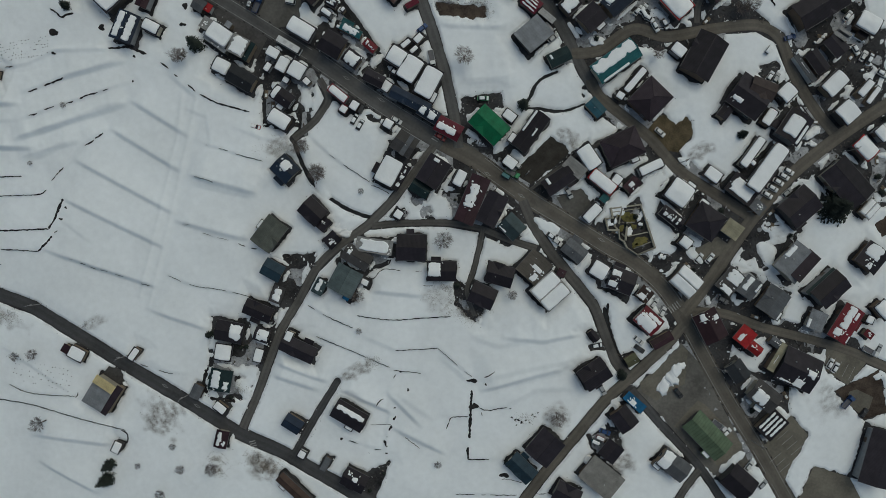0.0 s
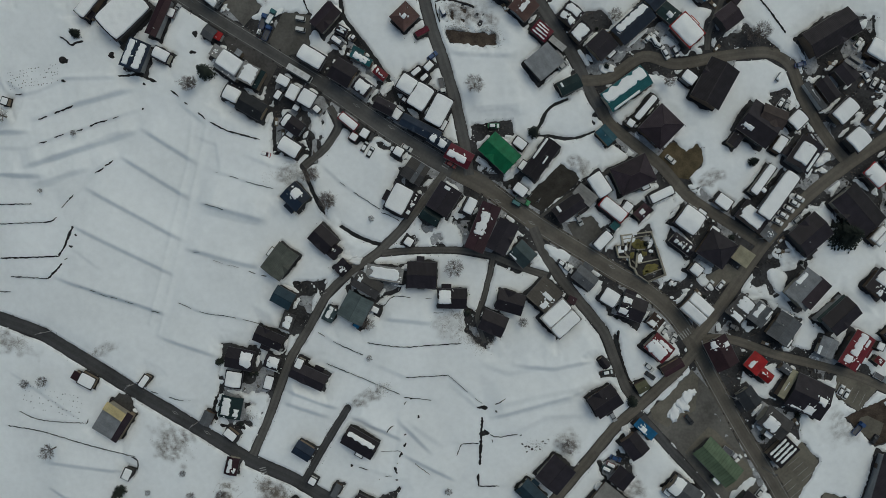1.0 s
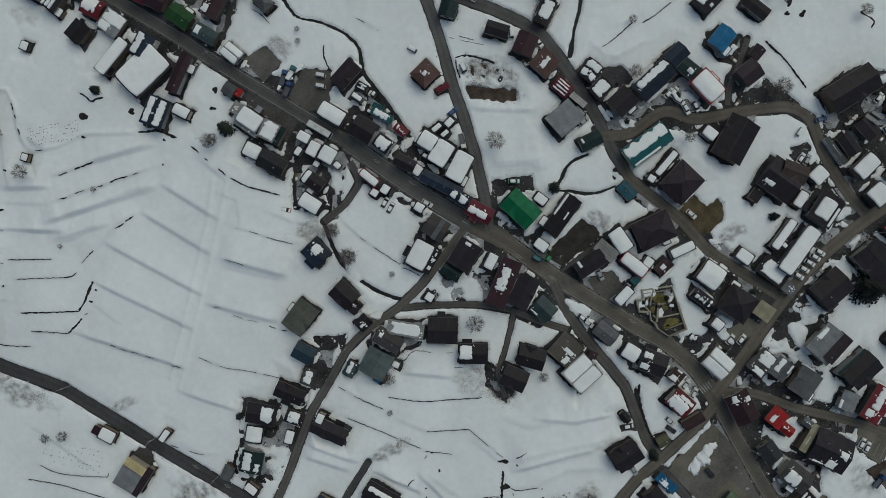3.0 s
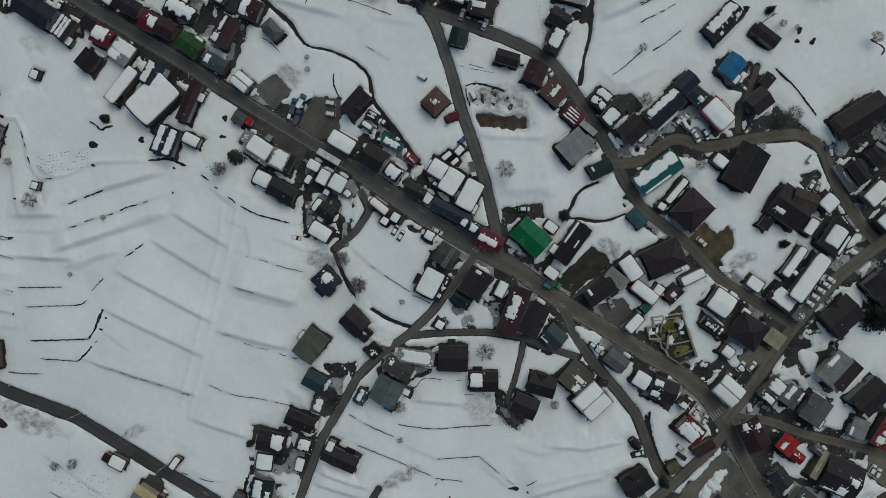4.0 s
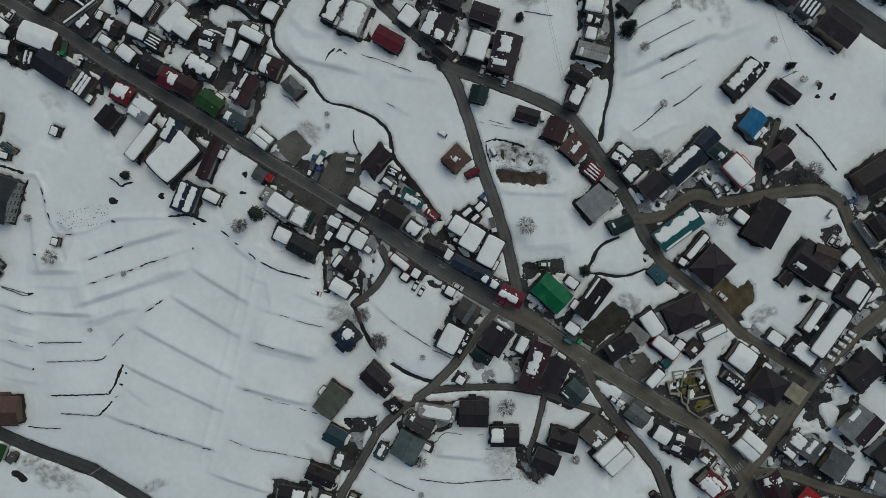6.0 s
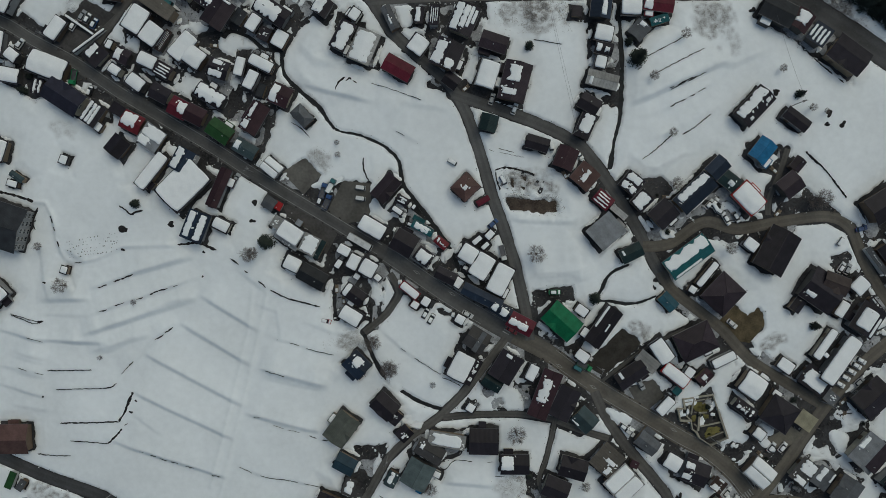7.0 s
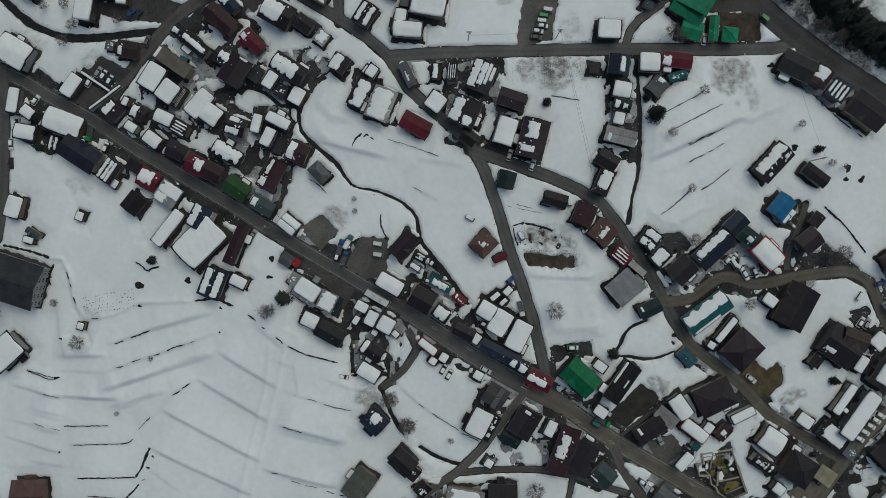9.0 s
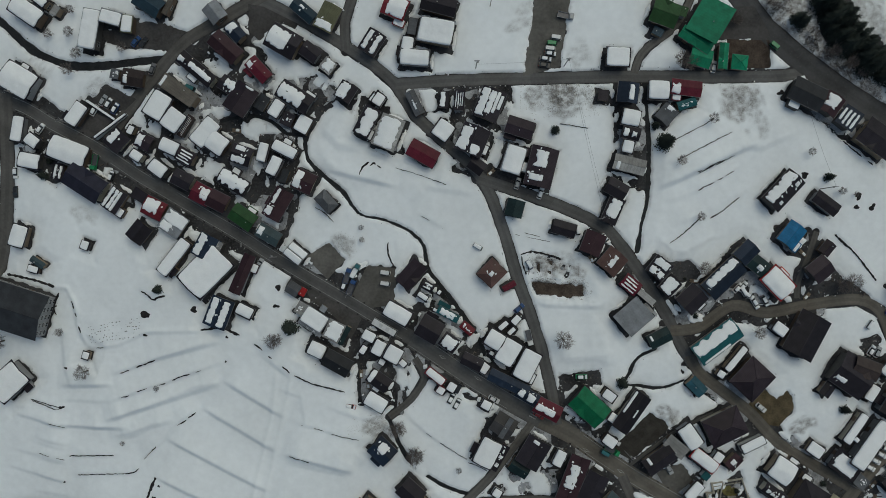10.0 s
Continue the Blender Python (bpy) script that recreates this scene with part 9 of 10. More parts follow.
def roofless_building():
    """What is left of a house: a dark mossy slab inside weathered sills and low walls."""
    ox, oy = 67.0, 7.0
    z0 = float(base_z(ox, oy))
    thing = new("roofless_building")
    thing.matrix_basis = pose(ox, oy, z0)
    tagged(thing, "roofless building with weathered timber walls, dark mossy floor and snow scraps", "ruin")
    outline = [(60.2, 14.5), (70.9, 15.9), (73.0, 9.7), (76.0, 0.5), (69.9, -2.1), (65.9, 0.6), (65.0, 2.6), (63.4, 3.7), (63.0, 6.7), (59.3, 6.8), (58.3, 10.9), (60.9, 11.2)]
    pts = [(x - ox, y - oy) for x, y in outline]
    bm = bmesh.new()
    lo, hi = [bm.verts.new((x, y, -0.6)) for x, y in pts], [bm.verts.new((x, y, 0.35)) for x, y in pts]
    bm.faces.new(hi)
    for i in range(len(pts)):
        j = (i + 1) % len(pts)
        bm.faces.new((lo[i], lo[j], hi[j], hi[i]))
    bmesh.ops.triangulate(bm, faces=[f for f in bm.faces if len(f.verts) > 4])
    bmesh.ops.recalc_face_normals(bm, faces=bm.faces)
    part("floor_slab", bm, DARK_SLAB, thing)

    def sill(a, b, wide, z0, z1, mat=None):
        turn, half = math.degrees(math.atan2(b[1] - a[1], b[0] - a[0])), math.dist(a, b) / 2
        ob = part("wall_sill", box(bmesh.new(), -half - wide / 2, half + wide / 2, -wide / 2, wide / 2, z0, z1, 0.04), mat or TIMBER, thing)
        ob.matrix_basis = pose((a[0] + b[0]) / 2, (a[1] + b[1]) / 2, 0, 0, 0, turn)

    for i, (a, b) in enumerate(zip(pts, pts[1:] + pts[:1])):
        sill(a, b, (0.55, 0.4, 0.7)[i % 3], -0.5, 1.25 + 0.05 * (i % 4))
    for a, b, wide, top in (((64.3, 14.6), (63.2, 9.2), 0.5, 1.0), ((62.6, 12.2), (61.8, 8.4), 0.45, 0.95), ((66.2, 9.4), (65.6, 3.4), 0.7, 1.1), ((68.6, 9.6), (66.2, 9.4), 0.45, 1.05),
                            ((66.6, 4.6), (73.4, 6.0), 0.4, 1.15), ((61.0, 8.9), (63.0, 6.9), 0.5, 0.9), ((64.4, 5.4), (65.4, 4.4), 0.5, 0.85), ((60.8, 13.2), (70.4, 14.6), 0.35, 0.9), ((68.8, 0.2), (74.8, 2.6), 0.35, 0.95)):
        sill((a[0] - ox, a[1] - oy), (b[0] - ox, b[1] - oy), wide, 0.3, top)
    for x, y, r, stretch, turn in ((65.6, 12.0, 1.7, 1.5, 15), (68.2, 11.0, 1.5, 1.3, 70), (66.6, 10.4, 1.0, 1.4, 0), (71.2, 2.6, 1.5, 1.9, 20), (69.2, 1.6, 1.0, 1.5, 40), (68.6, 8.0, 0.9, 1.2, 0), (64.2, 7.4, 0.8, 1.5, 60)):
        ragged_patch("moss_patch", x - ox, y - oy, r, stretch, turn, 0.36, MOSS, thing, 0.12)
    for x, y, r, stretch, turn in ((70.4, 11.2, 0.8, 1.5, 60), (71.4, 12.6, 0.7, 2.0, 80), (70.9, 8.9, 0.6, 1.5, 10), (67.2, 6.3, 1.0, 1.7, 80), (59.6, 9.4, 0.6, 2.6, 80), (61.9, 10.0, 0.5, 2.2, 80), (65.0, 15.2, 0.5, 2.4, 5)):
        ragged_patch("snow_scrap", x - ox, y - oy, r, stretch, turn, 1.0 if r < 0.65 else 0.38, ROOF_SNOW, thing, 0.28)


roofless_building()


# vehicles, trees and small things, by place
vehicle(71.0, -33.2, -40, "white", "car", False)
vehicle(71.4, -36.3, -35, "black", "car", False)
vehicle(92.1, -3.3, 50, "white", "car", True)
vehicle(96.1, -3.3, 50, "white", "car", True)
vehicle(101.0, -18.4, -30, "grey", "car", False)
vehicle(100.9, -64.5, -35, "white", "truck", False)
vehicle(103.8, -67.2, 40, "white", "car", True)
vehicle(112.5, -79.7, 50, "white", "car", False)
vehicle(117.7, -86.7, 45, "silver", "car", False)
vehicle(155.0, -37.1, -30, "white", "truck", False)
vehicle(158.1, -36.3, 60, "silver", "car", False)
vehicle(147.5, -55.8, 50, "blue", "truck", False)
vehicle(153.7, -60.0, 50, "black", "car", False)
vehicle(140.8, -41.7, 60, "white", "car", True)
vehicle(142.7, -43.1, 60, "white", "car", True)
vehicle(58.2, -51.4, -60, "silver", "car", False)
vehicle(55.9, -35.1, 10, "black", "car", True)
vehicle(59.5, -67.1, -20, "blue", "car", False)
vehicle(56.2, -70.9, -25, "teal", "van", True)
vehicle(57.8, -69.4, -25, "pink", "van", True)
vehicle(-54.6, 72.3, -31, "white", "bus", False, 0.17)
vehicle(-0.8, 40.1, -31, "red", "car", False, 0.17)
vehicle(-16.6, 46.0, -30, "white", "car", False)
vehicle(39.2, 4.5, -35, "grey", "car", True)
vehicle(41.1, 2.6, -35, "white", "car", False)
vehicle(45.1, 20.0, -60, "silver", "car", False)
vehicle(26.4, 30.1, -35, "white", "van", False)
vehicle(24.9, 27.1, -30, "green", "truck", False)
vehicle(22.6, 26.1, -30, "teal", "van", False)
vehicle(38.9, 74.6, 40, "silver", "car", False)
vehicle(68.8, 84.1, 45, "white", "car", True)
vehicle(74.9, 78.5, -60, "white", "car", True)
vehicle(70.8, 82.7, -60, "white", "van", True)
vehicle(115.8, 61.2, 55, "white", "car", True)
vehicle(118.0, 60.6, 60, "silver", "car", False)
vehicle(116.0, 19.4, -30, "white", "car", True)
vehicle(117.9, 21.8, -30, "white", "car", True)
vehicle(119.9, 24.0, -30, "white", "car", True)
vehicle(121.8, 26.0, -30, "white", "car", True)
vehicle(123.4, 27.8, -30, "white", "car", True)
vehicle(123.0, 20.2, 40, "silver", "car", False)
vehicle(122.6, 74.8, 15, "blue", "car", False)
vehicle(142.8, 82.3, 50, "white", "car", True)
vehicle(146.0, 70.5, -60, "white", "car", True)
vehicle(148.9, 68.4, 60, "white", "car", False)
vehicle(151.2, 67.4, 60, "black", "car", True)
vehicle(155.6, 62.3, -30, "white", "car", True)
vehicle(-31.7, 46.5, 60, "black", "car", True)
vehicle(-29.7, 44.5, 60, "black", "car", True)
vehicle(-29.1, 50.0, 60, "black", "van", False)
vehicle(-67.7, 44.1, -15, "red", "car", True)
vehicle(-4.0, 67.8, -78, "white", "truck", False)
vehicle(-64.7, 92.3, 59, "teal", "truck", True)
vehicle(-67.4, 90.7, 71, "blue", "truck", False)
vehicle(-66.1, 86.7, 67, "blue", "truck", False)
vehicle(-68.7, 87.4, 69, "black", "car", True)
vehicle(-54.0, 91.5, -11, "white", "van", False)
vehicle(-54.1, 87.7, -11, "white", "van", False)
vehicle(-98.5, 95.4, 59, "silver", "car", False)
vehicle(9.6, 178.3, -13, "silver", "truck", False)
vehicle(6.4, 171.1, -9, "white", "van", False)
vehicle(4.9, 169.2, -7, "green", "van", False)
vehicle(4.3, 167.4, -7, "white", "van", False)
vehicle(4.3, 165.7, -7, "black", "car", True)
vehicle(2.7, 164.0, -9, "grey", "car", True)
vehicle(2.3, 161.9, -9, "black", "car", False)
vehicle(-151.7, 153.6, 59, "silver", "car", False)
vehicle(-149.8, 152.5, 59, "grey", "car", True)
vehicle(-147.6, 150.7, 59, "blue", "car", True)
vehicle(-155.1, 150.3, 59, "white", "car", True)
vehicle(-174.9, 144.4, 54, "white", "car", True)
vehicle(-184.9, 129.2, -91, "white", "car", True)
vehicle(-185.3, 122.5, -91, "black", "car", False)
vehicle(-139.1, 173.5, 49, "blue", "car", False)
vehicle(-136.5, 173.1, 49, "black", "car", False)
vehicle(-133.7, 163.9, 69, "grey", "car", False)
vehicle(-120.4, 157.1, -26, "teal", "van", False)
vehicle(-150.3, 127.2, 69, "black", "car", True)
vehicle(-7.4, 121.7, 71, "silver", "car", False)
vehicle(0.5, 118.2, 69, "white", "car", True)
vehicle(22.9, 102.0, -51, "white", "car", True)
vehicle(13.3, 105.1, -86, "white", "van", True)
vehicle(70.5, 84.6, 49, "white", "car", True)
vehicle(78.3, 79.3, -61, "grey", "car", True)
vehicle(72.5, 81.4, -31, "white", "car", True)
vehicle(60.1, 160.2, 79, "white", "car", False)
# grey container, built as a minivan
vehicle(-21.5, 100.0, -31, "silver", "van", True)
vehicle(89.8, 155.5, 19, "white", "van", True)
vehicle(115.0, 70.4, 54, "white", "van", True)
tree(7.6, 67.4, 9.5)
tree(-44.8, 27.2, 9.5)
tree(-51.8, 36.5, 8.1)
tree(0.2, 3.3, 9.5)
tree(-92.4, 68.8, 6.8)
tree(-136.4, 51.7, 3.4)
tree(-30.8, -17.4, 6.8)
tree(24.9, -16.7, 5.4)
tree(-152.7, -39.2, 6.1)
tree(-159.8, -40.3, 5.4)
tree(-149.8, -64.6, 8.0, False, 1.4)
tree(-98.0, -82.4, 5.4)
tree(135.8, 111.9, 6.5)
tree(41.6, -61.4, 8.5)
tree(-86.0, -81.6, 7.5)
tree(-114.8, -81.6, 3.4)
tree(-106.0, -92.1, 6.1)
tree(-101.0, -73.7, 4.1)
tree(-1.9, -79.6, 4.1)
tree(-150.6, 31.4, 2.7)
tree(-30.7, -29.9, 3.4)
tree(-29.4, 20.7, 3.4)
tree(-162.1, 58.0, 8.1)
tree(-171.2, 72.1, 4.7)
tree(-94.0, 68.1, 8.1)
tree(-162.7, 164.1, 6.5)
tree(-160.9, 184.4, 5)
tree(-161.6, 176.7, 5.5)
tree(-169.1, 176.5, 5)
tree(-159.3, 169.6, 6)
tree(-143.3, 171.1, 5.5)
tree(55.1, 108.9, 4.7)
tree(48.2, 128.1, 5.4)
tree(58.9, 142.2, 5.4)
tree(103.6, 116.8, 4.1)
tree(108.7, 115.7, 3.0)
tree(56.2, 90.9, 7.4)
tree(107.5, 85.3, 9.5)
tree(104.6, 84.3, 8.1)
tree(-193.2, 69.2, 9.5)
tree(75.3, 68.5, 6.8)
tree(-61.9, 103.2, 3.2)
tree(-62.0, 107.4, 3.0)
tree(93.2, 130.6, 4.1)
tree(48.2, 162.2, 8.1)
tree(51.1, 160.9, 8.1)
tree(66.6, 176.2, 6.8)
tree(67.8, 175.3, 5.0)
tree(-126.9, -86.9, 5.5, True)
tree(-125.6, -81.4, 4.5, True)
tree(139.6, 14.6, 11, True)
tree(-88.1, 72.9, 5.5, True)
tree(-135.2, 86.7, 2.5, True)
tree(106.1, 40.6, 3.2, True)
tree(28.4, 51.2, 4.2, True)
tree(-86.3, -31.6, 3, True)
tree(-85.7, -47.2, 3, True)
tree(64.9, -45.9, 4, True)
tree(-134.5, 87.1, 3, True)
tree(5.6, 139.6, 3.2, True)
tree(43.0, 134.6, 6, True)
tree(40.0, 140.5, 3, True)
tree(99.6, 121.8, 3, True)
tree(-174.6, 127.9, 3.2, True)
thicket(-104.5, -62.4, 8.5, 5, -50.0, 350)
thicket(-84.7, -81.1, 4, 4, -30.0, 1980)
thicket(41.6, -61.4, 4, 3, 0.0, 500)
thicket(-27.0, -42.0, 4, 2.4, 20.0, 900)
thicket(-67.1, -80.8, 7, 4, -30.0, 3960)
thicket(-132.9, -28.3, 5, 1.5, 30.0, 264)
thicket(-164.5, -25.3, 6, 3, -0.0, 550)
thicket(9.5, -18.3, 4, 5, -0.0, 1980)
thicket(-60.1, 36.6, 7, 3.5, -0.0, 700)
thicket(8.4, 151.5, 12, 6, -0.0, 5720)
thicket(1.0, 94.1, 6, 3, -0.0, 770)
thicket(-68.0, 102.1, 4, 3, -20.0, 500)
thicket(-152.5, 156.4, 4, 3, -0.0, 550)
thicket(-170.4, 129.2, 4, 2, -0.0, 264)
thicket(1.2, -14.2, 3, 3, -0.0, 440)
thicket(30.4, -62.3, 4, 2, -0.0, 264)
thicket(-75.6, -52.4, 3, 3, -0.0, 330)
thicket(76.3, 175.1, 9, 3, -45.0, 272, "dark leafless scrub on the snowy roadside slope", "scrub", TWIG, 1.4)
thicket(86.1, 166.4, 10, 4, -42.0, 453, "dark leafless scrub on the snowy roadside slope", "scrub", TWIG, 1.4)
thicket(96.9, 158.5, 11, 4, -38.0, 484, "dark leafless scrub on the snowy roadside slope", "scrub", TWIG, 1.4)
thicket(108.7, 150.7, 11, 4, -35.0, 453, "dark leafless scrub on the snowy roadside slope", "scrub", TWIG, 1.4)
thicket(118.5, 144.7, 10, 4, -35.0, 363, "dark leafless scrub on the snowy roadside slope", "scrub", TWIG, 1.4)
thicket(110.3, 178.4, 10, 8, 0.0, 211, "dark leafless scrub on the snowy roadside slope", "scrub", TWIG, 1.4)
blob(-181.6, -24.1, 2.1, 1.3)
blob(-139.7, 77.9, 1.4, 1.4)
blob(-122.6, 79.5, 0.9, 1.4)
blob(-122.2, 88.2, 1.2, 1.4)
blob(-140.5, 70.7, 0.5, 1.4)
blob(-12.8, -51.7, 0.46, 1.0, 0)
blob(-17.8, -58.5, 0.37, 1.0, 0)
blob(-21.0, -75.8, 0.31, 1.3, 0)
blob(-20.1, -78.9, 0.37, 1.0, 0)
blob(-17.9, -62.5, 0.43, 1.8, 75)
blob(-19.3, -66.0, 0.50, 2.0, 65)
blob(-21.4, -71.8, 0.50, 1.8, 90)
blob(-21.0, -73.0, 0.31, 1.2, 0)
blob(-37.7, -70.5, 0.43, 1.6, 0)
blob(15.6, -49.5, 0.37, 1.0, 0)
blob(-15.6, -45.1, 0.31, 1.3, 0)
blob(-20.7, -69.5, 0.15, 1, 0)
blob(-27.5, -75.8, 0.15, 1, 0)
# stub plants in a curve, built as small soil patches
blob(24.8, -58.6, 0.22, 1.4, 0)
blob(25.3, -61.9, 0.28, 1.4, 0)
blob(26.6, -62.8, 0.31, 1.4, 0)
blob(27.7, -62.9, 0.34, 1.4, 0)
blob(28.9, -63.8, 0.37, 1.4, 0)
blob(30.5, -62.9, 0.25, 1.4, 0)
blob(31.8, -63.8, 0.25, 1.4, 0)
blob(32.8, -60.9, 0.25, 1.4, 0)
blob(33.7, -61.6, 0.25, 1.4, 0)
blob(34.8, -60.1, 0.22, 1.4, 0)
blob(27.0, -64.8, 0.22, 1.4, 0)
blob(10.8, -48.0, 1.2, 1.4)
blob(11.7, -57.5, 1.3, 1.4)
blob(22.7, -83.7, 1.0, 1.4)
blob(-92.3, 87.0, 0.8, 1.9, 100)
blob(-93.1, 80.3, 0.7, 1.4)
blob(110.3, 115.2, 0.85, 1.7, 50)
blob(115.0, 111.2, 0.95, 1.2, 60)
blob(109.6, 111.4, 0.6, 1.8, 30)
blob(91.9, 122.9, 1.0, 1.4)
blob(83.3, 151.1, 0.8, 1.4)
blob(-140.4, 77.6, 0.8, 1.4)
blob(-44.3, -12.2, 0.5, 1.4)
utility_pole(-149.9, -20.5, 20)
utility_pole(-117.7, -39.7, 60)
utility_pole(-94.9, -54.3, 60)
utility_pole(-21.3, 161.4, 0)
utility_pole(9.0, 161.5, 0)
utility_pole(-16.1, 182.1, 0)
utility_pole(20.4, 108.9, 30)
utility_pole(97.3, 117.9, 0)
utility_pole(-66.7, 84.3, 60)
utility_pole(-92.4, 97.7, 60)
utility_pole(-163.3, 145.5, 60)
utility_pole(-181.2, 155.8, 60)
utility_pole(29.6, 26.6, 60)
utility_pole(12.4, 37.1, 60)
utility_pole(69.6, 0.8, 60)
utility_pole(99.2, -43.1, 30)
utility_pole(113.4, -70.4, 30)
utility_pole(142.8, 34.6, 45)
utility_pole(109.3, 13.4, 45)
utility_pole(84.2, 30.6, 45)
utility_pole(-4.9, 91.2, 80)
utility_pole(-46.3, -6.0, 30)
heap(84.8, -44.2, 2.2)
heap(83.5, -46.9, 2.5)
heap(86.9, -42.7, 1.5)
heap(53.5, -78.1, 2)
heap(63.5, -56.8, 1.8)
heap(24.5, 39.7, 1.6)
heap(19.4, 37.1, 1.3)
heap(-46.5, 53.4, 1.3)
heap(-17.2, 3.3, 1.3)
heap(56.0, 162.1, 1.6)
heap(-62.4, 94.2, 1.5)
vehicle(-7.4, 78.2, 40, "blue", "car", False)
vehicle(14.3, 53.6, -0, "green", "car", True)
vehicle(76.4, -19.8, 50, "white", "car", False)
vehicle(79.5, -22.9, 60, "white", "car", False)
thicket(-1.4, -18.3, 6, 5, -0.0, 500)
heap(-45.0, 10.5, 1.8)
heap(-37.8, 7.4, 2.5)
heap(-35.8, 6.0, 2)
heap(-23.4, 67.8, 1.8)
heap(-25.0, 66.4, 1.3)
heap(54.3, 73.9, 2)
heap(130.4, 40.6, 1.8)
heap(132.8, 42.2, 1.6)
heap(131.9, 37.6, 1.2)
thicket(79.2, 180.4, 9, 4, -40.0, 453, "dark leafless scrub on the snowy roadside slope", "scrub", TWIG, 1.4)
thicket(84.1, 176.0, 9, 5, -40.0, 665, "dark leafless scrub on the snowy roadside slope", "scrub", TWIG, 1.4)
thicket(87.9, 179.7, 9, 6, -40.0, 544, "dark leafless scrub on the snowy roadside slope", "scrub", TWIG, 1.4)
thicket(91.9, 174.9, 7, 7, -40.0, 605, "dark leafless scrub on the snowy roadside slope", "scrub", TWIG, 1.4)
thicket(90.9, 169.2, 9, 3, -40.0, 605, "dark leafless scrub on the snowy roadside slope", "scrub", TWIG, 1.4)
thicket(96.8, 166.2, 10, 5, -40.0, 907, "dark leafless scrub on the snowy roadside slope", "scrub", TWIG, 1.4)
thicket(101.7, 161.3, 10, 5, -40.0, 907, "dark leafless scrub on the snowy roadside slope", "scrub", TWIG, 1.4)
thicket(106.6, 157.4, 9, 4, -40.0, 756, "dark leafless scrub on the snowy roadside slope", "scrub", TWIG, 1.4)
thicket(112.5, 153.5, 9, 4, -40.0, 756, "dark leafless scrub on the snowy roadside slope", "scrub", TWIG, 1.4)
thicket(115.5, 149.6, 9, 4, -40.0, 605, "dark leafless scrub on the snowy roadside slope", "scrub", TWIG, 1.4)
tree(80.4, 179.1, 4.2)
tree(105.4, 159.8, 4.5)
tree(102.8, 165.5, 6.2)
tree(93.4, 171.2, 4.6)
tree(110.0, 157.0, 5.5)
tree(99.9, 164.1, 6.7)
tree(78.8, 181.4, 6.8)
tree(94.8, 168.7, 4.3)
tree(82.3, 179.6, 4.4)
tree(107.7, 163.2, 5.8)
tree(106.2, 160.3, 6.6)
tree(98.8, 163.1, 5.0)
tree(84.0, 182.0, 6.4)
vehicle(81.0, 166.9, -41, "green", "van", False)
thicket(1.0, 86.2, 4, 3, -0.0, 1760)
thicket(11.8, 84.6, 5, 3, -0.0, 2640)
vehicle(77.3, 41.6, -41, "white", "car", False)
vehicle(-3.7, 93.4, -61, "blue", "van", True)
tree(23.9, -79.0, 3, True)
tree(26.4, -76.2, 2.6, True)
thicket(3.3, -21.5, 4, 4, -0.0, 700)
thicket(11.1, -22.1, 5, 4, 30.0, 3500)
thicket(13.6, -16.3, 4, 3, -0.0, 1500)
blob(-138.4, 15.2, 0.35, 1.4)
blob(-140.3, 11.0, 0.45, 1.4)
blob(-111.3, 69.4, 0.4, 1.4)
blob(-112.0, 60.6, 0.3, 1.4)
blob(-173.3, 81.4, 0.3, 1.4)
blob(-170.1, 59.0, 0.4, 1.4)
tree(-50.2, 36.3, 8)
tree(-44.7, 26.9, 9)
vehicle(-155.8, 132.1, -101, "green", "truck", False)
vehicle(-158.1, 128.6, -101, "grey", "van", True)
heap(80.8, -49.7, 2.3)
heap(82.4, -48.5, 1.6)
heap(79.4, -50.8, 1.3)
vehicle(86.0, -52.6, -50, "black", "car", False)
blob(-172.5, 44.7, 0.6, 1.4)
blob(-173.6, 16.7, 0.3, 1.4)
wire((20.4, 108.9), (9.0, 161.1))
wire((21.6, 108.9), (11.3, 152.4))
wire((87.2, 146.2), (97.3, 117.9))
wire((-22.2, 160.2), (9.0, 161.1))
stubs(-160.3, 68.0, 8, 17, 6, 1.15, 1.2)
stubs(-162.5, -48.6, -12, 15, 5, 1.6, 1.9)
diamond(-104.0, -51.2, -31)
diamond(-92.0, -58.7, -31)
diamond(-34.6, 61.2, -31)
diamond(-22.1, 53.4, -31)
diamond(16.0, 27.0, -31)
diamond(28.2, 19.2, -31)
diamond(57.1, 3.3, -31)
diamond(0.9, 44.7, -31)
bars(-3.0, 39.1, 60, 4, 0.4, 2.6, 0.9, 0.22)
bars(82.3, -22.2, 36, 5, 0.4, 2.6, 0.95, 0.22)
bars(-71.4, -72.0, -75, 4, 0.4, 2.4, 0.9, 0.22)
bars(139.7, -41.0, -25, 5, 0.15, 5.0, 2.6, 0.12)
bars(124.8, -68.3, -48, 6, 0.15, 5, 2.6, 0.12)
bars(122.4, -76.8, -48, 5, 0.15, 5, 2.6, 0.12)
tree(89.3, 174.0, 4.5, True)
tree(87.8, 175.3, 4.5, True)
tree(96.9, 189.7, 5.9, True)
tree(126.0, 150.0, 5.3, True)
tree(99.0, 174.7, 7.1, True)
tree(124.0, 158.9, 5.3, True)
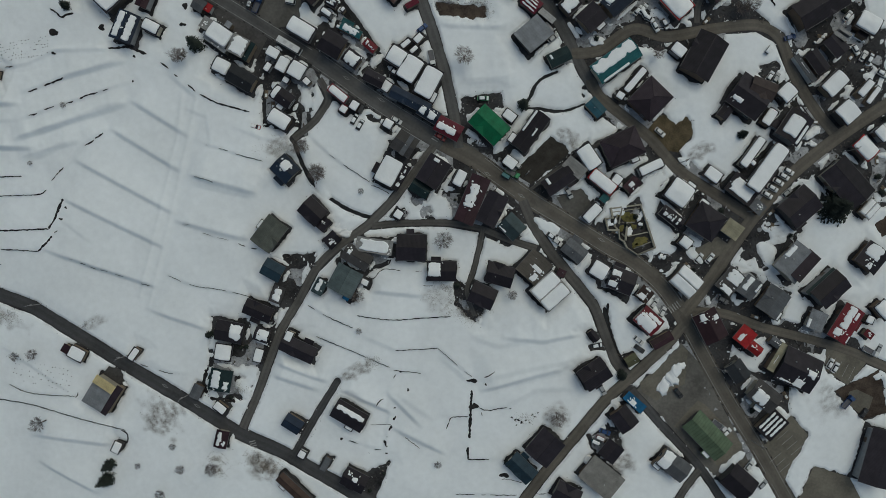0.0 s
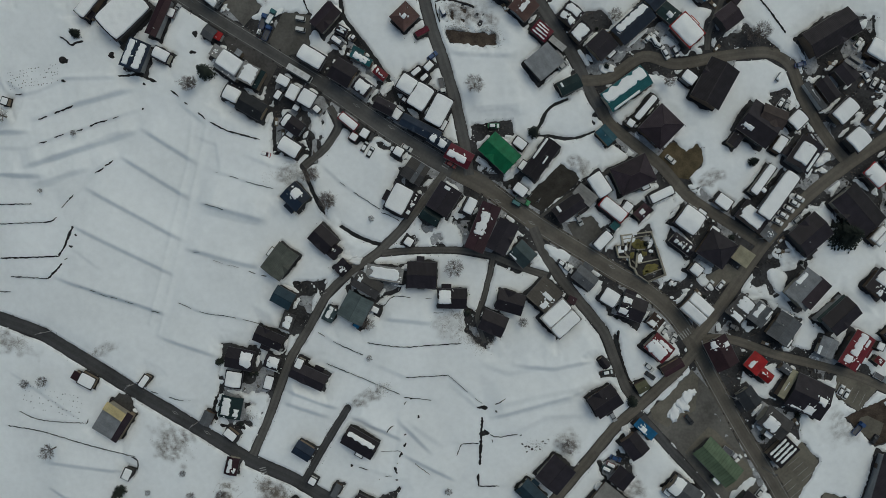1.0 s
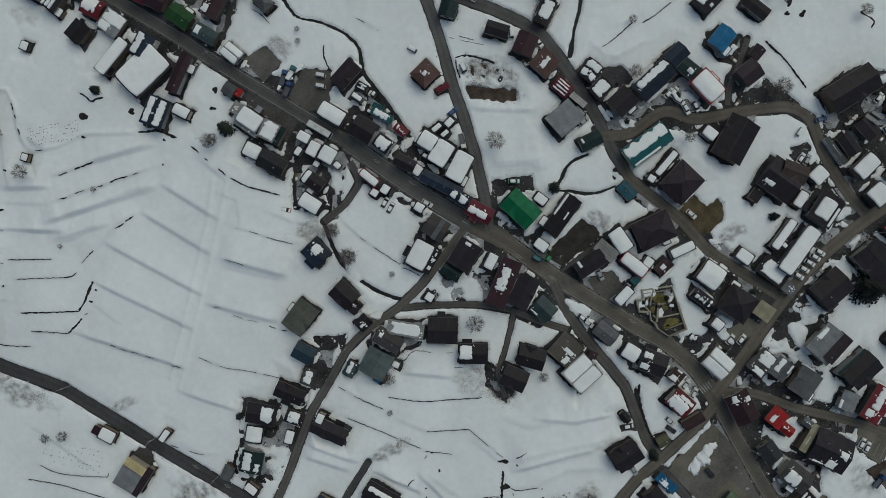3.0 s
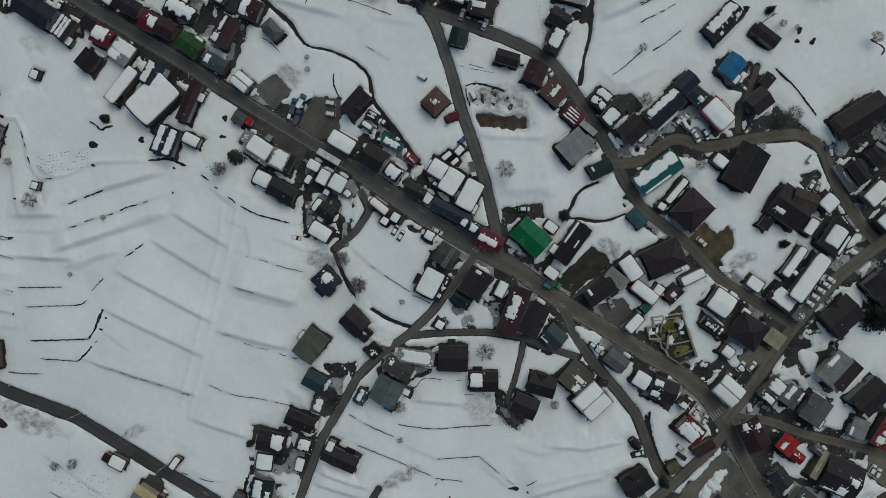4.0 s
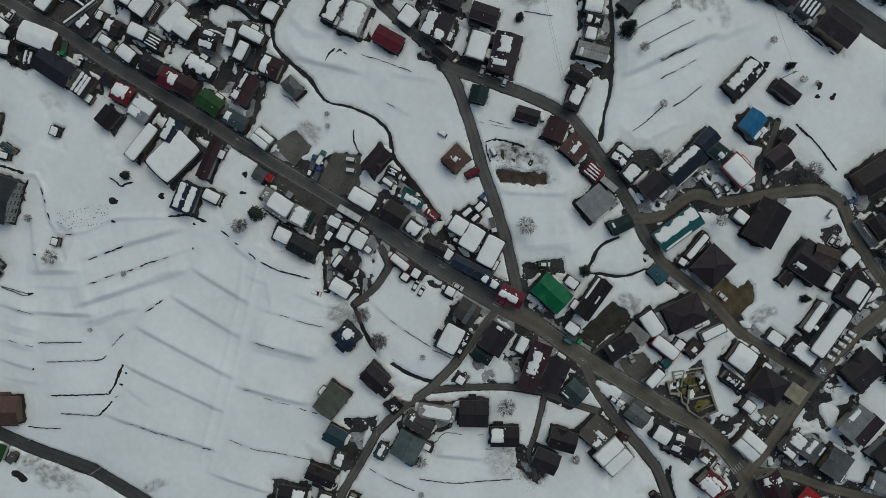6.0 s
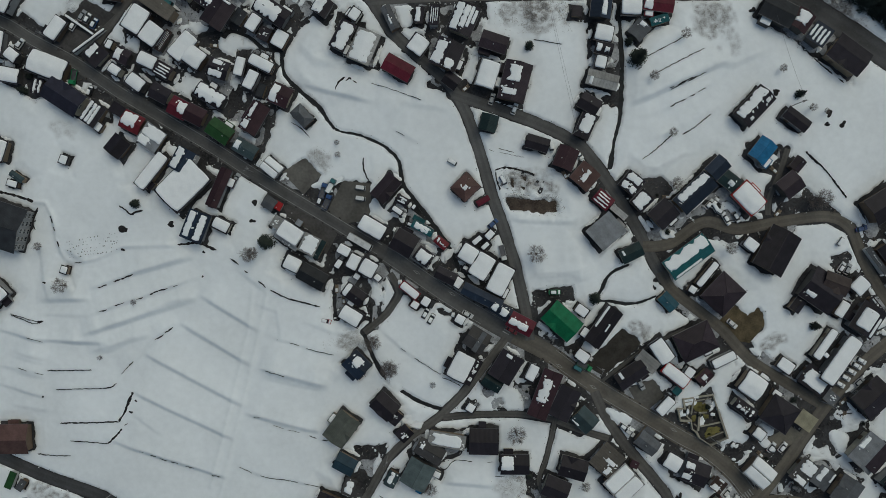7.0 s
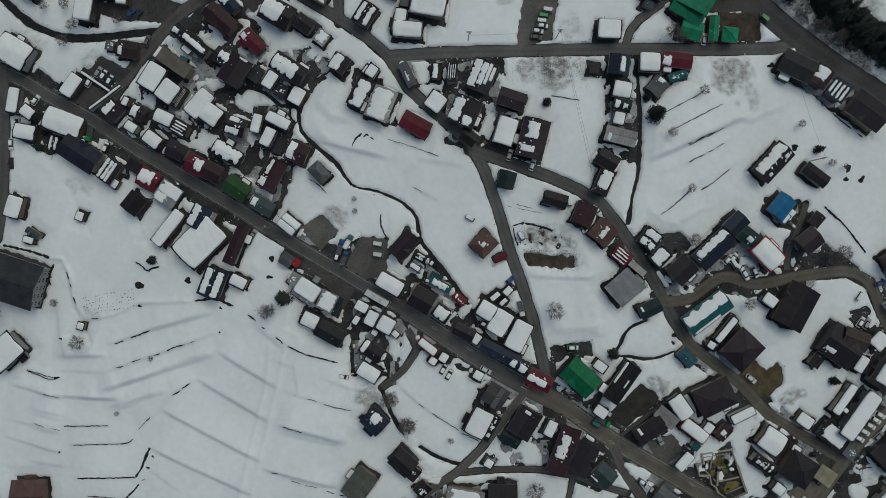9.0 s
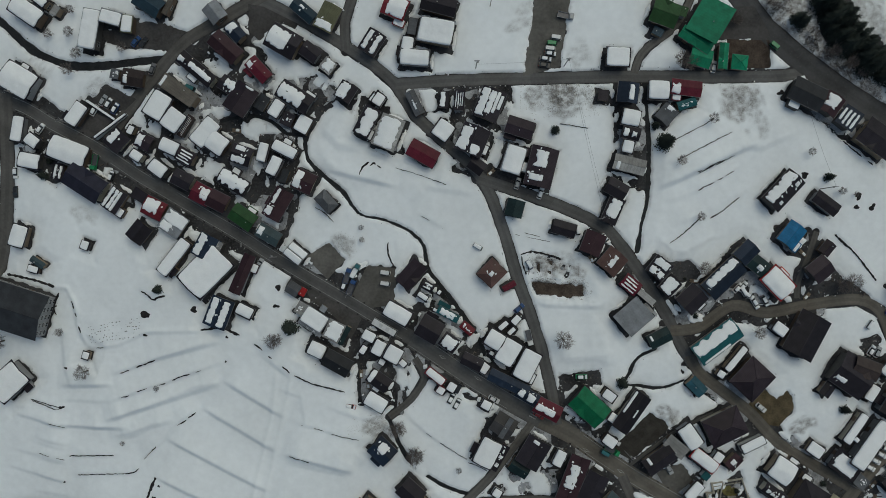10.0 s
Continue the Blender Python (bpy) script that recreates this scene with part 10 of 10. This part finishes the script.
tree(101.7, 185.2, 6.1, True)
tree(134.4, 149.2, 5.9, True)
tree(103.4, 178.5, 4.8, True)
tree(97.2, 183.5, 5.3, True)
tree(117.4, 161.8, 7.1, True)
tree(100.7, 181.9, 6.2, True)
tree(119.5, 159.4, 5.6, True)
tree(129.4, 148.6, 6.6, True)
tree(133.6, 146.0, 7.3, True)
tree(110.3, 161.6, 7.8, True)
tree(130.8, 153.6, 5.6, True)
tree(99.4, 171.4, 4.5, True)
tree(122.3, 156.6, 7.8, True)
tree(101.7, 172.8, 6.0, True)
tree(135.9, 153.3, 7.7, True)
tree(128.1, 158.4, 6.7, True)
tree(130.5, 150.9, 7.4, True)
tree(125.3, 153.6, 6.0, True)
tree(98.3, 178.8, 7.7, True)
tree(102.3, 168.8, 8.0, True)
tree(101.4, 176.3, 7.9, True)
tree(112.8, 163.6, 5.8, True)
tree(127.2, 152.0, 7.8, True)
tree(115.6, 160.0, 7.0, True)
tree(112.8, 161.2, 6.5, True)
tree(96.3, 181.3, 7.9, True)
tree(117.2, 155.6, 5.3, True)
tree(106.4, 170.9, 7.5, True)
tree(100.4, 190.9, 6.1, True)
tree(122.5, 152.9, 7.7, True)
tree(125.8, 155.9, 4.9, True)
tree(112.0, 159.2, 8.0, True)
tree(111.0, 167.2, 5.5, True)
tree(132.9, 151.3, 6.8, True)
tree(104.1, 165.7, 7.8, True)
tree(110.3, 165.0, 7.6, True)
tree(108.5, 169.0, 6.0, True)
tree(99.3, 185.4, 7.6, True)
tree(128.2, 154.7, 4.5, True)
tree(106.3, 166.0, 6.2, True)
tree(103.6, 175.6, 7.7, True)
tree(101.1, 178.8, 4.6, True)
tree(104.0, 173.2, 7.0, True)
tree(100.2, 188.1, 5.3, True)
tree(132.0, 156.1, 6.8, True)
tree(98.6, 181.2, 7.9, True)
tree(104.6, 168.0, 5.5, True)
tree(135.2, 151.3, 5.1, True)
tree(120.1, 156.3, 5.0, True)
tree(131.5, 146.8, 7.2, True)
